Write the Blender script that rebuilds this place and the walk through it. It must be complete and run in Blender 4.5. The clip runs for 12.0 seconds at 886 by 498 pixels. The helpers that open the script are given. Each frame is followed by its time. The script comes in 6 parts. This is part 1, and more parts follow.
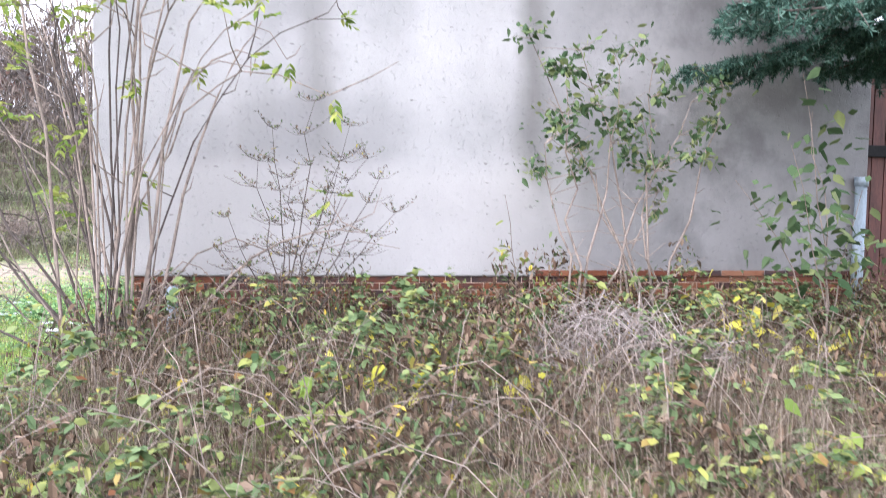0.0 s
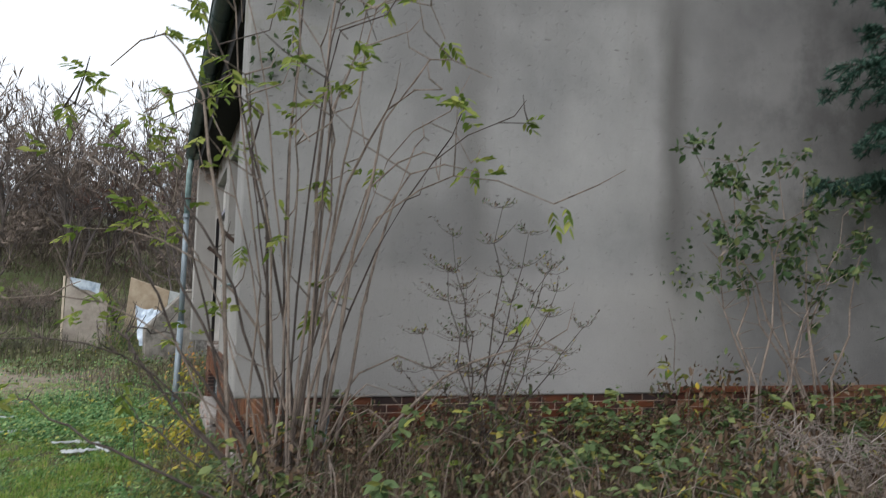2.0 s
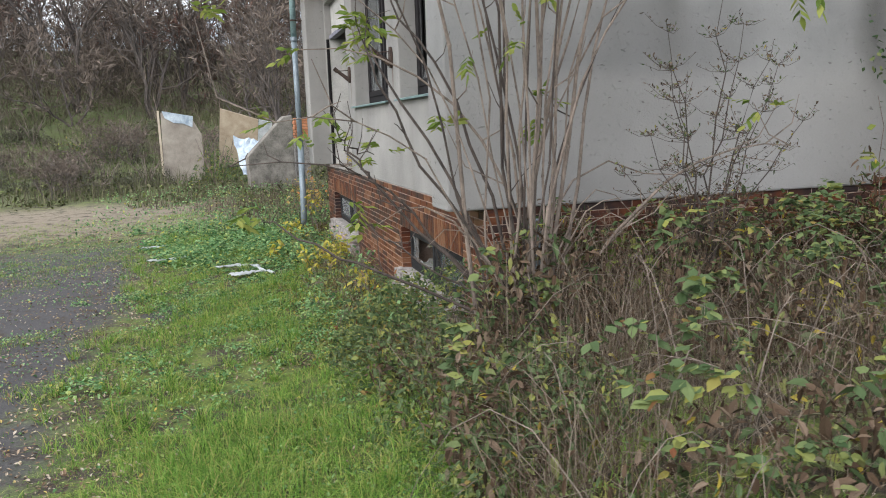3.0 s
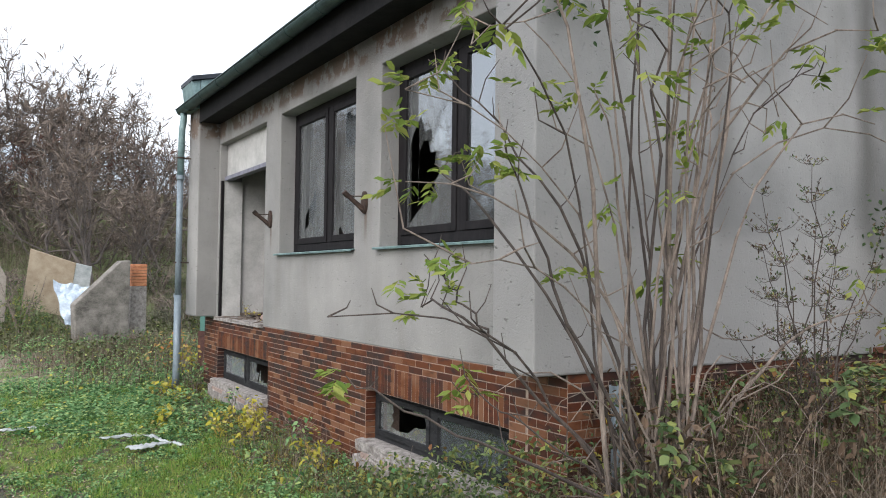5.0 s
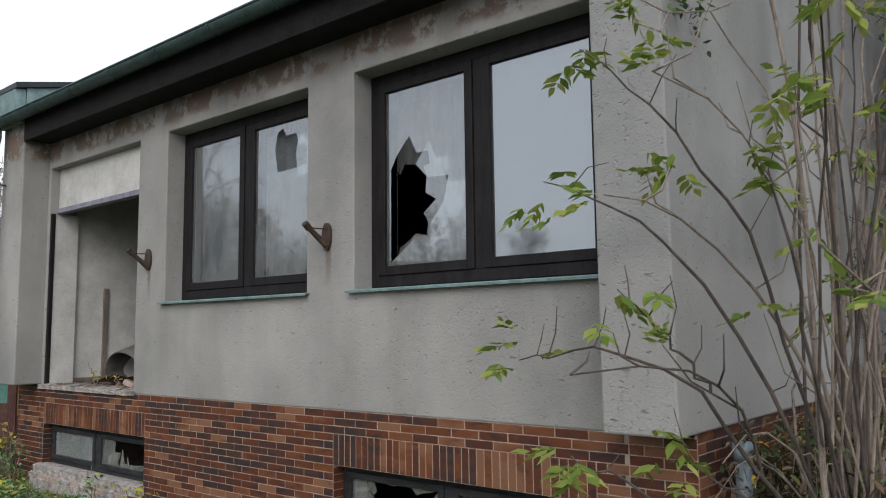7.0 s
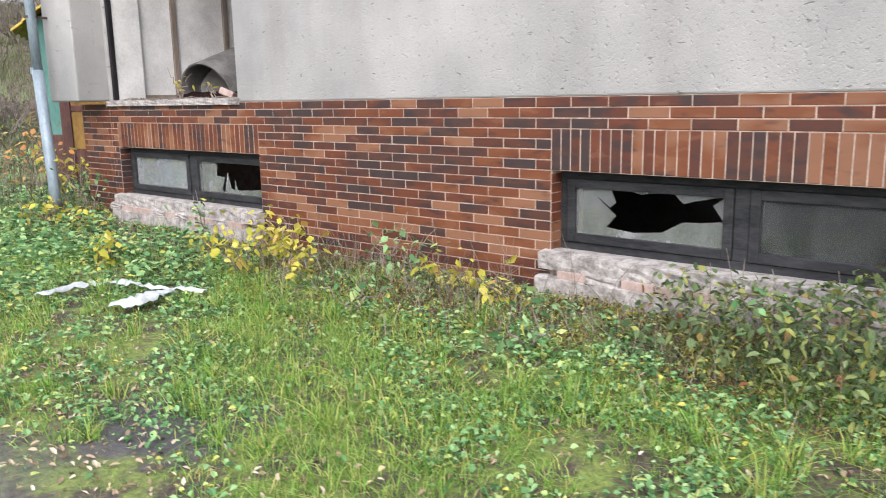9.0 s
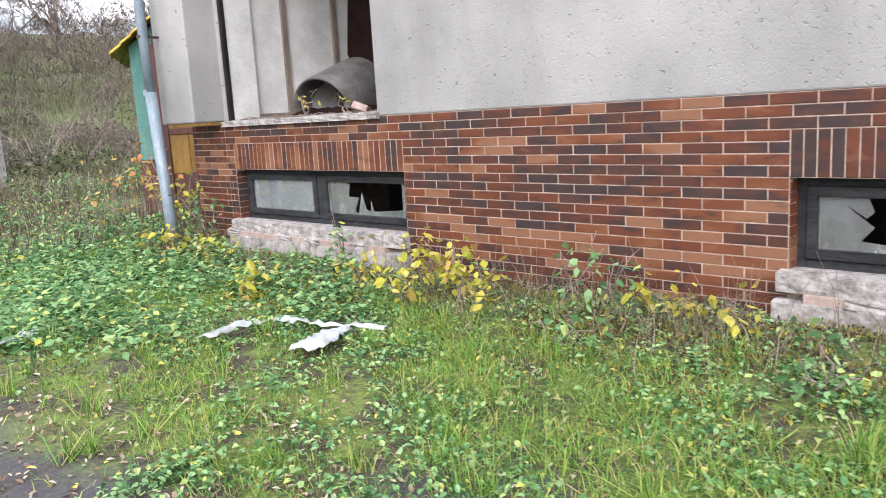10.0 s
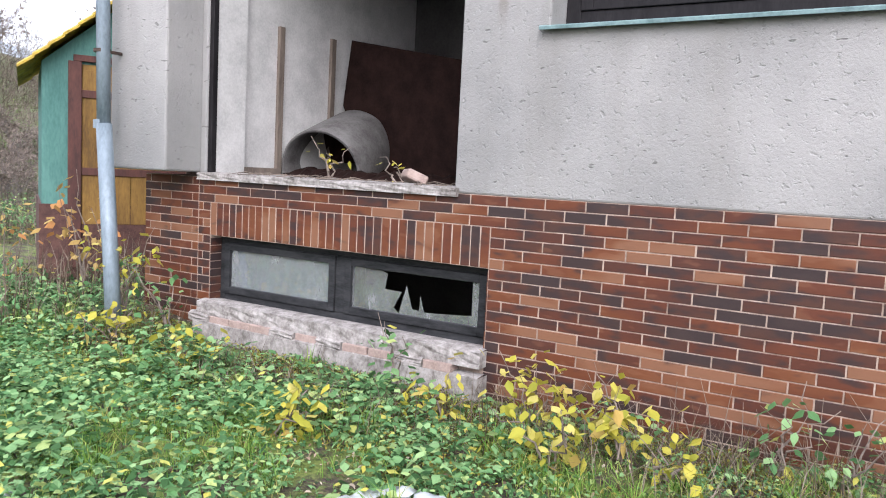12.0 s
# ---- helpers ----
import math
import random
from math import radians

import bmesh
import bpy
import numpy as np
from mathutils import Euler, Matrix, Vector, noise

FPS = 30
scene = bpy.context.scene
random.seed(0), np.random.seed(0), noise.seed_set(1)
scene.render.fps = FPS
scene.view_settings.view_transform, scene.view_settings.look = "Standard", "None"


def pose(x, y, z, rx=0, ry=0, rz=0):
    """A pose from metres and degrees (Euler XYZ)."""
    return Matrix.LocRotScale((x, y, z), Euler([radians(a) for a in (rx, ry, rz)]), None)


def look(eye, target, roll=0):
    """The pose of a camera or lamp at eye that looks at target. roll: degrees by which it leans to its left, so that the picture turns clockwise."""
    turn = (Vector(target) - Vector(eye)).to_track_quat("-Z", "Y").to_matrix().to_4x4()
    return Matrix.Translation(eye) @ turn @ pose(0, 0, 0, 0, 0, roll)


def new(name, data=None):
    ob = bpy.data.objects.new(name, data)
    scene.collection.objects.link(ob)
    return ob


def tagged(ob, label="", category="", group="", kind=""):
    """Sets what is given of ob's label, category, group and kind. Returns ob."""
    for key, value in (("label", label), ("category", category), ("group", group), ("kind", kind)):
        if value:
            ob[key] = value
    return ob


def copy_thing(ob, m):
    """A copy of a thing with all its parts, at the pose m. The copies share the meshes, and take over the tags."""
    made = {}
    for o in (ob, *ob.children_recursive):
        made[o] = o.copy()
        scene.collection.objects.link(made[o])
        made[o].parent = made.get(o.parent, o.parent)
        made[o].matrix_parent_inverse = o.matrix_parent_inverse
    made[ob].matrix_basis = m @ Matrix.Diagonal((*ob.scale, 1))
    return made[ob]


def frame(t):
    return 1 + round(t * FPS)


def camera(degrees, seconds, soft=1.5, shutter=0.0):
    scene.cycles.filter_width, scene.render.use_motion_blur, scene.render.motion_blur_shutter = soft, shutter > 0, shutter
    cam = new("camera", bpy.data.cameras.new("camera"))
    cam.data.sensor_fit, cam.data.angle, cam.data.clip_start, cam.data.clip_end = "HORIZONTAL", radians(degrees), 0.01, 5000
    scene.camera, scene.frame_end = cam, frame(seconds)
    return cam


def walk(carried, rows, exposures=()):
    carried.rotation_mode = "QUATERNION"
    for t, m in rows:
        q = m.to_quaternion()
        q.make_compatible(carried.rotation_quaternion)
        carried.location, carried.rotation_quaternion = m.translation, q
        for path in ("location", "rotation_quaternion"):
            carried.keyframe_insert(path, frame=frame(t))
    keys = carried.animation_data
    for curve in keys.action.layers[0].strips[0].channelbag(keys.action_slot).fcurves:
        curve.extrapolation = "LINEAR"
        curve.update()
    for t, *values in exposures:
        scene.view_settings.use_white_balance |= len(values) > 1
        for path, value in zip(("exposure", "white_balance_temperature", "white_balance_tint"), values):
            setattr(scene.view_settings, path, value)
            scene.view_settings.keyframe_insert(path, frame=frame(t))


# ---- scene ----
cam = camera(59.2, 12.0, soft=0.95, shutter=0.15)
PATH = [
    (0, (0.977, -6.519, 1.695), (1.431, -4.575, 1.588), 1.2),
    (0.5, (0.494, -6.232, 1.673), (0.994, -4.317, 1.96), 1.8),
    (1, (0.071, -6.116, 1.776), (0.726, -4.272, 2.189), 0.7),
    (1.5, (-0.321, -5.852, 1.784), (0.391, -4.025, 2.176), 1.4),
    (2, (-0.789, -5.543, 1.767), (-0.116, -3.666, 1.915), 1.6),
    (2.5, (-1.295, -5.353, 1.693), (-0.709, -3.447, 1.54), 1.9),
    (3, (-1.8, -5.201, 1.718), (-1.268, -3.299, 1.399), -2.0),
    (3.5, (-2.275, -4.984, 1.718), (-1.604, -3.12, 1.445), -0.6),
    (3.7, (-2.423, -4.846, 1.729), (-1.722, -2.98, 1.57), -0.6),
    (5.3, (-3.398, -3.42, 1.664), (-2.246, -1.788, 1.766), 0.5),
    (5.5, (-3.492, -3.199, 1.654), (-2.266, -1.623, 1.77), 0.2),
    (6, (-3.766, -2.69, 1.682), (-2.363, -1.274, 1.841), -0.2),
    (6.5, (-3.964, -2.207, 1.628), (-2.501, -0.864, 1.867), -0.2),
    (7, (-4.106, -1.649, 1.651), (-2.578, -0.375, 1.863), -0.7),
    (7.2, (-4.177, -1.427, 1.643), (-2.623, -0.174, 1.76), -1.3),
    (8.8, (-3.727, 0.248, 1.073), (-2.137, 1.417, 0.746), 4.2),
    (9, (-3.772, 0.454, 1.073), (-2.286, 1.737, 0.693), -1.0),
    (9.5, (-3.908, 0.966, 1.088), (-2.418, 2.259, 0.757), -2.4),
    (10, (-3.926, 1.476, 1.078), (-2.51, 2.845, 0.73), -3.4),
    (10.5, (-3.916, 1.932, 1.115), (-2.48, 3.286, 0.787), 0.3),
    (11, (-3.93, 2.465, 1.168), (-2.407, 3.729, 0.881), 1.4),
    (11.5, (-3.873, 2.997, 1.193), (-2.292, 4.191, 0.919), 1.8),
    (12, (-3.843, 3.563, 1.177), (-2.147, 4.606, 0.985), 2.9),
]
walk(cam, [(r[0], look(*r[1:])) for r in PATH],
     exposures=[(t, e, k, 10 + (6400 - k) * 0.015 + d) for t, e, k, d in ((0, 2.5, 6000, 3), (0.5, 2.05, 5950, 1), (1, 1.3, 6100, 0), (1.5, 0.95, 6250, 0), (2, 0.68, 6400, 0), (2.5, 0.62, 6450, 0), (3, 1.12, 6400, 0), (3.5, 1.8, 6350, 0), (3.7, 1.75, 6350, 0), (5.3, 0.9, 6350, 0), (6, 0.68, 6350, 0), (7, 0.6, 6400, 0), (7.2, 0.6, 6400, 0), (8.8, 1.8, 6350, 3), (9.5, 1.8, 6300, 3), (12, 1.72, 6100, 2))])

# ---- world, sun, exposure ----
world = bpy.data.worlds.new("overcast_sky")
scene.world = world
world.use_nodes = True
wn, wl = world.node_tree.nodes, world.node_tree.links
wn.clear()
sky = wn.new("ShaderNodeTexSky")
sky.sky_type = "NISHITA"
sky.sun_disc = False
sky.sun_elevation, sky.sun_rotation = radians(38), radians(235)
sky.air_density, sky.dust_density, sky.ozone_density = 1.0, 4.0, 1.0
grey = wn.new("ShaderNodeHueSaturation")
grey.inputs["Saturation"].default_value = 0.38
back = wn.new("ShaderNodeBackground")
back.inputs["Strength"].default_value = 0.15
wout = wn.new("ShaderNodeOutputWorld")
cloud = wn.new("ShaderNodeMix")
cloud.data_type = "RGBA"
cloud.inputs["Factor"].default_value = 0.55
cloud.inputs["B"].default_value = (5.9, 6.15, 6.5, 1)
wl.new(sky.outputs["Color"], grey.inputs["Color"])
wl.new(grey.outputs["Color"], cloud.inputs["A"])
wl.new(cloud.outputs["Result"], back.inputs["Color"])
wl.new(back.outputs["Background"], wout.inputs["Surface"])
sun = new("sun", bpy.data.lights.new("sun", "SUN"))
sun.data.energy, sun.data.angle, sun.data.color = 0.5, radians(50), (1.0, 0.98, 0.96)
sun.matrix_world = look((-20, -16, 22), (0, 0, 0))


# ---- mesh helpers ----
class Shell:
    """Collects vertices and faces of one mesh."""

    def __init__(self):
        self.v, self.f, self.n = [], [], 0

    def add(self, verts, faces):
        verts = np.asarray(verts, float).reshape(-1, 3)
        self.v.append(verts)
        self.f.extend([tuple(i + self.n for i in f) for f in faces])
        self.n += len(verts)
        return self

    def many(self, verts, faces):
        """verts: N x k x 3; faces: index tuples into the k vertices, repeated for each of the N."""
        n, k = verts.shape[:2]
        self.v.append(verts.reshape(-1, 3))
        base = self.n + np.arange(n) * k
        for f in faces:
            self.f.extend(map(tuple, (base[:, None] + np.array(f)[None, :]).tolist()))
        self.n += n * k
        return self

    def box(self, x0, x1, y0, y1, z0, z1):
        v = [(x, y, z) for x in (x0, x1) for y in (y0, y1) for z in (z0, z1)]
        return self.add(v, [(0, 1, 3, 2), (4, 6, 7, 5), (0, 4, 5, 1), (2, 3, 7, 6), (0, 2, 6, 4), (1, 5, 7, 3)])

    def tube(self, pts, radii, sides=6, cap=True):
        pts = np.asarray(pts, float)
        radii = np.broadcast_to(np.asarray(radii, float), (len(pts),))
        d = np.gradient(pts, axis=0)
        d /= np.linalg.norm(d, axis=1)[:, None] + 1e-9
        ref = np.where(np.abs(d[:, 2:3]) > 0.9, np.array([[1.0, 0, 0]]), np.array([[0, 0, 1.0]]))
        a = np.cross(d, ref)
        a /= np.linalg.norm(a, axis=1)[:, None] + 1e-9
        b = np.cross(d, a)
        ang = np.linspace(0, 2 * np.pi, sides, endpoint=False)
        ring = pts[:, None, :] + radii[:, None, None] * (a[:, None, :] * np.cos(ang)[None, :, None] + b[:, None, :] * np.sin(ang)[None, :, None])
        faces = []
        for i in range(len(pts) - 1):
            for j in range(sides):
                k = (j + 1) % sides
                faces.append((i * sides + j, i * sides + k, (i + 1) * sides + k, (i + 1) * sides + j))
        if cap:
            faces.append(tuple(range(sides))[::-1])
            faces.append(tuple((len(pts) - 1) * sides + j for j in range(sides)))
        return self.add(ring, faces)

    def prism(self, outline, axis, lo, hi):
        """A flat outline of (a, b) pairs pushed along an axis from lo to hi."""
        n = len(outline)
        put = {"x": lambda a, b, c: (c, a, b), "y": lambda a, b, c: (a, c, b), "z": lambda a, b, c: (a, b, c)}[axis]
        v = [put(a, b, lo) for a, b in outline] + [put(a, b, hi) for a, b in outline]
        f = [tuple(range(n))[::-1], tuple(range(n, 2 * n))] + [(i, (i + 1) % n, n + (i + 1) % n, n + i) for i in range(n)]
        return self.add(v, f)

    def mesh(self, name, material, smooth=False):
        me = bpy.data.meshes.new(name)
        verts = np.concatenate(self.v) if self.v else np.zeros((0, 3))
        me.from_pydata(verts.tolist(), [], self.f)
        me.materials.append(material)
        if smooth:
            me.polygons.foreach_set("use_smooth", [True] * len(me.polygons))
        me.update()
        return me


def fix(me):
    bm = bmesh.new()
    bm.from_mesh(me)
    bmesh.ops.recalc_face_normals(bm, faces=bm.faces)
    bm.to_mesh(me)
    bm.free()
    return me


def part(name, shell, material, parent=None, label="", smooth=False, bevel=0.0, at=None):
    """One mesh object from a shell, under a thing or on its own."""
    ob = new(name, fix(shell.mesh(name, material, smooth)) if len(shell.f) < 20000 else shell.mesh(name, material, smooth))
    if parent:
        ob.parent = parent
    if at is not None:
        ob.matrix_basis = at
    if label:
        ob["label"] = label
    if bevel:
        m = ob.modifiers.new("bevel", "BEVEL")
        m.width, m.segments, m.limit_method, m.angle_limit = bevel, 2, "ANGLE", radians(40)
    return ob


def thing(name, label, category, at=None, group=""):
    ob = new(name)
    ob.empty_display_size = 0.1
    if at is not None:
        ob.matrix_basis = at
    return tagged(ob, label, category, group)


def smooth01(a, b, v):
    t = np.clip((v - a) / (b - a), 0, 1)
    return t * t * (3 - 2 * t)


# ---- materials ----
def material(name, base=(0.5, 0.5, 0.5), rough=0.8, metal=0.0):
    m = bpy.data.materials.new(name)
    m.use_nodes = True
    p = m.node_tree.nodes["Principled BSDF"]
    p.inputs["Base Color"].default_value = (*base, 1)
    p.inputs["Roughness"].default_value = rough
    p.inputs["Metallic"].default_value = metal
    return m


def node(m, kind, **values):
    n = m.node_tree.nodes.new(kind)
    for k, v in values.items():
        n.inputs[k.replace("_", " ")].default_value = v
    return n


def link(m, a, b):
    m.node_tree.links.new(a, b)


def shader(m):
    return m.node_tree.nodes["Principled BSDF"]


def noise_at(m, scale, detail=5.0, rough=0.6, stretch=(1, 1, 1)):
    pos = m.node_tree.nodes.new("ShaderNodeNewGeometry").outputs["Position"]
    mul = m.node_tree.nodes.new("ShaderNodeVectorMath")
    mul.operation = "MULTIPLY"
    mul.inputs[1].default_value = stretch
    link(m, pos, mul.inputs[0])
    n = node(m, "ShaderNodeTexNoise", Scale=scale, Detail=detail, Roughness=rough)
    link(m, mul.outputs[0], n.inputs["Vector"])
    return n.outputs["Fac"]


def ramp(m, fac, stops):
    r = m.node_tree.nodes.new("ShaderNodeValToRGB")
    e = r.color_ramp.elements
    while len(e) < len(stops):
        e.new(0.5)
    for el, (p, c) in zip(e, stops):
        el.position = p
        el.color = (*c, 1) if len(c) == 3 else c
    link(m, fac, r.inputs["Fac"])
    return r.outputs["Color"]


def mix(m, fac, a, b, mode="MIX"):
    n = m.node_tree.nodes.new("ShaderNodeMix")
    n.data_type, n.blend_type = "RGBA", mode
    for sock, v in ((n.inputs["Factor"], fac), (n.inputs["A"], a), (n.inputs["B"], b)):
        if isinstance(v, (int, float)):
            sock.default_value = v
        elif isinstance(v, tuple):
            sock.default_value = (*v, 1)
        else:
            link(m, v, sock)
    return n.outputs["Result"]


def calc(m, op, a, b=0.0, clamp=False):
    n = m.node_tree.nodes.new("ShaderNodeMath")
    n.operation, n.use_clamp = op, clamp
    for sock, v in zip(n.inputs, (a, b)):
        if isinstance(v, (int, float)):
            sock.default_value = v
        else:
            link(m, v, sock)
    return n.outputs[0]


def span(m, v, lo, hi, a=0.0, b=1.0):
    n = m.node_tree.nodes.new("ShaderNodeMapRange")
    n.interpolation_type = "SMOOTHSTEP"
    link(m, v, n.inputs["Value"])
    for key, x in (("From Min", lo), ("From Max", hi), ("To Min", a), ("To Max", b)):
        n.inputs[key].default_value = x
    return n.outputs["Result"]


def place(m):
    s = m.node_tree.nodes.new("ShaderNodeSeparateXYZ")
    link(m, m.node_tree.nodes.new("ShaderNodeNewGeometry").outputs["Position"], s.inputs[0])
    return s.outputs


def bump(m, height, strength=0.4, distance=0.01):
    b = node(m, "ShaderNodeBump", Strength=strength, Distance=distance)
    link(m, height, b.inputs["Height"])
    link(m, b.outputs["Normal"], shader(m).inputs["Normal"])


def colour(m, c):
    link(m, c, shader(m).inputs["Base Color"])


def speckled(name, dark, light, rough=0.85, scale=12.0, bumps=0.3, fine=90.0, metal=0.0, stretch=(1, 1, 1), dist=0.004):
    """A surface with coarse mottling and fine grain."""
    m = material(name, light, rough, metal)
    a, b = noise_at(m, scale, 6, 0.65, stretch), noise_at(m, fine, 3, 0.6, stretch)
    both = calc(m, "ADD", calc(m, "MULTIPLY", a, 0.7), calc(m, "MULTIPLY", b, 0.3))
    colour(m, ramp(m, both, [(0.36, dark), (0.62, light)]))
    bump(m, both, bumps, dist)
    return m


def island(name, stops, rough=0.6, thin=0.0):
    """Foliage: each leaf takes its own colour from the ramp."""
    m = material(name, stops[0][1], rough)
    r = m.node_tree.nodes.new("ShaderNodeNewGeometry").outputs["Random Per Island"]
    c = ramp(m, r, stops)
    n = noise_at(m, 30.0, 3)
    c = mix(m, calc(m, "MULTIPLY", n, 0.3), c, (0.06, 0.055, 0.02))
    colour(m, c)
    shader(m).inputs["Specular IOR Level"].default_value = 0.12
    if thin:
        t = m.node_tree.nodes.new("ShaderNodeBsdfTranslucent")
        link(m, c, t.inputs["Color"])
        s = m.node_tree.nodes.new("ShaderNodeMixShader")
        s.inputs[0].default_value = thin
        link(m, shader(m).outputs[0], s.inputs[1])
        link(m, t.outputs[0], s.inputs[2])
        link(m, s.outputs[0], m.node_tree.nodes["Material Output"].inputs["Surface"])
    return m


def plaster_material(name, gable=False):
    m = material(name, (0.43, 0.4042, 0.3698), 0.92)
    x, y, z = place(m)
    cloud = noise_at(m, 0.9, 6, 0.6)
    drip = noise_at(m, 2.2, 5, 0.6, (1, 1, 0.12))
    grain = noise_at(m, 60.0, 4, 0.7)
    c = ramp(m, cloud, [(0.32, (0.1651, 0.1686, 0.172)), (0.5, (0.2219, 0.2236, 0.2253)), (0.7, (0.2795, 0.2795, 0.2804))])
    c = mix(m, span(m, drip, 0.5, 0.75, 0.0, 0.35), c, (0.1462, 0.1419, 0.1333))
    if gable:
        wob = calc(m, "MULTIPLY", calc(m, "SUBTRACT", noise_at(m, 1.6, 4), 0.5), 0.28)
        xx = calc(m, "ADD", x, wob)
        for centre, top, depth in ((1.4, 4.85, 0.6), (3.3, 5.05, 1.0)):
            d = calc(m, "ABSOLUTE", calc(m, "SUBTRACT", xx, centre))
            band = calc(m, "MULTIPLY", span(m, d, 0.0, 0.26, 1.0, 0.0), span(m, z, top - 0.15, top, 1.0, 0.0))
            band = calc(m, "MULTIPLY", band, span(m, z, 1.5, 2.6, 0.15, 1.0))
            c = mix(m, calc(m, "MULTIPLY", band, calc(m, "MULTIPLY", calc(m, "ADD", drip, 0.45), depth)), c, (0.086, 0.08428, 0.0817))
        patch = noise_at(m, 0.55, 3, 0.5)
        c = mix(m, span(m, patch, 0.42, 0.62, 0.0, 0.65), c, (0.129, 0.129, 0.1307))
        # blotchy stain that also paints in the spruce's shade, stronger to the right
        shade_blots = calc(m, "MULTIPLY", span(m, noise_at(m, 1.5, 6, 0.65), 0.4, 0.62, 0.5, 0.95), span(m, x, 2.6, 4.8))
        c = mix(m, shade_blots, c, (0.08, 0.08, 0.082))
        # pale foot, held back on the right to keep that painted shade dark
        pale = calc(m, "MULTIPLY", calc(m, "MULTIPLY", span(m, z, 1.9, 2.15, 1.0, 0.0), span(m, x, 2.8, 4.0, 1.0, 0.25)), 0.45)
        c = mix(m, pale, c, (0.3182, 0.3096, 0.3053))
        moss = calc(m, "MULTIPLY", span(m, noise_at(m, 3.0, 5), 0.52, 0.66), span(m, z, 3.4, 3.9))
        c = mix(m, calc(m, "MULTIPLY", moss, span(m, x, 0.1, 0.6, 0.45, 0.0)), c, (0.1462, 0.1462, 0.0774))
    else:
        peel = span(m, noise_at(m, 2.6, 6, 0.7), 0.46, 0.53)
        high = span(m, calc(m, "ADD", z, calc(m, "MULTIPLY", noise_at(m, 5.0, 4), 0.16)), 3.8, 3.9)
        c = mix(m, calc(m, "MULTIPLY", calc(m, "MULTIPLY", peel, high), 0.9), c, (0.0946, 0.0559, 0.0344))
        # streaks that darken towards the top of the wall
        top_streaks = calc(m, "MULTIPLY", span(m, drip, 0.42, 0.62), span(m, z, 3.55, 3.95, 0.0, 0.55))
        c = mix(m, top_streaks, c, (0.1032, 0.0903, 0.0774))
    if gable:
        c = mix(m, 1.0, c, (1.24, 1.23, 1.21), "MULTIPLY")
    else:
        c = mix(m, 1.0, c, (1.26, 1.22, 1.165), "MULTIPLY")
    scuff = noise_at(m, 7.0, 8, 0.75)
    c = mix(m, span(m, scuff, 0.63, 0.7, 0.0, 0.3), c, (0.1634, 0.1591, 0.1505))
    chips = span(m, noise_at(m, 30.0, 2, 0.5, (0.4, 0.4, 1.0)), 0.68, 0.74)
    c = mix(m, calc(m, "MULTIPLY", chips, 0.6), c, (0.1, 0.095, 0.088))
    if not gable:
        for spot in (2.95, 5.62):
            dy = calc(m, "ABSOLUTE", calc(m, "SUBTRACT", calc(m, "ADD", y, calc(m, "MULTIPLY", calc(m, "SUBTRACT", scuff, 0.5), 0.06)), spot))
            run = calc(m, "MULTIPLY", span(m, dy, 0.01, 0.045, 1.0, 0.0), calc(m, "MULTIPLY", span(m, z, 1.95, 2.3), span(m, z, 2.36, 2.42, 1.0, 0.0)))
            c = mix(m, calc(m, "MULTIPLY", run, 0.7), c, (0.1, 0.055, 0.03))
    colour(m, mix(m, calc(m, "MULTIPLY", grain, 0.28), c, (0.1634, 0.1591, 0.1531)))
    pits = span(m, noise_at(m, 28.0, 3), 0.3, 0.42)
    bump(m, calc(m, "ADD", calc(m, "ADD", grain, calc(m, "MULTIPLY", scuff, 1.0)), calc(m, "SUBTRACT", pits, chips)), 0.6, 0.009)
    return m


def brick_material(name):
    """Clinker: every brick has its own firing, dark ones lie in loose drifts."""
    m = material(name, (0.1891, 0.0666, 0.03197), 0.5)
    r = m.node_tree.nodes.new("ShaderNodeObjectInfo").outputs["Random"]
    i = m.node_tree.nodes.new("ShaderNodeNewGeometry").outputs["Random Per Island"]
    k = calc(m, "FRACT", calc(m, "ADD", calc(m, "MULTIPLY", r, 7.31), calc(m, "MULTIPLY", i, 1.0)))
    drift = span(m, noise_at(m, 1.5, 3, 0.6, (1, 0.55, 1.6)), 0.4, 0.68, -0.2, 0.24)
    k = calc(m, "ADD", k, drift, True)
    c = ramp(m, k, [(0.0, (0.18, 0.085, 0.048)), (0.12, (0.135, 0.047, 0.02)), (0.28, (0.11, 0.034, 0.015)), (0.42, (0.093, 0.028, 0.015)), (0.58, (0.07, 0.022, 0.014)), (0.72, (0.06, 0.023, 0.017)), (0.84, (0.058, 0.026, 0.019)), (0.93, (0.049, 0.026, 0.022)), (1.0, (0.034, 0.024, 0.024))])
    # smoke marks that run over part of a brick, and a pale pink bloom
    flare = calc(m, "ADD", noise_at(m, 7.0, 2, 0.5, (1, 0.8, 2.2)), calc(m, "MULTIPLY", calc(m, "SUBTRACT", k, 0.5), 0.22))
    c = mix(m, span(m, flare, 0.48, 0.7, 0.0, 0.9), c, (0.026, 0.019, 0.021))
    c = mix(m, span(m, flare, 0.3, 0.4, 0.3, 0.0), c, (0.2, 0.09, 0.05))
    c = mix(m, calc(m, "MULTIPLY", noise_at(m, 130.0, 3), 0.15), c, (0.12, 0.055, 0.03))
    c = mix(m, span(m, noise_at(m, 2.0, 6, 0.7), 0.58, 0.74, 0.0, 0.35), c, (0.06, 0.044, 0.03))
    colour(m, c)
    shader(m).inputs["Specular IOR Level"].default_value = 0.25
    bump(m, noise_at(m, 70.0, 4), 0.25, 0.003)
    return m


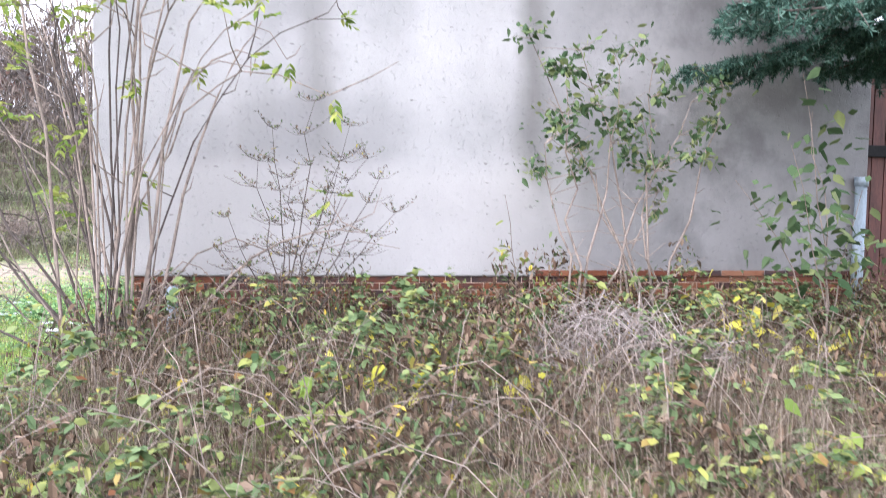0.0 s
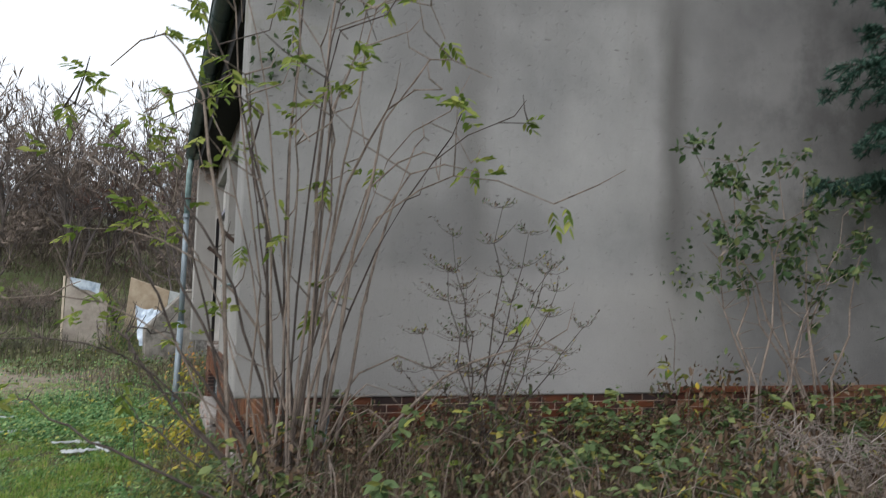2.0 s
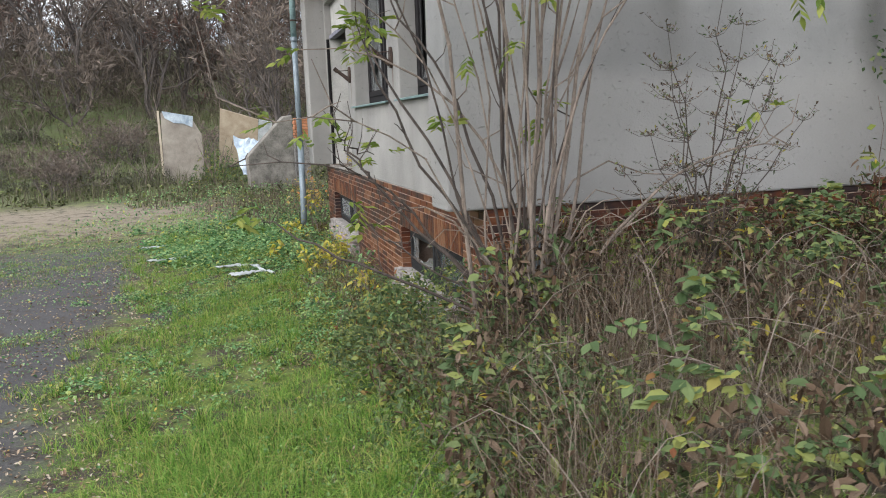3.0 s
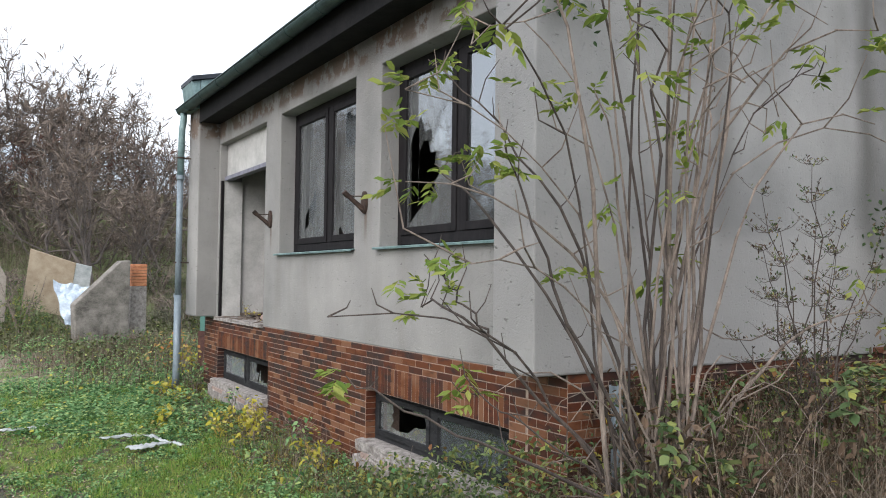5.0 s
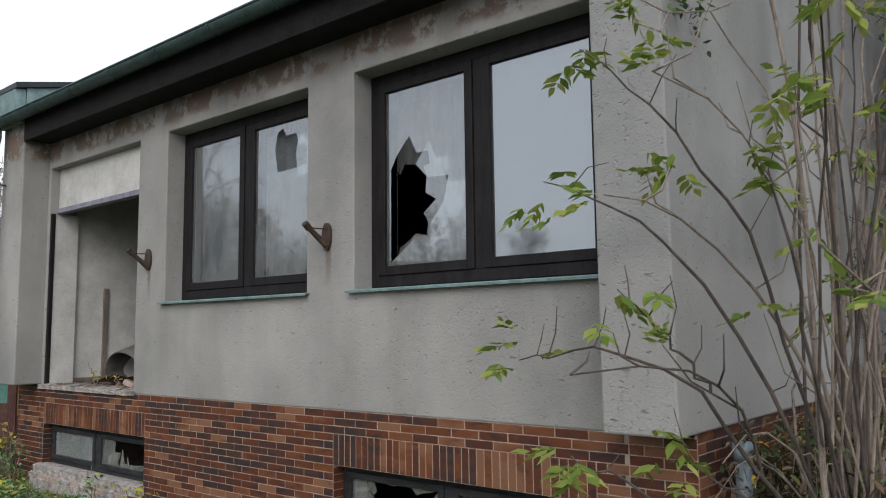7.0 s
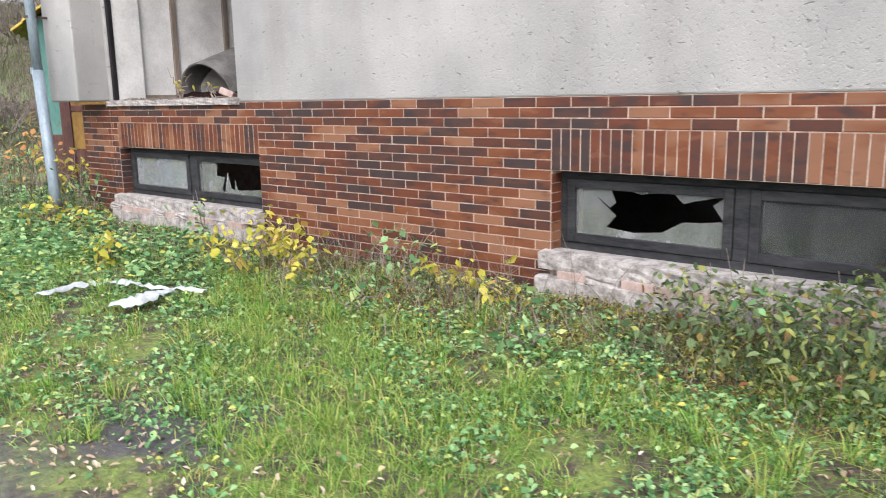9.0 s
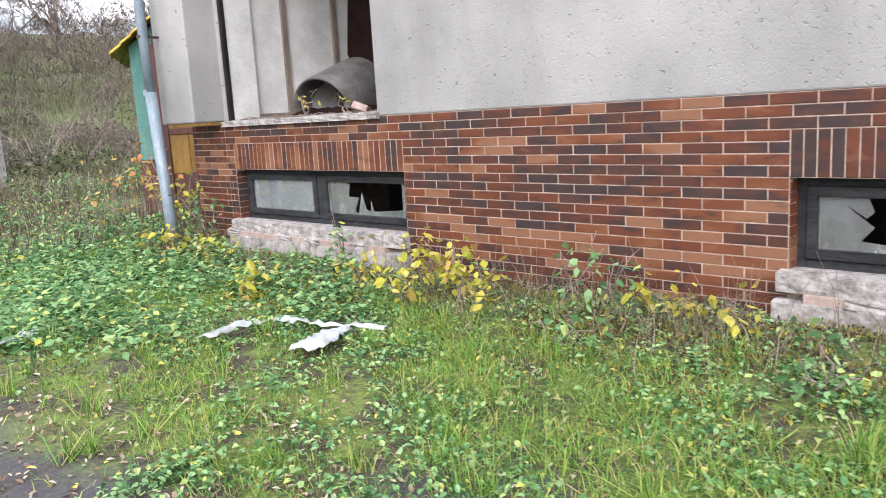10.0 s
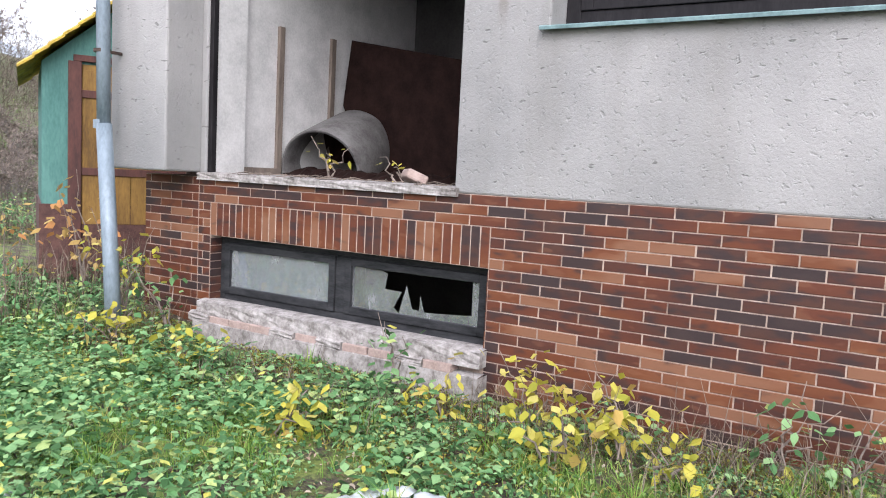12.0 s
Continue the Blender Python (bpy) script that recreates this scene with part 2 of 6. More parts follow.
def glass_material(name, dirt=0.35, ior=2.6):
    """Window glass with a veil of grime."""
    m = material(name, (0.9, 0.92, 0.92), 0.03)
    nt = m.node_tree
    glossy = nt.nodes.new("ShaderNodeBsdfGlossy")
    glossy.inputs["Roughness"].default_value = 0.03
    glossy.inputs["Color"].default_value = (0.9, 0.95, 1.0, 1)
    clear = nt.nodes.new("ShaderNodeBsdfTransparent")
    clear.inputs["Color"].default_value = (0.8, 0.83, 0.83, 1)
    fres = nt.nodes.new("ShaderNodeFresnel")
    fres.inputs["IOR"].default_value = ior
    s = nt.nodes.new("ShaderNodeMixShader")
    link(m, fres.outputs[0], s.inputs[0])
    link(m, clear.outputs[0], s.inputs[1])
    link(m, glossy.outputs[0], s.inputs[2])
    veil = nt.nodes.new("ShaderNodeBsdfDiffuse")
    veil.inputs["Color"].default_value = (0.3, 0.31, 0.31, 1)
    d = nt.nodes.new("ShaderNodeMixShader")
    link(m, span(m, noise_at(m, 5.0, 6, 0.7, (1, 1, 0.4)), 0.4, 0.75, dirt * 0.35, dirt), d.inputs[0])
    link(m, s.outputs[0], d.inputs[1])
    link(m, veil.outputs[0], d.inputs[2])
    link(m, d.outputs[0], nt.nodes["Material Output"].inputs["Surface"])
    return m


PLASTER = plaster_material("front_plaster")
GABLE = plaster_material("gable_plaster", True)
BRICK = brick_material("clinker_brick")
MORTAR = speckled("mortar", (0.19, 0.135, 0.105), (0.42, 0.33, 0.27), 0.95, 9)
DARKWOOD = speckled("dark_window_paint", (0.006, 0.005, 0.006), (0.017, 0.015, 0.016), 0.65, 14, 0.3, 80, stretch=(1, 1, 0.3))
CELLARWOOD = speckled("weathered_grey_wood", (0.00825, 0.0088, 0.0099), (0.03575, 0.0363, 0.0385), 0.8, 16, 0.5, 90, stretch=(1, 0.25, 1))
TEAL = speckled("teal_sheet_metal", (0.1, 0.165, 0.168), (0.22, 0.32, 0.322), 0.5, 8, 0.1, 50, 0.1)
GUTTER = speckled("green_gutter_metal", (0.015, 0.033, 0.034), (0.05, 0.088, 0.086), 0.45, 6, 0.1, 50, 0.2)
SOFFIT = speckled("near_black_soffit", (0.005, 0.005, 0.006), (0.014, 0.0135, 0.014), 0.85, 5, 0.3, 40)
COPING = speckled("dark_coping_metal", (0.015, 0.019, 0.026), (0.035, 0.042, 0.055), 0.5, 6, 0.1, 40, 0.3)
PIPE = speckled("grey_blue_pipe", (0.12, 0.155, 0.18), (0.235, 0.285, 0.325), 0.5, 9, 0.15, 60, 0.15, stretch=(1, 1, 0.4))
CONCRETE = speckled("crumbling_concrete", (0.12, 0.105, 0.095), (0.37, 0.345, 0.325), 0.95, 14, 0.5, 50, dist=0.004)
INNER = speckled("old_whitewash", (0.36, 0.355, 0.34), (0.55, 0.54, 0.52), 0.9, 3.0, 0.2, 60)
# dark tone puts the unlit look of the rooms into the colour
DIMROOM = speckled("shade_toned_room_wall", (0.03, 0.028, 0.026), (0.07, 0.065, 0.06), 0.95, 2, 0.2, 40)
IRON = speckled("rusty_iron", (0.025, 0.018, 0.015), (0.08, 0.05, 0.038), 0.7, 25, 0.4, 120, 0.3)
ROOF = speckled("roofing_felt", (0.04, 0.042, 0.045), (0.09, 0.09, 0.09), 0.9, 4, 0.3, 60)
GLASS = glass_material("dirty_glass", 0.42, 3.0)
GLASS_CLEAN = glass_material("window_glass", 0.16, 3.4)
MILK = glass_material("milky_cellar_glass", 0.75)
DIMGLASS = glass_material("dim_cellar_glass", 0.14, 1.45)
PINK = speckled("old_pink_brick", (0.22, 0.16, 0.135), (0.36, 0.275, 0.24), 0.9, 14, 0.5, 80)
LILAC = speckled("faded_lilac_frame", (0.12, 0.12, 0.15), (0.24, 0.24, 0.3), 0.7, 10, 0.2, 80)
for m in (DARKWOOD, SOFFIT, CELLARWOOD):
    shader(m).inputs["Specular IOR Level"].default_value = 0.2


# ---- ground ----
def ground_z(x, y):
    x, y = np.asarray(x, float), np.asarray(y, float)
    z = -0.1 + (0.03 + 0.12 * smooth01(7.6, 8.4, y)) * smooth01(-1.3, -0.1, x) * smooth01(-1.0, 1.0, y) * smooth01(11, 9, y)
    z = z + 0.48 * smooth01(-1.4, 0.3, x) * smooth01(1.0, -0.8, y) * smooth01(-7.5, -3.0, y)
    z = z + 0.16 * smooth01(0.0, -4.0, y)
    z = z + 0.035 * np.clip(y - 11, 0, 12) + 0.2 * np.clip(y - 23, 0, 40) + 0.07 * np.clip(y - 63, 0, 400)
    z = z + 0.05 * np.clip(-x - 28, 0, 200)
    far = smooth01(14, 40, np.hypot(x, y))
    z = z + (0.02 + 0.5 * far) * np.sin(x * 0.9 + 1.3) * np.sin(y * 0.8) * (0.4 + 0.6 * np.sin(x * 0.23 + y * 0.31))
    return z + 0.012 * np.sin(x * 5.1 + np.sin(y * 4.3)) * np.cos(y * 6.2 + x)


def ground_material():
    m = material("earth_and_moss", (0.1, 0.09, 0.06), 0.95)
    x, y, z = place(m)
    big, mid, fine = noise_at(m, 0.7, 5), noise_at(m, 4.0, 6, 0.7), noise_at(m, 45.0, 5, 0.7)
    soil = ramp(m, fine, [(0.3, (0.02, 0.015, 0.011)), (0.55, (0.062, 0.046, 0.033)), (0.78, (0.18, 0.145, 0.108))])
    moss = ramp(m, fine, [(0.3, (0.045, 0.07, 0.014)), (0.7, (0.2, 0.25, 0.05))])
    c = mix(m, span(m, mid, 0.42, 0.58), soil, moss)
    # the worn asphalt drive
    edge = calc(m, "ADD", x, calc(m, "MULTIPLY", calc(m, "SUBTRACT", big, 0.5), 1.6))
    drive = span(m, edge, -3.2, -2.7, 1.0, 0.0)
    tar = ramp(m, fine, [(0.3, (0.04, 0.038, 0.04)), (0.6, (0.075, 0.071, 0.073)), (0.8, (0.13, 0.12, 0.115))])
    drive = calc(m, "MULTIPLY", drive, span(m, mid, 0.33, 0.45))
    drive = calc(m, "MULTIPLY", drive, span(m, y, 7.0, 10.0, 1.0, 0.0))
    c = mix(m, drive, c, tar)
    hx, hy = calc(m, "SUBTRACT", x, -2.35), calc(m, "SUBTRACT", y, 3.0)
    worn = calc(m, "ADD", calc(m, "ADD", calc(m, "MULTIPLY", hx, hx), calc(m, "MULTIPLY", hy, hy)), calc(m, "MULTIPLY", calc(m, "SUBTRACT", mid, 0.5), 0.5))
    c = mix(m, span(m, worn, 0.05, 0.16, 0.9, 0.0), c, tar)
    meadow = ramp(m, noise_at(m, 0.35, 6, 0.7), [(0.35, (0.1, 0.095, 0.05)), (0.5, (0.09, 0.12, 0.035)), (0.65, (0.13, 0.11, 0.075))])
    c = mix(m, span(m, y, 12.0, 20.0), c, meadow)
    tan = ramp(m, fine, [(0.3, (0.13, 0.105, 0.075)), (0.7, (0.3, 0.25, 0.185))])
    band = calc(m, "MULTIPLY", calc(m, "MULTIPLY", span(m, y, 9.0, 10.5), span(m, y, 14.0, 16.0, 1.0, 0.0)), span(m, edge, -1.8, -0.8, 1.0, 0.0))
    c = mix(m, calc(m, "MULTIPLY", band, span(m, mid, 0.36, 0.5)), c, tan)
    colour(m, c)
    bump(m, calc(m, "ADD", mid, fine), 0.6, 0.02)
    return m


EARTH = ground_material()


def build_ground():
    xs = np.unique(np.concatenate([np.linspace(-900, -40, 24), np.linspace(-40, -8, 40), np.linspace(-8, 9, 120), np.linspace(9, 40, 30), np.linspace(40, 900, 24)]))
    ys = np.unique(np.concatenate([np.linspace(-900, -40, 20), np.linspace(-40, -8, 20), np.linspace(-8, 13, 150), np.linspace(13, 70, 70), np.linspace(70, 900, 30)]))
    X, Y = np.meshgrid(xs, ys)
    Z = ground_z(X, Y)
    # a sunken floor under the house
    Z = np.where((X > 0.35) & (X < 6.3) & (Y > 0.25) & (Y < 8.1), -1.3, Z)
    n = len(xs)
    idx = np.arange(len(xs) * len(ys)).reshape(len(ys), n)
    f = np.stack([idx[:-1, :-1], idx[:-1, 1:], idx[1:, 1:], idx[1:, :-1]], -1).reshape(-1, 4)
    s = Shell()
    s.v.append(np.stack([X, Y, Z], -1).reshape(-1, 3))
    s.f = [tuple(q) for q in f.tolist()]
    s.n = X.size
    return tagged(part("ground", s, EARTH, smooth=True), "mossy earth, leaf litter and worn asphalt", "ground", kind="structure")


build_ground()

# ---- house: plan numbers ----
PIER = -0.3            # face of the end piers
Y0, Y1, Y2, Y3 = 0.0, 0.43, 8.0, 8.6
X_BACK = 6.75
BRICK_TOP, PLASTER_LOW, OPEN_TOP, SILL = 1.07, 1.1, 3.675, 1.975
SOFFIT_Z = 3.99
WINDOWS = [(0.54, 2.66), (3.21, 5.33)]
DOOR = (5.87, 7.94)
CELLAR = [(0.64, 2.885), (5.62, 7.875)]
CELLAR_Z = (0.19, 0.659)
SLOPE = 0.24


def wall_grid(axis, lo, hi, a_cuts, z_cuts, holes):
    """A wall with thickness lo..hi across the axis, cut into cells along a and z, with the cells in holes left open."""
    s = Shell()
    na, nz = len(a_cuts) - 1, len(z_cuts) - 1

    def solid(i, j):
        if not (0 <= i < na and 0 <= j < nz):
            return False
        a, z = (a_cuts[i] + a_cuts[i + 1]) / 2, (z_cuts[j] + z_cuts[j + 1]) / 2
        return not any(h[0] < a < h[1] and h[2] < z < h[3] for h in holes)

    def p(c, a, z):
        return (c, a, z) if axis == "x" else (a, c, z)

    for i in range(na):
        for j in range(nz):
            if not solid(i, j):
                continue
            a0, a1, z0, z1 = a_cuts[i], a_cuts[i + 1], z_cuts[j], z_cuts[j + 1]
            for c in (lo, hi):
                s.add([p(c, a0, z0), p(c, a1, z0), p(c, a1, z1), p(c, a0, z1)], [(0, 1, 2, 3)])
            for di, dj, q in ((-1, 0, ((a0, z0), (a0, z1))), (1, 0, ((a1, z0), (a1, z1))), (0, -1, ((a0, z0), (a1, z0))), (0, 1, ((a0, z1), (a1, z1)))):
                if not solid(i + di, j + dj):
                    (u0, w0), (u1, w1) = q
                    s.add([p(lo, u0, w0), p(lo, u1, w1), p(hi, u1, w1), p(hi, u0, w0)], [(0, 1, 2, 3)])
    return s


def welded(ob, bevel=0.0):
    bm = bmesh.new()
    bm.from_mesh(ob.data)
    bmesh.ops.remove_doubles(bm, verts=bm.verts, dist=0.0005)
    bmesh.ops.recalc_face_normals(bm, faces=bm.faces)
    bm.to_mesh(ob.data)
    bm.free()
    if bevel:
        m = ob.modifiers.new("bevel", "BEVEL")
        m.width, m.segments, m.limit_method, m.angle_limit = bevel, 2, "ANGLE", radians(40)
    return ob


# front wall of plaster with two windows and the door opening
holes = [(a, b, SILL - 0.01, OPEN_TOP) for a, b in WINDOWS] + [(DOOR[0], DOOR[1], 1.0, OPEN_TOP)]
front = wall_grid("x", 0.0, 0.34, [Y1, *WINDOWS[0], *WINDOWS[1], *DOOR, Y2], [BRICK_TOP, SILL - 0.01, OPEN_TOP, SOFFIT_Z + 0.02], holes)
wall_front = tagged(welded(part("wall_front", front, PLASTER), 0.012), "stained beige rendered front wall with window openings", "wall", kind="structure")

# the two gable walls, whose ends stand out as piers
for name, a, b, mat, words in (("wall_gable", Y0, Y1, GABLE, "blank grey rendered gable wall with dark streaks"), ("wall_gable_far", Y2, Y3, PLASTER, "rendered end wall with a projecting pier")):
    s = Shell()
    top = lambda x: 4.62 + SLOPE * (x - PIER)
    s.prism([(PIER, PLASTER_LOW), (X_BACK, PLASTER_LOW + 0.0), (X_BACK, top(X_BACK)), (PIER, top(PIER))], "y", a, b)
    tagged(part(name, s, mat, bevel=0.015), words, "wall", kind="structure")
    c = Shell()
    c.prism([(-0.44, top(-0.44) + 0.005), (X_BACK + 0.1, top(X_BACK + 0.1) + 0.005), (X_BACK + 0.1, top(X_BACK + 0.1) + 0.075), (-0.44, top(-0.44) + 0.075)], "y", a - 0.05, b + 0.05)
    tagged(part("coping", c, COPING, bevel=0.006), "dark sheet-metal coping on the gable wall", "coping", kind="structure")
    e = Shell()
    e.prism([(-0.435, top(-0.435)), (PIER - 0.003, top(PIER)), (PIER - 0.003, 4.2), (-0.375, 4.2)], "y", a + 0.002, b - 0.002)
    tagged(part("parapet_end", e, TEAL, bevel=0.004), "teal sheet-metal box closing the parapet end", "flashing", kind="structure")
    # teal cladding on the inner side of the parapet
    inner = (b + 0.002, b + 0.012) if a == Y0 else (a - 0.012, a - 0.002)
    f = Shell()
    f.prism([(PIER, 4.24), (X_BACK, 4.24 + SLOPE * (X_BACK - PIER)), (X_BACK, top(X_BACK)), (PIER, top(PIER))], "y", *inner)
    tagged(part("parapet_cladding", f, TEAL), "teal sheet metal on the parapet side", "flashing", kind="structure")

# roof deck, fascia and soffit
s = Shell()
s.prism([(-0.36, 4.24), (X_BACK, 4.24 + SLOPE * (X_BACK + 0.36)), (X_BACK, 4.36 + SLOPE * (X_BACK + 0.36)), (-0.36, 4.3)], "y", Y1 + 0.014, Y2 - 0.014)
tagged(part("roof", s, ROOF), "low-pitched felt roof between the parapets", "roof", kind="structure")
s = Shell()
s.box(-0.31, -0.28, Y1 + 0.002, Y2 - 0.002, SOFFIT_Z - 0.02, 4.25)
s.box(-0.28, 0.3, Y1 + 0.002, Y2 - 0.002, SOFFIT_Z, SOFFIT_Z + 0.03)
tagged(part("eaves", s, SOFFIT, bevel=0.006), "near-black boarded eaves", "eaves", kind="structure")
s = Shell()
s.box(X_BACK - 0.3, X_BACK - 0.002, Y1 + 0.002, Y2 - 0.002, -1.3, 5.9)
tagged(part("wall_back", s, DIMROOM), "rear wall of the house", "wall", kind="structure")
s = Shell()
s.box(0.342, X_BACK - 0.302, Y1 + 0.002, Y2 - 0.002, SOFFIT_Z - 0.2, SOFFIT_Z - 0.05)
tagged(part("ceiling", s, DIMROOM), "ceiling toned dark for the dim room", "ceiling", kind="structure")
s = Shell()
s.box(0.02, X_BACK - 0.302, 5.6, Y2 - 0.002, 0.9, 1.075)
tagged(part("floor", s, CONCRETE), "rubble-strewn hall floor", "floor", kind="structure")
s = Shell()
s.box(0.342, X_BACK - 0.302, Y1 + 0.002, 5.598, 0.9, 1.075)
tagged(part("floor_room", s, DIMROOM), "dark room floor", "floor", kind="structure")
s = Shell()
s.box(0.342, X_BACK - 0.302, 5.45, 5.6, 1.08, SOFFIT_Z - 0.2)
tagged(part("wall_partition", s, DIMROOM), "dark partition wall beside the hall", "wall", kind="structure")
s = Shell()
s.box(0.342, X_BACK - 0.302, Y2 - 0.03, Y2 - 0.002, 1.076, SOFFIT_Z - 0.2)
hall_wall = tagged(part("wall_hall", s, INNER), "flaking whitewashed hall wall", "wall", kind="structure")
s = Shell()
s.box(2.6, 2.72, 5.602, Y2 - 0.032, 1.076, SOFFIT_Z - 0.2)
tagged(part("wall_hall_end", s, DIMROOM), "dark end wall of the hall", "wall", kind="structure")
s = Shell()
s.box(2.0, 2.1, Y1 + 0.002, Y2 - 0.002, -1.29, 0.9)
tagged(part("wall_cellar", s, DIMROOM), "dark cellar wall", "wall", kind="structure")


# ---- brick base ----
BL, BH, JOINT = 0.2307, 0.0588, 0.0075


def base_core():
    """Mortar bed behind the bricks."""
    hs = [(a, b, CELLAR_Z[0], CELLAR_Z[1]) for a, b in CELLAR]
    s = wall_grid("x", 0.0, 0.36, [0.045, *CELLAR[0], *CELLAR[1], Y3 - 0.02], [-1.3, CELLAR_Z[0], CELLAR_Z[1], BRICK_TOP], hs)
    ob = welded(part("wall_base_front", s, MORTAR))
    return tagged(ob, "dark red clinker brick plinth of the front wall", "brick wall", kind="structure")


base_front = base_core()
s = Shell()
s.box(0.362, X_BACK, 0.03, Y1 - 0.002, -1.3, PLASTER_LOW)
s.box(-0.001, 0.362, 0.03, 0.0445, -1.3, PLASTER_LOW - 0.001)
base_gable = tagged(part("wall_base_gable", s, MORTAR), "dark red clinker brick plinth of the gable", "brick wall", kind="structure")
s = Shell()
s.box(0.37, X_BACK, Y2, Y3 - 0.01, -1.3, PLASTER_LOW)
tagged(part("wall_base_far", s, MORTAR), "brick plinth of the far end wall", "brick wall", kind="structure")


def brick_shell(l, h, d=0.016, c=0.003):
    """One brick slip, face towards -x, worn edges."""
    s = Shell()
    y, z = l / 2, h / 2
    v = [(0.0, -y + c, -z + c), (0.0, y - c, -z + c), (0.0, y - c, z - c), (0.0, -y + c, z - c), (c, -y, -z), (c, y, -z), (c, y, z), (c, -y, z), (d, -y, -z), (d, y, -z), (d, y, z), (d, -y, z)]
    f = [(0, 1, 2, 3), (0, 4, 5, 1), (1, 5, 6, 2), (2, 6, 7, 3), (3, 7, 4, 0), (4, 8, 9, 5), (5, 9, 10, 6), (6, 10, 11, 7), (7, 11, 8, 4)]
    return s.add(v, f)


brick_meshes = {}


def brick_mesh(l, h):
    key = (round(l, 3), round(h, 3))
    if key not in brick_meshes:
        brick_meshes[key] = fix(brick_shell(*key).mesh("brick", BRICK))
    return brick_meshes[key]


def lay_front():
    rng = random.Random(4)
    spots = []
    rows = int((BRICK_TOP + 0.25) / BH)
    for r in range(rows):
        z = BRICK_TOP - (r + 0.5) * BH
        y = -0.2387 + (r % 2) * BL / 2
        while y < Y3:
            lo, hi = max(y, 0.03), min(y + BL, Y3 - 0.01)
            y += BL
            cuts = [(lo, hi)]
            for edge in (Y1, Y2):
                cuts = [q for u, w in cuts for q in (((u, edge), (edge, w)) if u < edge < w else ((u, w),))]
            for a, b in CELLAR:
                za, zb = CELLAR_Z[0] - 0.3, CELLAR_Z[1] + 4 * BH
                if za < z < zb:
                    nxt = []
                    for u, w in cuts:
                        if w <= a or u >= b:
                            nxt.append((u, w))
                        else:
                            if u < a:
                                nxt.append((u, a))
                            if w > b:
                                nxt.append((b, w))
                    cuts = nxt
            for u, w in cuts:
                if w - u > 0.03:
                    spots.append(((u + w) / 2, z, w - u - JOINT, BH - JOINT * 0.8))
    for a, b in CELLAR:
        n = 36
        step = (b - a) / n
        for i in range(n):
            spots.append((a + (i + 0.5) * step, CELLAR_Z[1] + 2 * BH, step - JOINT, 4 * BH - JOINT * 0.8))
    near = [q for q in spots if 3.35 < q[0] < 5.75 or (q[3] > 0.1 and q[0] > 5)]
    rest = [q for q in spots if q not in near]
    for y, z, l, h in near[:300]:
        ob = new("brick", brick_mesh(l, h))
        ob.parent = base_front
        ob.matrix_basis = pose(-0.004 + rng.uniform(-0.0015, 0.0015), y, z, rng.uniform(-0.25, 0.25), rng.uniform(-0.4, 0.4), rng.uniform(-0.3, 0.3))
    s = Shell()
    for y, z, l, h in rest + near[300:]:
        b = brick_shell(l, h)
        s.add(np.concatenate(b.v) + np.array([-0.004 + rng.uniform(-0.0015, 0.0015), y, z]), b.f)
    tagged(part("brickwork", s, BRICK, base_front), kind="stuff")


def lay_gable():
    rng = random.Random(5)
    s = Shell()
    turn = np.array([[0, -1, 0], [1, 0, 0], [0, 0, 1.0]])
    singles = []
    for r in range(16):
        z = PLASTER_LOW - (r + 0.5) * BH
        x = -0.004 - (r % 2) * BL / 2
        while x < X_BACK:
            lo, hi = max(x, -0.004), min(x + BL, X_BACK)
            x += BL
            if hi - lo < 0.04:
                continue
            singles.append(((lo + hi) / 2, z, hi - lo - JOINT, BH - JOINT * 0.8))
        if r == 0:
            x = 3.34
            while x < X_BACK - 0.1:
                singles.append((x + BL / 2, PLASTER_LOW + BH * 0.5, BL - JOINT, BH - JOINT * 0.8))
                x += BL
    for x, z, l, h in singles:
        y = -0.006 if z > PLASTER_LOW else 0.026
        if 0.3 < x < 3.2 and z > 0.62:
            ob = new("brick", brick_mesh(l, h))
            ob.parent = base_gable
            ob.matrix_basis = pose(x, y + rng.uniform(-0.002, 0.002), z, 0, rng.uniform(-0.3, 0.3), 90)
        else:
            b = brick_shell(l, h)
            v = np.concatenate(b.v) @ np.array([[0, 1, 0], [-1, 0, 0], [0, 0, 1.0]])
            s.add(v + np.array([x, y, z]), b.f)
    tagged(part("brickwork", s, BRICK, base_gable), kind="stuff")


# ---- gutter and downpipes ----
def half_round(y0, y1, cx, cz, r, t=0.006):
    s = Shell()
    ang = np.linspace(np.pi, 2 * np.pi, 13)
    out = [(cx + r * np.cos(a), cz + r * np.sin(a)) for a in ang] + [(cx + (r - t) * np.cos(a), cz + (r - t) * np.sin(a)) for a in ang[::-1]]
    return s.prism(out, "y", y0, y1)


gutter = thing("gutter", "dark green half-round metal gutter along the eaves", "gutter")
part("trough", half_round(0.03, 8.66, -0.42, 4.265, 0.085), GUTTER, gutter, smooth=False)
s = Shell()
s.tube([(-0.505, 0.03, 4.267), (-0.505, 8.66, 4.267)], 0.012, 8)
part("rolled_edge", s, GUTTER, gutter)
s = Shell()
s.prism([(-0.42 + 0.079 * math.cos(a), 4.265 + 0.079 * math.sin(a)) for a in np.linspace(np.pi, 2 * np.pi, 11)], "y", 0.032, 0.04)
part("end_cap", s, TEAL, gutter, "teal end cap")
for i in range(10):
    s = half_round(0.5 + i * 0.85, 0.53 + i * 0.85, -0.42, 4.265, 0.092, 0.005)
    part("bracket", s, GUTTER, gutter)

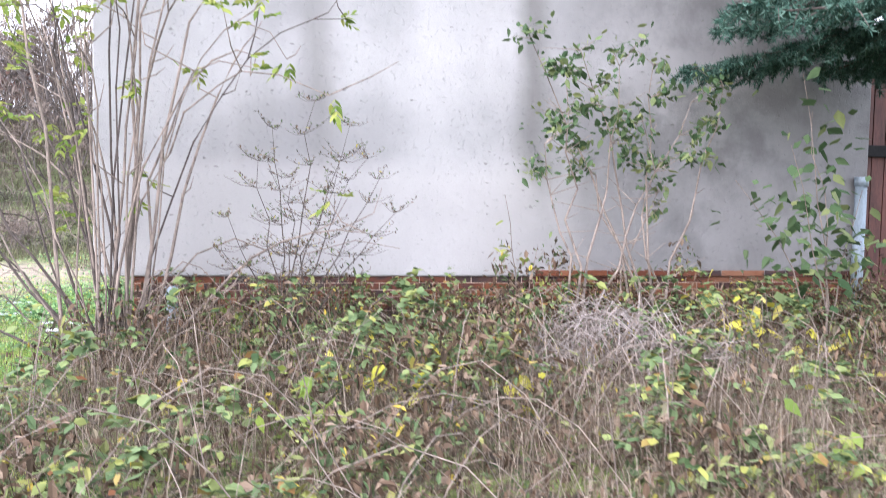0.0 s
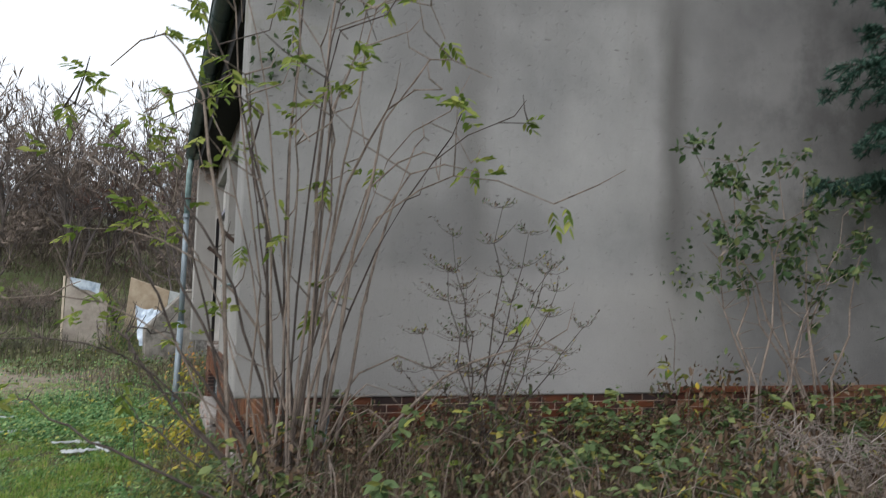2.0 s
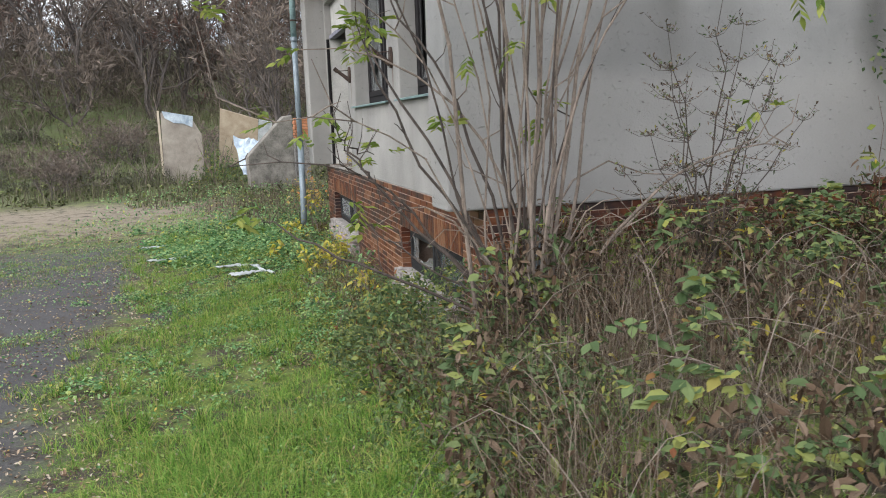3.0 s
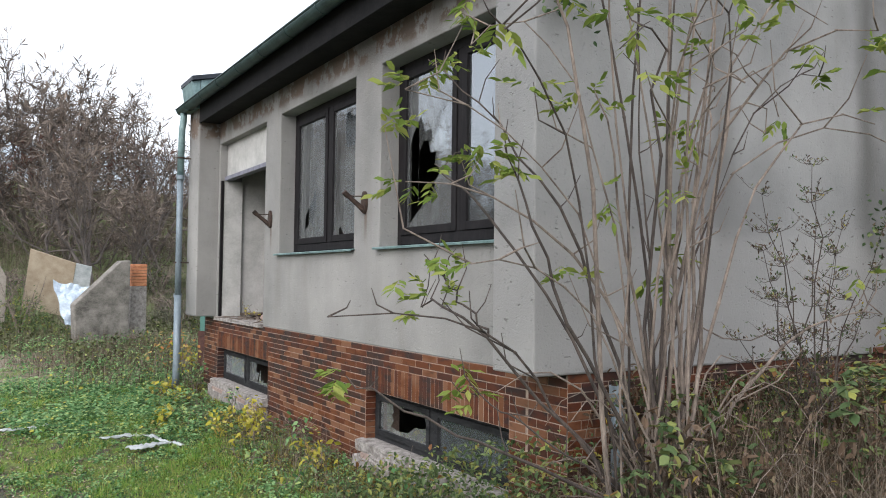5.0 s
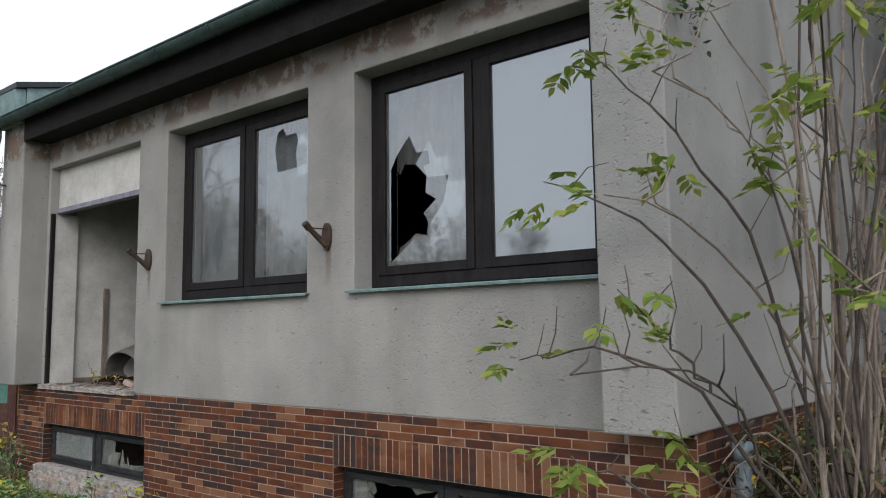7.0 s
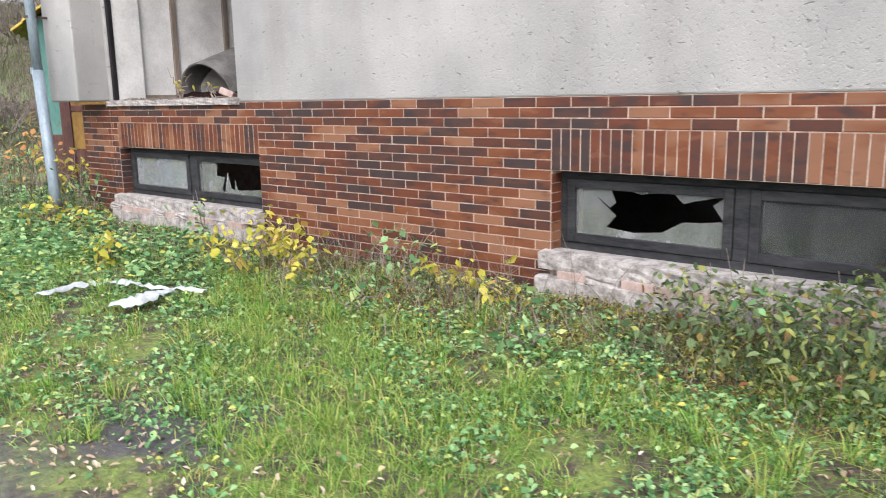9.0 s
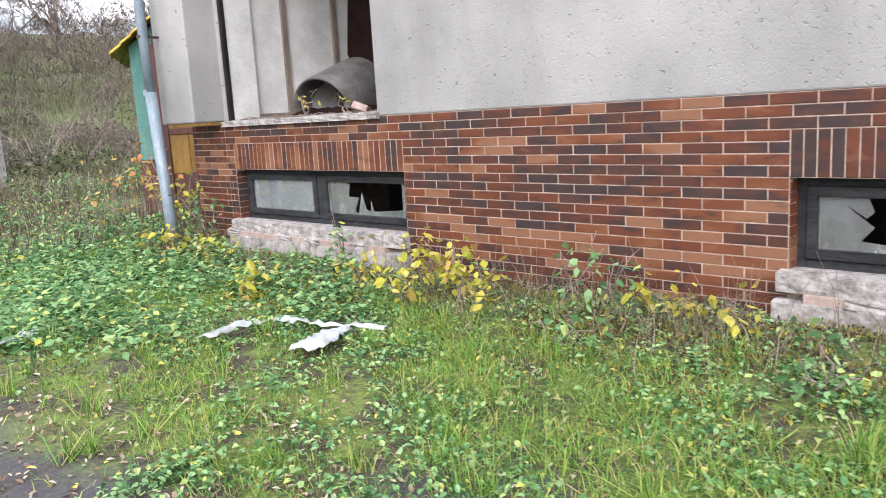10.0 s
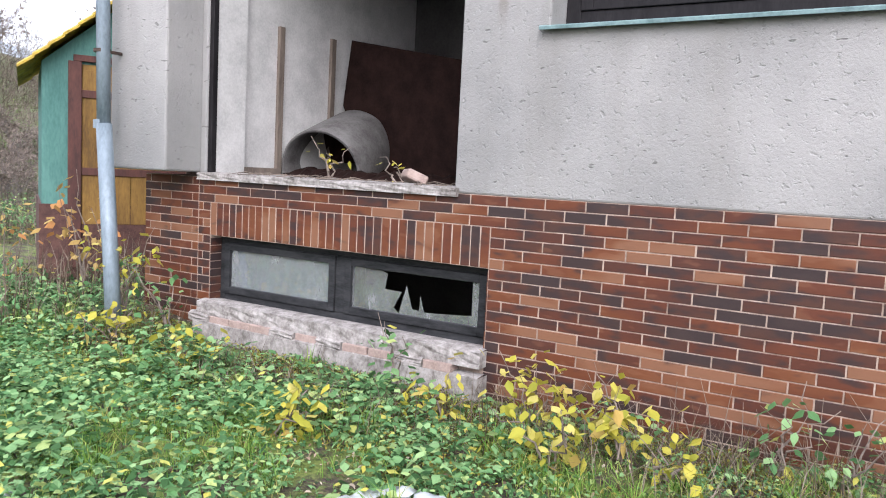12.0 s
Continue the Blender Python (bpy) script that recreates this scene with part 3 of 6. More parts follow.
downpipe = thing("downpipe", "grey-blue metal downpipe with a teal upper length at the house corner", "downpipe")
s = Shell()
s.tube([(-0.42, 8.5, 4.2), (-0.42, 8.5, 4.08), (-0.44, 8.5, 3.95), (-0.45, 8.5, 3.2)], 0.05, 14)
upper_pipe = part("upper_pipe", s, TEAL, downpipe, "teal upper length", smooth=True)
s = Shell()
s.tube([(-0.45, 8.5, 3.22), (-0.455, 8.45, 1.3)], 0.046, 14)
middle_pipe = part("middle_pipe", s, PIPE, downpipe, smooth=True)
s = Shell()
s.tube([(-0.455, 8.45, 1.4), (-0.48, 8.32, 0.4), (-0.5, 8.26, 0.0)], 0.053, 14)
part("lower_pipe", s, PIPE, downpipe, smooth=True)
for z in (3.2, 1.4):
    s = Shell()
    s.tube([(-0.4525, 8.475, z - 0.03), (-0.4525, 8.475, z + 0.03)], 0.058, 14)
    part("collar", s, PIPE, downpipe)
for z in (3.5, 1.9):
    s = Shell()
    s.tube([(-0.452, 8.48, z - 0.012), (-0.452, 8.48, z + 0.012)], 0.057, 14)
    s.box(-0.41, -0.29, 8.47, 8.49, z - 0.01, z + 0.01)
    part("clamp", s, IRON, upper_pipe if z > 3.2 else middle_pipe, "rusty clamp")

rear_pipe = thing("downpipe", "pale blue plastic downpipe standing by the rear corner", "downpipe")
s = Shell()
s.tube([(6.62, -0.07, 0.1), (6.62, -0.07, 2.05)], 0.055, 12)
part("pipe", s, PIPE, rear_pipe, smooth=True)
s = Shell()
s.tube([(6.62, -0.07, 1.98), (6.62, -0.07, 2.07)], 0.066, 12)
part("collar", s, PIPE, rear_pipe, smooth=True)
stub = thing("drain_stub", "short grey plastic drain pipe by the plinth", "pipe")
s = Shell()
s.tube([(0.3, -0.1, 0.2), (0.3, -0.1, 0.97)], 0.045, 12)
part("pipe", s, PIPE, stub, smooth=True)
s = Shell()
s.tube([(0.3, -0.1, 0.93), (0.3, -0.1, 1.03)], 0.056, 12)
part("socket", s, PIPE, stub, smooth=True)


# ---- windows ----
from mathutils.geometry import tessellate_polygon


def pane_shell(y0, y1, z0, z1, x, *holes):
    """A pane in the plane x; each hole is a jagged outline."""
    s = Shell()
    if not holes or holes[0] is None:
        return s.box(x, x + 0.004, y0, y1, z0, z1)
    loops = [[(y0, z0), (y1, z0), (y1, z1), (y0, z1)]]
    loops += [[(min(max(a, y0 + 0.004), y1 - 0.004), min(max(b, z0 + 0.004), z1 - 0.004)) for a, b in h] for h in holes]
    flat = [(x, a, b) for h in loops for a, b in h]
    return s.add(flat, tessellate_polygon([[Vector((a, b, 0)) for a, b in h] for h in loops]))


def face_out(g):
    """Glass lets daylight through, and its broken sheet faces the yard."""
    g.visible_shadow = False
    if len(g.data.polygons) != 6 and g.data.polygons[0].normal.x > 0:
        g.data.flip_normals()


def window_unit(name, label, y0, y1, z0, z1, depth, wood, mull, glazing, rail=0.075, x_in=0.07):
    """A two-light window. glazing: for each light, outer hole, inner hole, glass."""
    top = tagged(new(name), label, "window", kind="structure")
    s = Shell()
    for b in ((depth, depth + x_in, y0, y0 + rail, z0, z1), (depth, depth + x_in, y1 - rail, y1, z0, z1), (depth, depth + x_in, y0 + rail, y1 - rail, z0, z0 + rail), (depth, depth + x_in, y0 + rail, y1 - rail, z1 - rail, z1), (depth, depth + x_in, mull - 0.04, mull + 0.04, z0 + rail, z1 - rail)):
        s.box(*b)
    part("window_frame", s, wood, top, bevel=0.005)
    lights = [(mull + 0.042, y1 - rail - 0.002), (y0 + rail + 0.002, mull - 0.042)]
    for (a, b), (hole, inner, glass) in zip(lights, glazing):
        c, d = z0 + rail + 0.002, z1 - rail - 0.002
        w = 0.07 if rail > 0.06 else 0.05
        f = Shell()
        for q in ((a, a + w, c, d), (b - w, b, c, d), (a + w, b - w, c, c + w), (a + w, b - w, d - w, d)):
            f.box(depth - 0.012, depth + 0.04, *q)
        sash = part("sash", f, wood, top, bevel=0.004)
        g = part("pane", pane_shell(a + w, b - w, c + w, d - w, depth + 0.012, *(hole if isinstance(hole, list) and isinstance(hole[0], list) else [hole])), glass, sash)
        face_out(g)
        if inner is not False:
            g = part("pane", pane_shell(a + w, b - w, c + w, d - w, depth + 0.13, inner), glass, sash, "second pane behind the first")
            face_out(g)
    return top


hole_a = [(2.456, 2.903), (2.394, 3.006), (2.266, 3.144), (2.192, 2.999), (2.078, 3.0), (2.06, 2.898), (2.12, 2.885), (2.089, 2.798), (1.885, 2.785), (1.931, 2.601), (2.046, 2.457), (2.087, 2.361), (2.2, 2.356), (2.282, 2.302), (2.367, 2.246), (2.461, 2.184)]
hole_a_in = [(2.568, 2.921), (2.471, 2.884), (2.418, 2.958), (2.299, 2.94), (2.195, 2.836), (2.209, 2.712), (2.104, 2.652), (2.228, 2.556), (2.18, 2.473), (2.201, 2.382), (2.305, 2.407), (2.411, 2.337), (2.476, 2.31), (2.573, 2.212)]
hole_b = [(3.889, 3.295), (3.851, 3.437), (3.783, 3.47), (3.725, 3.397), (3.597, 3.4), (3.557, 3.277), (3.487, 3.291), (3.454, 3.253), (3.453, 3.107), (3.621, 3.088), (3.845, 3.081)]
hole_b2 = [(4.014, 2.149), (4.027, 2.215), (3.969, 2.244), (3.927, 2.187), (3.858, 2.14), (3.943, 2.123)]
hole_c = [(4.991, 2.26), (4.975, 2.419), (4.796, 2.583), (4.687, 2.722), (4.654, 2.492), (4.719, 2.245), (4.822, 2.349)]
window_unit("window_1", "dark brown two-light window with a smashed pane", *WINDOWS[0], SILL + 0.025, OPEN_TOP, 0.19, DARKWOOD, 1.6, [(hole_a, hole_a_in, GLASS), (None, None, GLASS_CLEAN)], 0.085)
window_unit("window_2", "dark brown two-light window with cracked dirty glass", *WINDOWS[1], SILL + 0.025, OPEN_TOP, 0.19, DARKWOOD, 4.27, [(hole_c, None, GLASS), ([hole_b, hole_b2], None, GLASS)], 0.085)
for (a, b), words in zip(WINDOWS, ("a", "b")):
    s = Shell()
    s.prism([(-0.05, SILL - 0.022), (-0.053, SILL - 0.006), (-0.045, SILL), (0.2, SILL + 0.022), (0.2, SILL + 0.014), (-0.038, SILL - 0.008), (-0.042, SILL - 0.022)], "y", a - 0.04, b + 0.045)
    tagged(part("window_sill", s, TEAL), "teal sheet-metal window sill with a drip edge", "window sill", kind="structure")

hole_d = [(6.445, 0.607), (5.723, 0.611), (5.777, 0.565), (5.775, 0.353), (5.963, 0.337), (6.109, 0.328), (6.139, 0.429), (6.146, 0.333), (6.197, 0.337), (6.243, 0.479), (6.297, 0.302), (6.338, 0.328), (6.279, 0.433), (6.409, 0.438), (6.388, 0.537)]
hole_e = [(2.664, 0.522), (2.566, 0.455), (2.532, 0.488), (2.558, 0.592), (2.431, 0.606), (2.384, 0.54), (2.298, 0.587), (2.191, 0.579), (2.141, 0.507), (2.075, 0.527), (1.95, 0.605), (1.917, 0.552), (1.983, 0.509), (1.911, 0.431), (2.039, 0.415), (2.141, 0.41), (2.256, 0.344), (2.423, 0.327), (2.587, 0.344), (2.529, 0.413)]
window_unit("window_3", "weathered cellar window with a smashed pane", *CELLAR[0], *CELLAR_Z, 0.1, CELLARWOOD, 1.83, [(hole_e, False, MILK), (None, False, DIMGLASS)], 0.05, 0.06)
window_unit("window_4", "weathered cellar window with one pane broken out", *CELLAR[1], *CELLAR_Z, 0.1, CELLARWOOD, 6.76, [(None, False, MILK), (hole_d, False, MILK)], 0.05, 0.06)


# crumbling concrete sills under the cellar windows
def rough_block(x0, x1, y0, y1, z0, z1, seed, amp=0.02):
    rng = np.random.RandomState(seed)
    ny, nz, nx = int((y1 - y0) / 0.06), 5, 4
    s = Shell()
    ys, zs, xs = np.linspace(y0, y1, ny), np.linspace(z0, z1, nz), np.linspace(x0, x1, nx)
    front = np.array([[[x0, y, z] for z in zs] for y in ys])
    front[:, :, 0] += rng.uniform(-amp, amp, front.shape[:2])
    front[:, -1, 2] += rng.uniform(-amp, amp * 0.3, ny)
    topp = np.array([[[x, y, z1] for x in xs] for y in ys])
    topp[:, 0] = front[:, -1]
    topp[:, 1:-1, 2] += rng.uniform(-amp * 0.4, amp * 0.6, (ny, nx - 2)) + 0.008
    for g in (front, topp):
        n1, n2 = g.shape[:2]
        f = [(i * n2 + j, (i + 1) * n2 + j, (i + 1) * n2 + j + 1, i * n2 + j + 1) for i in range(n1 - 1) for j in range(n2 - 1)]
        s.add(g, f)
    for g in (front[0], front[-1]):
        y = g[0, 1]
        s.add([*g, (x1, y, z1), (x1, y, z0)], [tuple(range(len(g) + 2))])
    return s


for i, (a, b) in enumerate(CELLAR):
    blk = thing("cellar_sill", "crumbling white-grey concrete sill with exposed bricks under a cellar window", "sill", group="cellar sills")
    part("upper_ledge", rough_block(-0.085, 0.11, a - 0.02, b + 0.03, 0.1, 0.195, 30 + i, 0.006), CONCRETE, blk)
    part("lower_block", rough_block(-0.115, 0.0, a - 0.03, b + 0.04, -0.28, 0.055, 40 + i, 0.005), CONCRETE, blk)
    y, k = a + 0.15, random.Random(i)
    while y < b - 0.1:
        if k.random() < 0.75:
            s = Shell()
            s.box(-0.095 - k.uniform(0, 0.02), -0.02, y, y + 0.19, 0.052, 0.103)
            part("exposed_brick", s, PINK, blk, bevel=0.006)
        else:
            s = rough_block(-0.11, 0.0, y, y + 0.2, 0.05, 0.105, 60 + int(y * 10), 0.012)
            part("mortar_lump", s, CONCRETE, blk)
        y += 0.2

    # brick returns beside the window
    s = Shell()
    for side in (a + 0.004, b - 0.004):
        for k in range(8):
            z0 = CELLAR_Z[0] + k * BH * 0.96
            s.box(0.002, 0.1, side - 0.003, side + 0.003, z0 + 0.003, z0 + BH * 0.96 - 0.004)
    part("brick_return", s, BRICK, base_front)

# ---- door opening ----
s = Shell()
s.box(0.02, 0.36, DOOR[0] - 0.02, DOOR[1] + 0.03, 1.077, 1.098)
s2 = rough_block(-0.035, 0.3, DOOR[0] - 0.03, DOOR[1] + 0.05, 1.05, 1.1, 77, 0.005)
tagged(part("door_sill", s2, CONCRETE), "chipped concrete door sill strewn with debris", "door sill", kind="structure")
door = tagged(new("door_1"), "doorless entrance with a white panel above", "door", kind="structure")
s = Shell()
s.box(0.11, 0.15, DOOR[0], DOOR[1], 3.19, OPEN_TOP)
part("transom_panel", s, INNER, door, "chipped white transom panel")
s = Shell()
s.box(0.065, 0.16, DOOR[0], DOOR[1] - 0.031, 3.13, 3.188)
part("frame_head", s, LILAC, door, bevel=0.004)
s = Shell()
s.box(0.015, 0.06, DOOR[1] - 0.04, DOOR[1] - 0.001, 1.1, 3.128)
part("frame_post", s, DARKWOOD, door, bevel=0.004)
s = Shell()
s.box(0.062, 0.34, DOOR[1] - 0.03, DOOR[1] - 0.003, 1.1, 3.128)
part("jamb_lining", s, INNER, door, "white jamb lining")
s = Shell()
s.box(0.12, 0.15, DOOR[0] + 0.002, DOOR[0] + 0.05, 1.1, 2.2)
part("frame_post", s, DARKWOOD, door, bevel=0.004)


# ---- iron wall brackets ----
def wall_bracket(y, z):
    b = thing("wall_bracket", "rusty iron wall bracket with a bent arm", "bracket", pose(0, y, z), "wall brackets")
    s = Shell()
    s.prism([(0.05 * math.cos(a), 0.11 * math.sin(a)) for a in np.linspace(0, 2 * np.pi, 14, endpoint=False)], "x", -0.03, 0.002)
    part("plate", s, IRON, b, bevel=0.006)
    s = Shell()
    s.tube([(-0.02, 0, -0.07), (-0.09, 0.02, -0.01), (-0.2, 0.03, 0.075)], [0.03, 0.024, 0.02], 8)
    part("arm", s, IRON, b)
    s = Shell()
    s.tube([(-0.02, 0, 0.06), (-0.12, 0.02, 0.055), (-0.18, 0.03, 0.065)], 0.006, 6)
    part("stay", s, IRON, b)
    s = Shell()
    s.tube([(-0.17, 0.03, 0.05), (-0.215, 0.03, 0.09)], 0.028, 8)
    part("cup", s, IRON, b)
    return b


wall_bracket(2.95, 2.41)
wall_bracket(5.62, 2.41)


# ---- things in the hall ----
HALLBROWN = speckled("dark_hall_brown", (0.007, 0.0035, 0.003), (0.02, 0.01, 0.008), 0.85, 6, 0.3, 60)
shader(HALLBROWN).inputs["Specular IOR Level"].default_value = 0.08
BATTEN = speckled("grey_brown_batten", (0.09, 0.07, 0.055), (0.2, 0.16, 0.13), 0.85, 10, 0.3, 90, stretch=(1, 1, 0.2))
FLOORZ = 1.078
for x, z0, z1 in ((0.74, 1.1, 2.25), (1.36, 1.1, 2.26)):
    s = Shell()
    s.box(x - 0.028, x + 0.028, Y2 - 0.06, Y2 - 0.031, z0, z1)
    tagged(part("wall_batten", s, BATTEN, bevel=0.003), "weathered wooden batten fixed upright on the hall wall", "batten", "wall battens")
s = Shell()
s.box(0.2, 0.74, Y2 - 0.075, Y2 - 0.035, FLOORZ + 0.03, FLOORZ + 0.075)
tagged(part("skirting_rail", s, BATTEN, bevel=0.004), "short dark rail lying along the hall wall", "rail")

shell_mat = speckled("grey_fibre_cement", (0.066, 0.06, 0.057), (0.156, 0.15, 0.144), 0.9, 6, 0.4, 60)
drum = thing("half_pipe_shell", "grey half-round fibre-cement shell lying over rubble in the hall", "half pipe", pose(0.84, 7.6, FLOORZ + 0.06, 17, 0, -76))
s = Shell()
ang = np.linspace(-0.3, math.pi + 0.3, 27)
n = len(ang)
rows = [[(r * math.cos(a), y, r * math.sin(a)) for a in ang] for y, r in ((0.0, 0.335), (0.01, 0.34), (0.35, 0.342), (0.72, 0.34), (0.73, 0.335), (0.73, 0.318), (0.35, 0.318), (0.0, 0.318), (0.0, 0.335))]
s.add([p for row in rows for p in row], [(i * n + j, i * n + j + 1, (i + 1) * n + j + 1, (i + 1) * n + j) for i in range(len(rows) - 1) for j in range(n - 1)])
part("shell", s, shell_mat, drum, smooth=True)
# added dark disc that stands in for the shade inside the shell
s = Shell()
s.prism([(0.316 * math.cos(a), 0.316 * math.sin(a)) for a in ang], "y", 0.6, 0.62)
part("shade_plug", s, HALLBROWN, drum, "dark disc closing the back, toned for the shaded inside")

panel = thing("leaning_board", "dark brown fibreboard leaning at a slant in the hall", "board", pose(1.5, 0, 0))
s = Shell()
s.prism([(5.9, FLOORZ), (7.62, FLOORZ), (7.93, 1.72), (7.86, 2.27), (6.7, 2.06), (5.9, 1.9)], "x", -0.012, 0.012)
part("board", s, HALLBROWN, panel, bevel=0.003)
s = Shell()
s.prism([(-0.14, -0.06), (0.08, -0.08), (0.17, 0.02), (0.02, 0.1), (-0.11, 0.07)], "z", 0, 0.06)
tagged(part("brick_chunk", s, PINK, at=pose(0.22, 6.3, 1.105, 25, 8, 40), bevel=0.012), "broken pink brick lying on the door sill", "brick")


def scatter_sticks(name, label, n, area, z, seed, mat):
    r = random.Random(seed)
    s = Shell()
    for _ in range(n):
        x, y, a, l = r.uniform(*area[:2]), r.uniform(*area[2:]), r.uniform(0, 6.28), r.uniform(0.05, 0.28)
        dx, dy = math.cos(a) * l / 2, math.sin(a) * l / 2
        s.tube([(x - dx, y - dy, z + 0.004), (x, y, z + r.uniform(0.004, 0.025)), (x + dx, y + dy, z + 0.005)], [0.003, 0.004, 0.002], 4)
    return tagged(part(name, s, mat), label, "debris", kind="stuff")


def rubble(x0, x1, y0, y1, h, seed):
    r = np.random.RandomState(seed)
    nx, ny = 10, 40
    X, Y = np.meshgrid(np.linspace(x0, x1, nx), np.linspace(y0, y1, ny))
    e = np.sin(np.linspace(0, np.pi, nx))[None, :] * np.clip(np.sin(np.linspace(0, np.pi, ny)) * 2, 0, 1)[:, None]
    Z = FLOORZ + h * e * (0.6 + 0.5 * r.uniform(0, 1, X.shape)) - 0.004
    s = Shell()
    return s.add(np.stack([X, Y, Z], -1), [(j * nx + i, j * nx + i + 1, (j + 1) * nx + i + 1, (j + 1) * nx + i) for j in range(ny - 1) for i in range(nx - 1)])


tagged(part("rubble_heap", rubble(0.35, 1.0, 5.95, 7.9, 0.1, 5), HALLBROWN), "low heap of dark rubble on the hall floor", "rubble", kind="stuff")
scatter_sticks("sill_debris", "dry twigs and splinters strewn over the door sill", 150, (-0.02, 0.9, 5.95, 7.8), 1.1, 3, BATTEN)

# ---- teal garden shed beyond the house ----
SHEDTEAL = speckled("faded_teal_board", (0.0375, 0.12, 0.105), (0.09, 0.2175, 0.1875), 0.8, 5, 0.3, 60, stretch=(1, 1, 0.3))
OCHRE = speckled("ochre_boards", (0.1, 0.05, 0.009), (0.25, 0.14, 0.028), 0.75, 9, 0.4, 80, stretch=(1, 1, 0.2))
ROOFYELLOW = speckled("mossy_yellow_tiles", (0.2, 0.13, 0.02), (0.6, 0.42, 0.06), 0.8, 7, 0.6, 60)
DARKRED = speckled("dark_red_brown_paint", (0.035, 0.012, 0.01), (0.1, 0.035, 0.026), 0.75, 8, 0.3, 70, stretch=(1, 1, 0.25))
shed = thing("garden_shed", "teal wooden shed with ochre door and mossy yellow tiled roof", "shed", Matrix.Translation((0.48, 10.75, -0.02)) @ Matrix.Rotation(radians(-30), 4, "Z") @ Matrix.Diagonal((1.12, 1.12, 1.06, 1)))
s = Shell()
s.prism([(0.0, 0.68), (1.7, 0.68), (1.7, 1.95), (0.85, 2.72), (0.0, 1.95)], "y", 0.0, 0.05)
s.box(0, 0.05, 0.05, 1.6, 0.68, 1.95)
s.box(1.65, 1.7, 0.05, 1.6, 0.68, 1.95)
s.prism([(0.0, 0.68), (1.7, 0.68), (1.7, 1.95), (0.85, 2.72), (0.0, 1.95)], "y", 1.6, 1.65)
part("wall", s, SHEDTEAL, shed)
s = Shell()
s.box(-0.02, 1.72, -0.02, 1.67, 0.0, 0.679)
part("plinth", s, speckled("shed_brick_plinth", (0.045, 0.02, 0.017), (0.11, 0.052, 0.042), 0.9, 14, 0.5, 70), shed, "dark brick plinth")
s = Shell()
s.box(0.308, 1.112, -0.01, -0.002, 0.5, 1.95)
shed_door = part("door", s, OCHRE, shed, "ochre boarded door")
for i in range(4):
    s = Shell()
    s.box(0.31 + i * 0.2, 0.505 + i * 0.2, -0.026, -0.011, 0.5, 1.9)
    part("door_board", s, OCHRE, shed_door, bevel=0.003)
for q in ((0.2, 0.305, -0.05, -0.002, 0.1, 1.97), (1.115, 1.18, -0.035, -0.002, 0.3, 1.97), (0.24, 1.18, -0.036, -0.002, 1.972, 2.03), (0.305, 1.115, -0.04, -0.026, 0.95, 1.02), (0.305, 1.115, -0.04, -0.026, 1.65, 1.72)):
    s = Shell()
    s.box(*q)
    part("door_frame", s, DARKRED, shed, bevel=0.004)
for side in (0, 1):
    for k in range(9):
        s = Shell()
        u0, u1 = k / 9, (k + 1.12) / 9
        xa, xb = 0.85 - 1.02 * u0, 0.85 - 1.02 * u1
        za, zb = 2.78 - 0.92 * u0, 2.78 - 0.92 * u1
        pts = []
        m = 26
        for j in range(m):
            y = -0.16 + j * (2.0 / (m - 1))
            w = 0.022 * math.sin(j * 2 * math.pi / 5)
            for x, z, d in ((xa, za + 0.012, 0), (xb, zb + 0.03, 0)):
                pts.append((x if side == 0 else 1.7 - x, y, z + w))
        top = np.array(pts)
        low = top - np.array([0, 0, 0.022])
        v = np.concatenate([top, low])
        N = len(top)
        f = []
        for j in range(m - 1):
            a = 2 * j
            f += [(a, a + 1, a + 3, a + 2), (N + a, N + a + 2, N + a + 3, N + a + 1), (a + 1, N + a + 1, N + a + 3, a + 3), (a, a + 2, N + a + 2, N + a)]
        f += [(0, N, N + 1, 1), (2 * m - 2, 2 * m - 1, N + 2 * m - 1, N + 2 * m - 2)]
        s.add(v, f)
        part("roof_tile", s, ROOFYELLOW, shed)

# ---- rubbish beyond the lawn ----
BOARD = speckled("grey_beige_chipboard", (0.22, 0.19, 0.165), (0.4, 0.36, 0.31), 0.9, 2.5, 0.2, 70)
TAN = speckled("tan_panel", (0.3, 0.23, 0.16), (0.48, 0.4, 0.3), 0.9, 3, 0.2, 70)
PLASTIC = speckled("white_plastic_sheet", (0.3, 0.33, 0.34), (0.52, 0.54, 0.55), 0.4, 6, 0.6, 30)
BLUEPLASTIC = speckled("pale_blue_plastic_sheet", (0.26, 0.33, 0.42), (0.6, 0.68, 0.74), 0.35, 4, 0.7, 20)
g = float(ground_z(-2.9, 19.5))
panel = thing("door_panel", "discarded grey-beige door panel standing upright in the weeds", "door panel", pose(-2.88, 19.5, g, 4, 0, 2))
s = Shell()
s.prism([(-0.55, 0.0), (0.62, 0.0), (0.6, 1.45), (0.34, 1.95), (-0.45, 2.12), (-0.5, 2.1)], "y", -0.025, 0.025)
part("board", s, BOARD, panel, bevel=0.006)
s = Shell()
s.box(-0.6, -0.54, -0.035, 0.035, 0.0, 2.16)
part("edge_strip", s, speckled("pale_wood_edge", (0.4, 0.34, 0.25), (0.58, 0.5, 0.4), 0.8, 8), panel, "pale wooden edge strip", bevel=0.005)
s = Shell()
s.prism([(-0.46, 2.15), (0.4, 1.98), (0.36, 1.66), (0.1, 1.78), (-0.15, 1.8), (-0.4, 1.95)], "y", -0.045, -0.03)
part("plastic_cover", s, BLUEPLASTIC, panel, "torn pale blue plastic over the top")
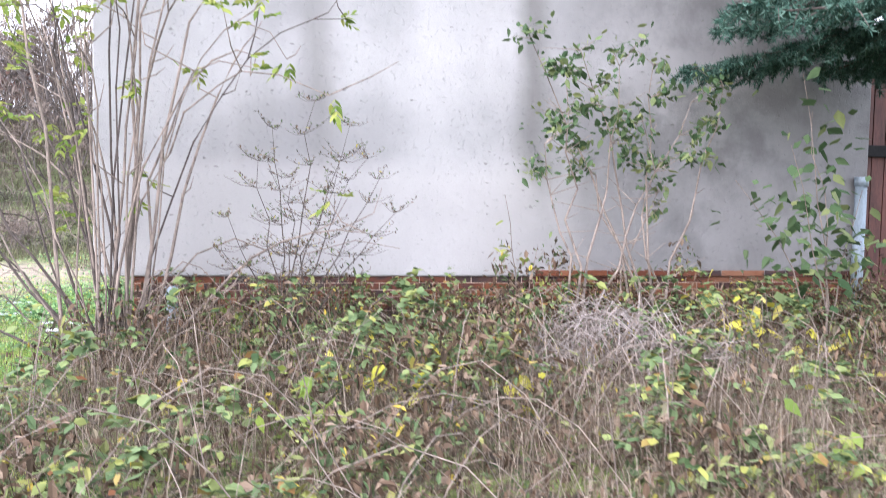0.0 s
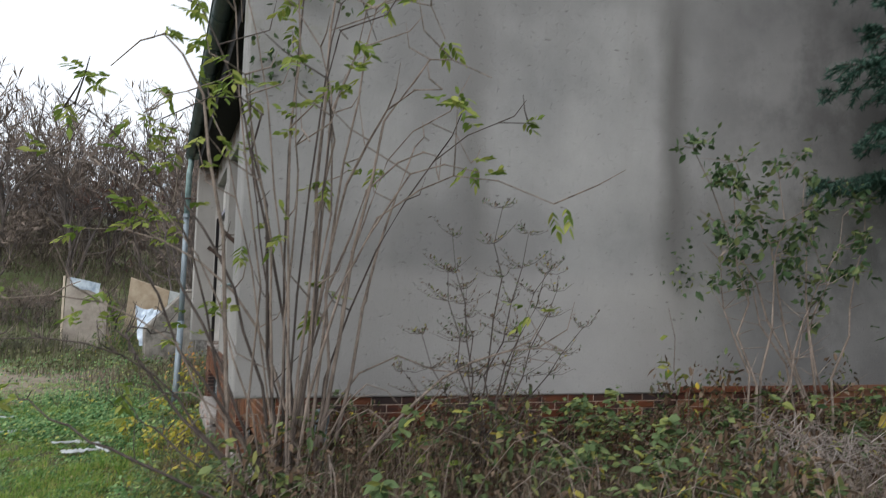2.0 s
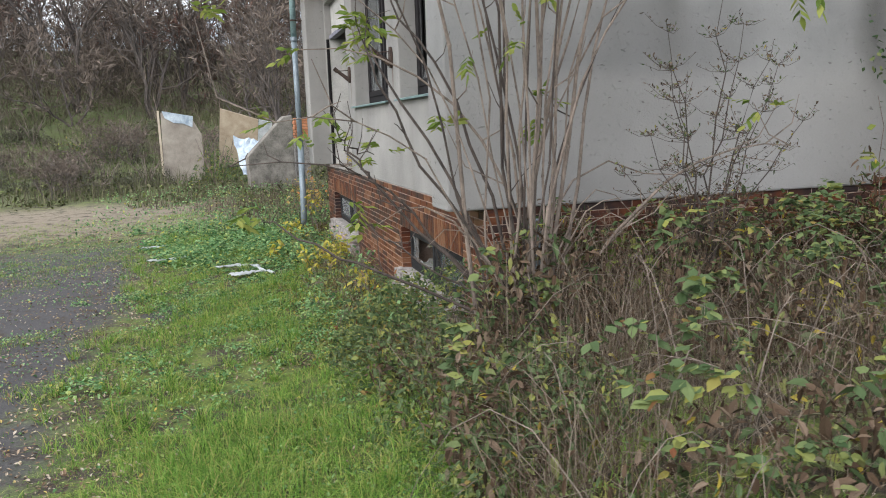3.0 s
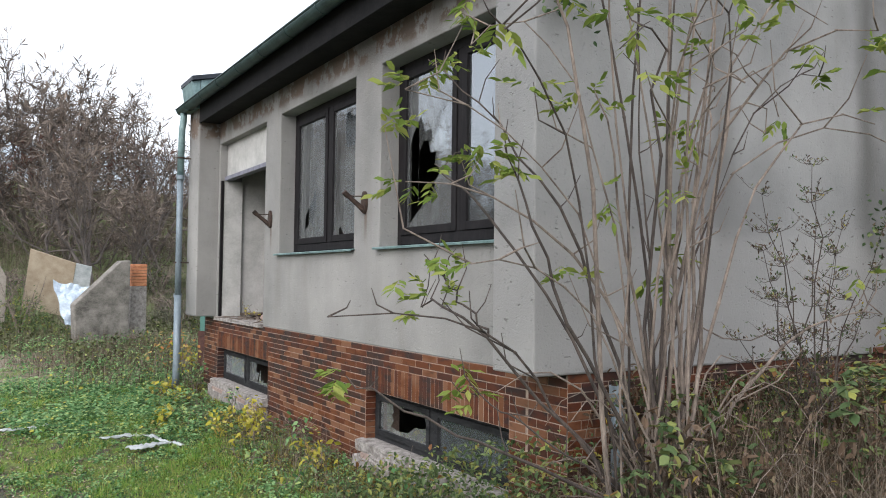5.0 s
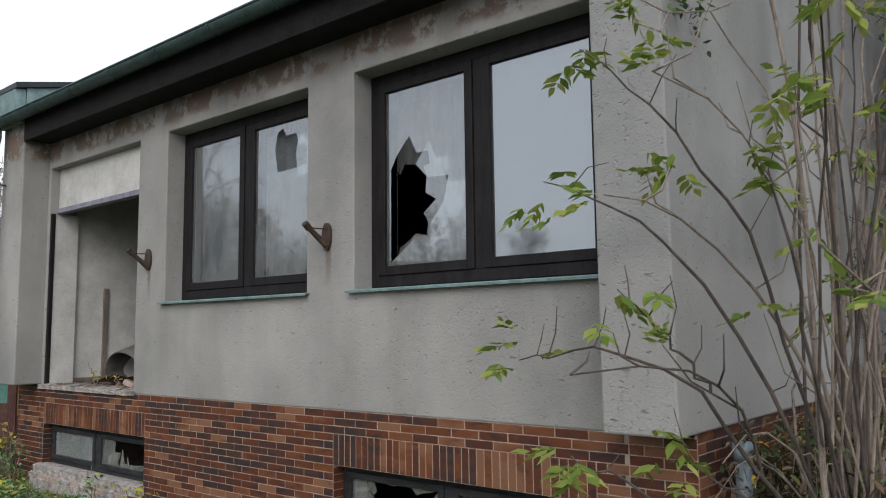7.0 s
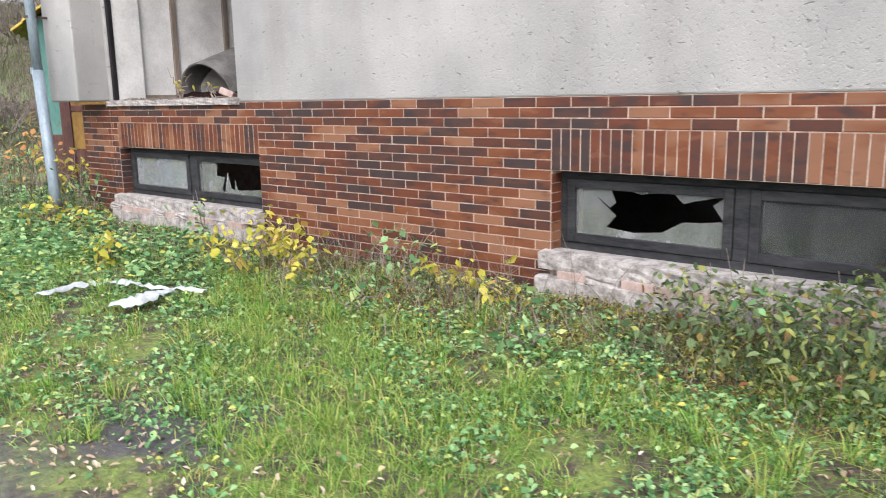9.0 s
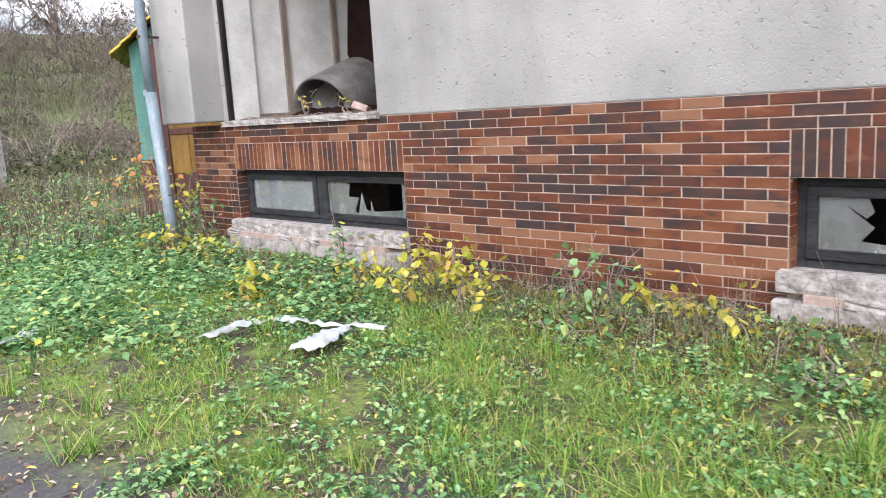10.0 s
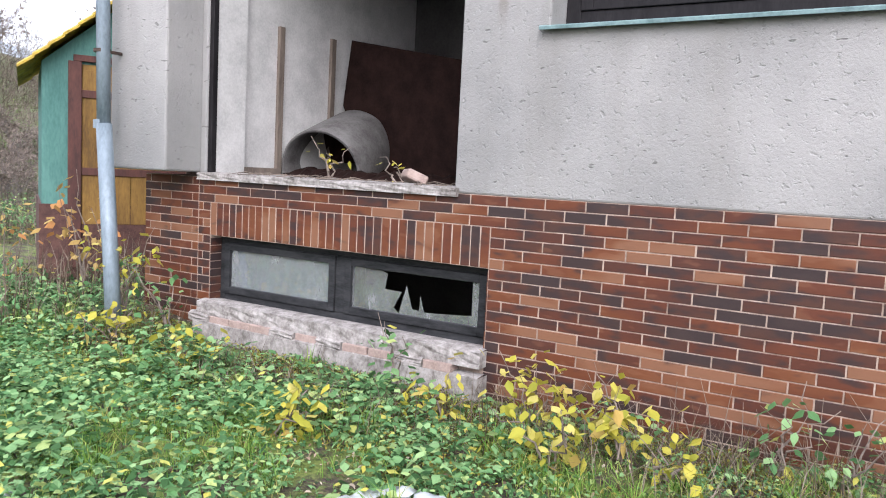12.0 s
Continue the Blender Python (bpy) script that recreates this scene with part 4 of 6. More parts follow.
panel = thing("wallboard", "tan wall panel with a white strip thrown on the rubbish heap", "panel", pose(-1.05, 20.5, g + 0.25, 12, 4, -3))
s = Shell()
s.prism([(-0.8, 0.3), (0.35, 0.1), (0.4, 1.65), (-0.75, 1.95)], "y", -0.03, 0.03)
part("board", s, TAN, panel, bevel=0.006)
s = Shell()
s.prism([(0.36, 0.3), (0.8, 0.25), (0.82, 1.58), (0.41, 1.65)], "y", -0.03, 0.03)
part("white_strip", s, PLASTIC, panel, "pale painted strip")


def crumpled(w, d, seed, amp, nx=14, ny=10):
    r = np.random.RandomState(seed)
    xs, ys = np.linspace(-w / 2, w / 2, nx), np.linspace(-d / 2, d / 2, ny)
    X, Y = np.meshgrid(xs, ys)
    Z = amp * (np.sin(X * 5 + seed) * np.cos(Y * 6) * 0.5 + r.uniform(-0.5, 0.5, X.shape)) + amp
    v = np.stack([X + r.uniform(-0.02, 0.02, X.shape), Y, Z], -1).reshape(-1, 3)
    s = Shell()
    return s.add(v, [(j * nx + i, j * nx + i + 1, (j + 1) * nx + i + 1, (j + 1) * nx + i) for j in range(ny - 1) for i in range(nx - 1)])


def sheet(name, label, cat, w, d, at, mat, seed, amp):
    ob = part(name, crumpled(w, d, seed, amp), mat, at=at)
    m = ob.modifiers.new("thickness", "SOLIDIFY")
    m.thickness = 0.006
    return tagged(ob, label, cat)


sheet("plastic_sheet", "crumpled pale blue plastic sheet on the rubbish heap", "plastic sheet", 1.1, 1.6, pose(-0.85, 16.4, 0.9, 38, 10, 15), BLUEPLASTIC, 3, 0.09)
stub = thing("concrete_stub_wall", "broken concrete wall stub with a sloping top", "concrete wall", pose(-0.38, 15.4, 0.1, 0, 0, 12))
s = Shell()
s.prism([(-0.75, -0.1), (0.42, -0.1), (0.42, 1.95), (0.2, 1.93), (-0.8, 0.95)], "y", -0.14, 0.14)
part("slab", s, speckled("weathered_concrete", (0.08, 0.075, 0.065), (0.27, 0.25, 0.225), 0.95, 4, 0.6, 50), stub, bevel=0.03)
pillar = thing("brick_pillar", "short flaking brick pillar with a rendered foot", "pillar", pose(0.3, 15.9, 0.1, 0, 0, 8))
s = Shell()
s.box(-0.19, 0.19, -0.16, 0.16, -0.1, 1.35)
part("rendered_foot", s, CONCRETE, pillar, bevel=0.03)
for k in range(7):
    s = Shell()
    o = 0.0 if k % 2 else 0.02
    s.box(-0.18 + o, 0.18, -0.155, 0.155 - o, 1.352 + k * 0.075, 1.42 + k * 0.075)
    part("brick_course", s, speckled("orange_brick", (0.32, 0.11, 0.05), (0.55, 0.25, 0.13), 0.9, 10, 0.5, 60) if k == 0 else bpy.data.materials["orange_brick"], pillar, bevel=0.01)

# torn strips of white foil on the grass
def foil_strip(path, widths, seed):
    r = np.random.RandomState(seed)
    n = 18
    t, u = np.linspace(0, 1, n), np.linspace(0, 1, len(path))
    p = np.stack([np.interp(t, u, [q[c] for q in path]) for c in (0, 1)], -1)
    d = np.gradient(p, axis=0)
    d /= np.linalg.norm(d, axis=1)[:, None]
    side = np.stack([-d[:, 1], d[:, 0]], -1)
    w = np.interp(t, u, widths) * r.uniform(0.88, 1.08, n)
    rows = []
    for k in (-0.5, -0.2, 0.15, 0.5):
        q = p + side * (w * k)[:, None] + r.normal(0, 0.003, (n, 2))
        rows.append(np.column_stack([q, ground_z(q[:, 0], q[:, 1]) + 0.05 + 0.03 * (0.5 - abs(k)) + r.uniform(0, 0.028, n)]))
    s = Shell()
    s.add(np.stack(rows, 1), [(i * 4 + j, i * 4 + j + 1, (i + 1) * 4 + j + 1, (i + 1) * 4 + j) for i in range(n - 1) for j in range(3)])
    ob = part("foil_strip", s, PLASTIC, smooth=True)
    m = ob.modifiers.new("thickness", "SOLIDIFY")
    m.thickness = 0.004
    tagged(ob, "torn strip of white plastic foil lying in the grass", "plastic strip", "foil strips")


foil_strip([(-1.96, 5.16), (-1.7, 5.27), (-1.5, 5.25), (-1.42, 5.12)], [0.07, 0.075, 0.1, 0.06], 1)
foil_strip([(-1.45, 5.1), (-1.42, 4.9), (-1.33, 4.72), (-1.27, 4.5)], [0.05, 0.05, 0.035, 0.045], 2)
foil_strip([(-1.79, 4.56), (-1.66, 4.6), (-1.5, 4.66), (-1.38, 4.68)], [0.11, 0.15, 0.14, 0.07], 3)
foil_strip([(-2.86, 6.02), (-2.6, 6.1), (-2.36, 6.24)], [0.1, 0.12, 0.06], 4)
foil_strip([(-3.1, 7.58), (-2.95, 7.62), (-2.72, 7.6)], [0.08, 0.1, 0.08], 6)

# dark red boarded annex behind the rear corner
annex = thing("annex", "dark red-brown boarded annex behind the rear corner", "annex")
s = Shell()
s.box(6.95, 9.9, 0.36, 3.0, -0.2, 3.3)
part("core", s, SOFFIT, annex)
for i in range(19):
    s = Shell()
    s.box(6.93 + i * 0.155, 7.075 + i * 0.155, 0.33, 0.357, 0.0, 3.35)
    part("board", s, DARKRED, annex, bevel=0.003)
s = Shell()
s.box(6.8, 10.0, 0.28, 0.329, 2.3, 2.42)
part("rail", s, SOFFIT, annex, bevel=0.006)
s = Shell()
s.prism([(6.8, 3.36), (10.0, 3.36), (10.0, 3.45), (6.8, 3.45)], "y", 0.2, 3.2)
part("roof", s, ROOF, annex)


# ---- plants ----
def rand_leaf_frames(rng, n, tilt=0.6):
    """Directions along the leaf and across it, roughly lying flat."""
    a = rng.uniform(0, 2 * np.pi, n)
    e = rng.normal(0, tilt, n)
    d = np.stack([np.cos(a) * np.cos(e), np.sin(a) * np.cos(e), np.sin(e)], -1)
    s = np.stack([-np.sin(a), np.cos(a), rng.normal(0, tilt * 0.6, n)], -1)
    s /= np.linalg.norm(s, axis=1)[:, None]
    return d, s


def leaves(shell, pos, size, rng, tilt=0.6, width=0.5, dirs=None, droop=0.12):
    """Folded leaves with a pointed tip, one island each."""
    n = len(pos)
    if n == 0:
        return shell
    d, s = rand_leaf_frames(rng, n, tilt)
    if dirs is not None:
        d = dirs / (np.linalg.norm(dirs, axis=1)[:, None] + 1e-9)
        s = np.cross(d, np.array([0, 0, 1.0]) + rng.normal(0, 0.45, (n, 3)))
        s /= np.linalg.norm(s, axis=1)[:, None] + 1e-9
    up = np.cross(d, s)
    L = np.broadcast_to(size, (n,))[:, None]
    W = L * width * 0.5
    v = np.empty((n, 6, 3))
    v[:, 0] = pos
    v[:, 1] = pos + d * L * 0.3 + s * W * 0.9 + up * W * 0.3
    v[:, 2] = pos + d * L * 0.65 + s * W * 0.75 + up * W * 0.25
    v[:, 3] = pos + d * L - np.array([0, 0, 1.0]) * L * droop
    v[:, 4] = pos + d * L * 0.65 - s * W * 0.75 + up * W * 0.25
    v[:, 5] = pos + d * L * 0.3 - s * W * 0.9 + up * W * 0.3
    return shell.many(v, [(0, 1, 2, 3), (0, 3, 4, 5)])


def blades(shell, pos, height, width, rng, lean=0.5):
    """Curved grass blades or dry stalks."""
    n = len(pos)
    a = rng.uniform(0, 2 * np.pi, n)
    k = np.abs(rng.normal(0, lean, n))
    d = np.stack([np.cos(a), np.sin(a), np.zeros(n)], -1)
    b = rng.uniform(0, np.pi, n)
    s = np.stack([np.cos(b), np.sin(b), np.zeros(n)], -1) * np.broadcast_to(width, (n,))[:, None] * 0.5
    h = np.broadcast_to(height, (n,))[:, None]
    up = np.array([0, 0, 1.0])
    mid = pos + up * h * 0.55 + d * h * (k * 0.28)[:, None]
    tip = pos + up * h * (1 - 0.25 * np.clip(k, 0, 1.6))[:, None] + d * h * (k * 0.85)[:, None]
    v = np.stack([pos - s, pos + s, mid + s * 0.8, mid - s * 0.8, tip], 1)
    return shell.many(v, [(0, 1, 2, 3), (3, 2, 4)])


def on_ground(x, y, lift=0.0):
    return np.stack([x, y, ground_z(x, y) + lift], -1)


def patch(x, y, f=1.0, seed=0.0):
    """Smooth pseudo-random field, about -1..1."""
    return (np.sin(x * 1.7 * f + 1.1 + seed) * np.cos(y * 1.3 * f - seed) + np.sin(x * 3.9 * f - y * 2.3 * f + seed * 2) * 0.6 + np.cos(y * 5.3 * f + x * 1.1 * f + seed) * 0.4) / 1.6


def free_of_house(x, y):
    return ~((x > -0.02) & (x < 10) & (y > 0.02) & (y < 8.55))


LAWN = island("lawn_grass", [(0.0, (0.0252, 0.0756, 0.0126)), (0.3, (0.1415, 0.2949, 0.04631)), (0.7, (0.2831, 0.474, 0.1019)), (0.9, (0.479, 0.4951, 0.1389)), (1.0, (0.504, 0.4116, 0.1848))], 0.6, 0.35)
HERB = island("ground_herbs", [(0.0, (0.0289, 0.08187, 0.0289)), (0.35, (0.1252, 0.289, 0.1108)), (0.8, (0.3179, 0.5105, 0.2312)), (0.95, (0.4623, 0.549, 0.1926)), (1.0, (0.5972, 0.5298, 0.09632))], 0.55, 0.3)
STRAW = island("dry_stalks", [(0.0, (0.045, 0.031, 0.023)), (0.4, (0.125, 0.092, 0.068)), (0.75, (0.2408, 0.1961, 0.1548)), (1.0, (0.3234, 0.2752, 0.227))], 0.8, 0.1)
WEEDMIX = island("autumn_weed_leaves", [(0.0, (0.026, 0.018, 0.014)), (0.22, (0.075, 0.045, 0.031)), (0.45, (0.145, 0.098, 0.07)), (0.62, (0.22, 0.165, 0.125)), (0.67, (0.04, 0.07, 0.03)), (0.86, (0.095, 0.14, 0.062)), (0.97, (0.2, 0.21, 0.075)), (1.0, (0.4, 0.3, 0.04))], 0.7, 0.1)
LITTER = island("fallen_leaves", [(0.0, (0.1, 0.06, 0.04)), (0.35, (0.24, 0.16, 0.11)), (0.65, (0.4, 0.31, 0.23)), (0.9, (0.55, 0.48, 0.4)), (1.0, (0.55, 0.4, 0.08))], 0.85)
YELLOW = island("yellow_leaves", [(0.0, (0.36, 0.37, 0.05)), (0.5, (0.55, 0.49, 0.07)), (0.9, (0.63, 0.56, 0.17)), (1.0, (0.55, 0.36, 0.1))], 0.6, 0.35)
FRESH = island("elder_leaves", [(0.0, (0.1105, 0.187, 0.034)), (0.5, (0.2125, 0.289, 0.0595)), (1.0, (0.357, 0.3825, 0.102))], 0.55, 0.4)
WITHER = island("withered_leaves", [(0.0, (0.05, 0.034, 0.026)), (0.5, (0.13, 0.085, 0.062)), (0.85, (0.21, 0.15, 0.11)), (1.0, (0.1, 0.13, 0.055))], 0.75, 0.2)
DEEP = island("dull_green_leaves", [(0.0, (0.034, 0.0765, 0.034)), (0.6, (0.0935, 0.153, 0.07225)), (1.0, (0.221, 0.255, 0.102))], 0.55, 0.3)
NEEDLE = island("spruce_needles", [(0.0, (0.01613, 0.0576, 0.04838)), (0.6, (0.04032, 0.1037, 0.08064)), (1.0, (0.1267, 0.2189, 0.1786))], 0.55, 0.1)
BARK = speckled("grey_brown_bark", (0.075, 0.06, 0.05), (0.26, 0.21, 0.175), 0.9, 18, 0.5, 90, stretch=(1, 1, 0.3))
DARKBARK = speckled("dark_bark", (0.025, 0.02, 0.018), (0.09, 0.07, 0.06), 0.9, 18, 0.5, 90, stretch=(1, 1, 0.3))
GREYTWIG = island("grey_dead_bramble", [(0.0, (0.136, 0.1105, 0.102)), (0.6, (0.255, 0.221, 0.2082)), (1.0, (0.357, 0.323, 0.306))], 0.9)


def build_lawn():
    r = np.random.RandomState(11)
    n = 560000
    x, y = r.uniform(-6.8, 0.0, n), r.uniform(-7, 12.5, n)
    field = 0.55 * patch(x, y, 0.8) + 0.5 * patch(x, y, 2.3, 5.0) + 0.4 * patch(x, y, 5.3, 2.0)
    thick = 0.05 + (0.35 + 0.65 * smooth01(-3.6, -1.9, x)) * smooth01(-0.42, 0.3, field + 0.6 * smooth01(0.8, -1.0, y))
    thick *= np.where(y > 8, 0.6, 1.0) * (1 - 0.8 * smooth01(-1.15, -0.35, x) * smooth01(0, 2, y))
    thick = np.where((x > -0.75) & (y < 0.6), thick * 0.25, thick)
    thick *= 1 - 0.9 * np.exp(-((x + 2.4) / 0.55) ** 2 - ((y - 3.0) / 0.4) ** 2)
    bare = smooth01(-2.6, -3.0, x) * smooth01(7, 5, y)
    thick *= 1 - 0.95 * bare * (patch(x, y, 0.9, 2.0) > -0.35)
    keep = (r.uniform(0, 1, n) < thick) & free_of_house(x, y)
    x, y = x[keep], y[keep]
    h = r.uniform(0.025, 0.085, len(x)) * (1 + 0.7 * patch(x, y, 1.3, 1.0) + 0.5 * patch(x, y, 3.7, 2.0)) * (0.6 + 0.5 * smooth01(-3.6, -1.8, x))
    s = blades(Shell(), on_ground(x, y, -0.004), np.clip(h * (1 + 0.5 * smooth01(0.8, -1.0, y)), 0.018, 0.2), r.uniform(0.002, 0.0052, len(x)), r, 1.5)
    tagged(part("lawn_grass", s, LAWN), "short rough green grass", "grass", kind="stuff")
    # tufts of longer blades
    n = 260
    cx, cy = r.uniform(-3.2, -0.3, n), r.uniform(-5.5, 9, n)
    k = r.randint(18, 60, n)
    x, y = np.repeat(cx, k) + r.normal(0, 0.022, k.sum()), np.repeat(cy, k) + r.normal(0, 0.022, k.sum())
    s = blades(Shell(), on_ground(x, y, -0.004), np.repeat(r.uniform(0.1, 0.22, n), k) * r.uniform(0.5, 1.1, k.sum()), r.uniform(0.003, 0.006, k.sum()), r, 1.5)
    tagged(part("grass_tufts", s, LAWN), "tufts of longer grass in the lawn", "grass", kind="stuff")
    # low creeping herbs where the grass is thin
    n = 210000
    x, y = r.uniform(-5.5, -0.05, n), r.uniform(-6, 11, n)
    field = patch(x, y, 1.6, 4.0) + 0.5 * patch(x, y, 4.3, 1.0) + 0.35 * patch(x, y, 9.1, 6.0)
    thick = 0.05 + 0.8 * smooth01(-0.05, 0.35, field) + 0.2 * smooth01(-2.2, -0.8, x) * smooth01(0, 3, y)
    thick = np.where((x > -0.75) & (y < 0.6), 0.15, thick) * (1 - 0.85 * smooth01(-2.1, -2.9, x)) * (1 - 0.75 * smooth01(1.2, -0.2, y))
    keep = r.uniform(0, 1, n) < thick
    x, y, field = x[keep], y[keep], field[keep]
    z = r.uniform(0.005, 0.035, len(x)) + r.uniform(0.2, 1, len(x)) * 0.05 * np.clip(field, 0, 1)
    s = leaves(Shell(), on_ground(x, y) + np.stack([0 * x, 0 * x, z], -1), r.uniform(0.012, 0.036, len(x)), r, 0.5, 0.8)
    tagged(part("ground_herbs", s, HERB), "low creeping herbs in the grass", "herbs", kind="stuff")


def build_nettles():
    """Leafy herb stands along the wall, in clumps with dark gaps between."""
    r = np.random.RandomState(12)
    P, D, S = [], [], []

    def plant(x, y, h, size):
        g = float(ground_z(x, y))
        lx, ly = r.normal(0, 0.035, 2)
        k = max(3, int(h / 0.04))
        a = r.uniform(0, 6.28)
        for i in range(k):
            t = (i + 0.7) / k
            for q in (0, np.pi):
                P.append((x + lx * t, y + ly * t, g + h * t))
                b = a + q + i * 1.57 + r.normal(0, 0.25)
                D.append((np.cos(b), np.sin(b), r.uniform(-0.3, 0.3)))
                S.append(size * r.uniform(0.7, 1.2) * (1.15 - 0.4 * t))

    for _ in range(620):
        cx, cy = r.uniform(-3.6, -0.15), r.uniform(0.6, 10.5)
        p = 0.8 * smooth01(5.0, 6.0, cy) * smooth01(-3.3, -2.3, cx) + 0.6 * smooth01(-1.5, -0.5, cx) * (0.3 + 0.7 * smooth01(4.2, 5.2, cy)) + 0.3 * (patch(cx, cy, 1.4, 7.0) > 0.35)
        if -0.9 < cy - 5.3 < 0.6 and cx < -1.1:
            p *= 0.25
        if r.uniform() > p:
            continue
        big = r.uniform(0.6, 1.15) * (1.2 if cy > 4.6 else 0.75)
        for _ in range(r.randint(10, 26)):
            x, y = cx + r.normal(0, 0.11) * big, cy + r.normal(0, 0.11) * big
            if x > -0.13 or (x > -0.38 and any(a - 0.1 < y < b + 0.1 for a, b in CELLAR)):
                continue
            plant(x, y, r.uniform(0.07, 0.17) * big, 0.05 * big)
    tagged(part("nettles", leaves(Shell(), np.array(P), np.array(S), r, 0.4, 0.7, np.array(D), 0.25), HERB), "green nettle-like herbs along the wall", "herbs", kind="stuff")
    # moss and dead bits on the bank below the wall
    n = 40000
    x, y = -0.12 - np.abs(r.normal(0, 0.55, n)), r.uniform(0.4, 8.3, n)
    keep = patch(x, y, 2.2, 13.0) > -0.25
    x, y = x[keep], y[keep]
    s = leaves(Shell(), on_ground(x, y) + np.stack([0 * x, 0 * x, r.uniform(0.0, 0.05, len(x))], -1), r.uniform(0.008, 0.03, len(x)), r, 0.9, 0.5)
    tagged(part("bank_moss", s, island("olive_moss_bits", [(0.0, (0.03, 0.02, 0.012)), (0.3, (0.1, 0.065, 0.035)), (0.5, (0.2, 0.15, 0.04)), (0.8, (0.3, 0.28, 0.05)), (1.0, (0.42, 0.36, 0.1))], 0.9, 0.15)), "olive moss and brown bits on the bank below the wall", "moss", kind="stuff")


def build_litter():
    r = np.random.RandomState(13)
    n = 120000
    x, y = r.uniform(-6.5, 6.5, n), r.uniform(-7.5, 11, n)
    keep = free_of_house(x, y) & (r.uniform(0, 1, n) < 0.22 + 0.75 * smooth01(-1.8, -2.8, x) * (1 - 0.75 * smooth01(-3.0, -3.6, x)) + 0.3 * patch(x, y, 1.2, 9.0))
    x, y = x[keep], y[keep]
    s = leaves(Shell(), on_ground(x, y, 0.012), r.uniform(0.012, 0.042, len(x)), r, 0.5, 0.5)
    tagged(part("fallen_leaves", s, LITTER), "brown fallen leaves on the ground", "leaf litter", kind="stuff")


def build_gable_weeds():
    r = np.random.RandomState(14)
    # dry grass and stalks
    n = 95000
    x, y = r.uniform(-1.0, 7.5, n), r.uniform(-6.2, -0.02, n)
    edge = -0.75 - 0.25 * patch(y, x * 0, 1.2)
    keep = (x > edge) & (r.uniform(0, 1, n) < 0.55 + 0.4 * patch(x, y, 0.7, 3.0))
    x, y = x[keep], y[keep]
    h = r.uniform(0.12, 0.44, len(x)) * (0.55 + 0.75 * smooth01(-5.5, -1.5, y)) * (1 + 0.35 * patch(x, y, 1.1, 5.0))
    s = blades(Shell(), on_ground(x, y, -0.01), h, r.uniform(0.002, 0.005, len(x)), r, 1.25)
    tagged(part("dry_grass", s, STRAW), "matted dry grass and stalks under the gable", "dry grass", kind="stuff")
    # leaves of brambles and weeds, in heaps
    n = 100000
    x, y = r.uniform(-1.1, 7.5, n), r.uniform(-5.6, -0.02, n)
    heap = np.clip(0.5 + 0.55 * patch(x, y, 1.1, 6.0) + 0.35 * patch(x, y, 2.9, 2.0), 0.06, 1.15)
    keep = (x > -0.95) & (r.uniform(0, 1, n) < heap * (0.4 + 0.6 * smooth01(-5.6, -3.0, y)))
    x, y, heap = x[keep], y[keep], heap[keep]
    top = heap * (0.2 + 0.58 * smooth01(-4.8, -0.9, y)) * (0.7 + 0.3 * smooth01(-1.0, 0.3, x)) * (1 + 0.5 * smooth01(1.1, 1.7, x) * smooth01(-1.6, -0.3, y))
    z = r.uniform(0.02, 1, len(x)) ** 0.75 * top
    s = leaves(Shell(), on_ground(x, y) + np.stack([0 * x, 0 * x, z], -1), r.uniform(0.025, 0.085, len(x)) * r.uniform(0.6, 1.3, len(x)), r, 1.1, 0.42)
    tagged(part("weed_leaves", s, WEEDMIX), "brown, green and yellow weed leaves heaped under the gable", "weeds", kind="stuff")
    # fresh bramble and bindweed sprays on top of the heaps
    P, D, S = [], [], []
    for _ in range(520):
        cx, cy = r.uniform(-0.8, 7.2), r.uniform(-4.7, -0.15)
        if patch(np.array(cx), np.array(cy), 1.5, 12.0) < -0.05:
            continue
        g = float(ground_z(cx, cy))
        h0, big = (0.1 + 0.42 * smooth01(-4.5, -1.0, cy)) * r.uniform(0.6, 1.35), r.uniform(0.035, 0.085)
        a, l = r.uniform(0, 6.28), r.uniform(0.15, 0.5)
        for q in np.linspace(0, 1, r.randint(6, 14)):
            x, y = cx + math.cos(a) * l * q, min(cy + math.sin(a) * l * q, -0.06)
            z = g + h0 * (1 + 0.25 * math.sin(q * 3)) + r.normal(0, 0.015)
            for _ in range(3):
                b = a + r.normal(0, 1.3)
                P.append((x, y, z))
                D.append((math.cos(b), math.sin(b), r.uniform(-0.5, 0.35)))
                S.append(big * r.uniform(0.6, 1.2))
    tagged(part("bramble_leaves", leaves(Shell(), np.array(P), np.array(S), r, 0.6, 0.66, np.array(D), 0.2), island("bramble_leaf_green", [(0.0, (0.045, 0.085, 0.035)), (0.5, (0.13, 0.19, 0.085)), (0.75, (0.2, 0.25, 0.095)), (0.94, (0.3, 0.31, 0.08)), (1.0, (0.2, 0.075, 0.04))], 0.5, 0.25)), "green and lime bramble leaves over the dry weeds", "brambles", kind="stuff")
    # growth that hides the plinth
    n = 21000
    x, y = r.uniform(0.5, 7.0, n), -np.abs(r.normal(0, 0.3, n)) - 0.06
    top = 1.0 + 0.17 * patch(x, y * 0, 2.7, 1.0) + 0.06 * patch(x, y * 0, 8.0, 4.0) - 0.5 * np.clip(-y - 0.3, 0, 1)
    z = ground_z(x, y) + (top - ground_z(x, y)) * r.uniform(0.05, 1, n) ** 0.7
    s = leaves(Shell(), np.stack([x, y, z], -1), r.uniform(0.018, 0.055, n), r, 0.8, 0.55)
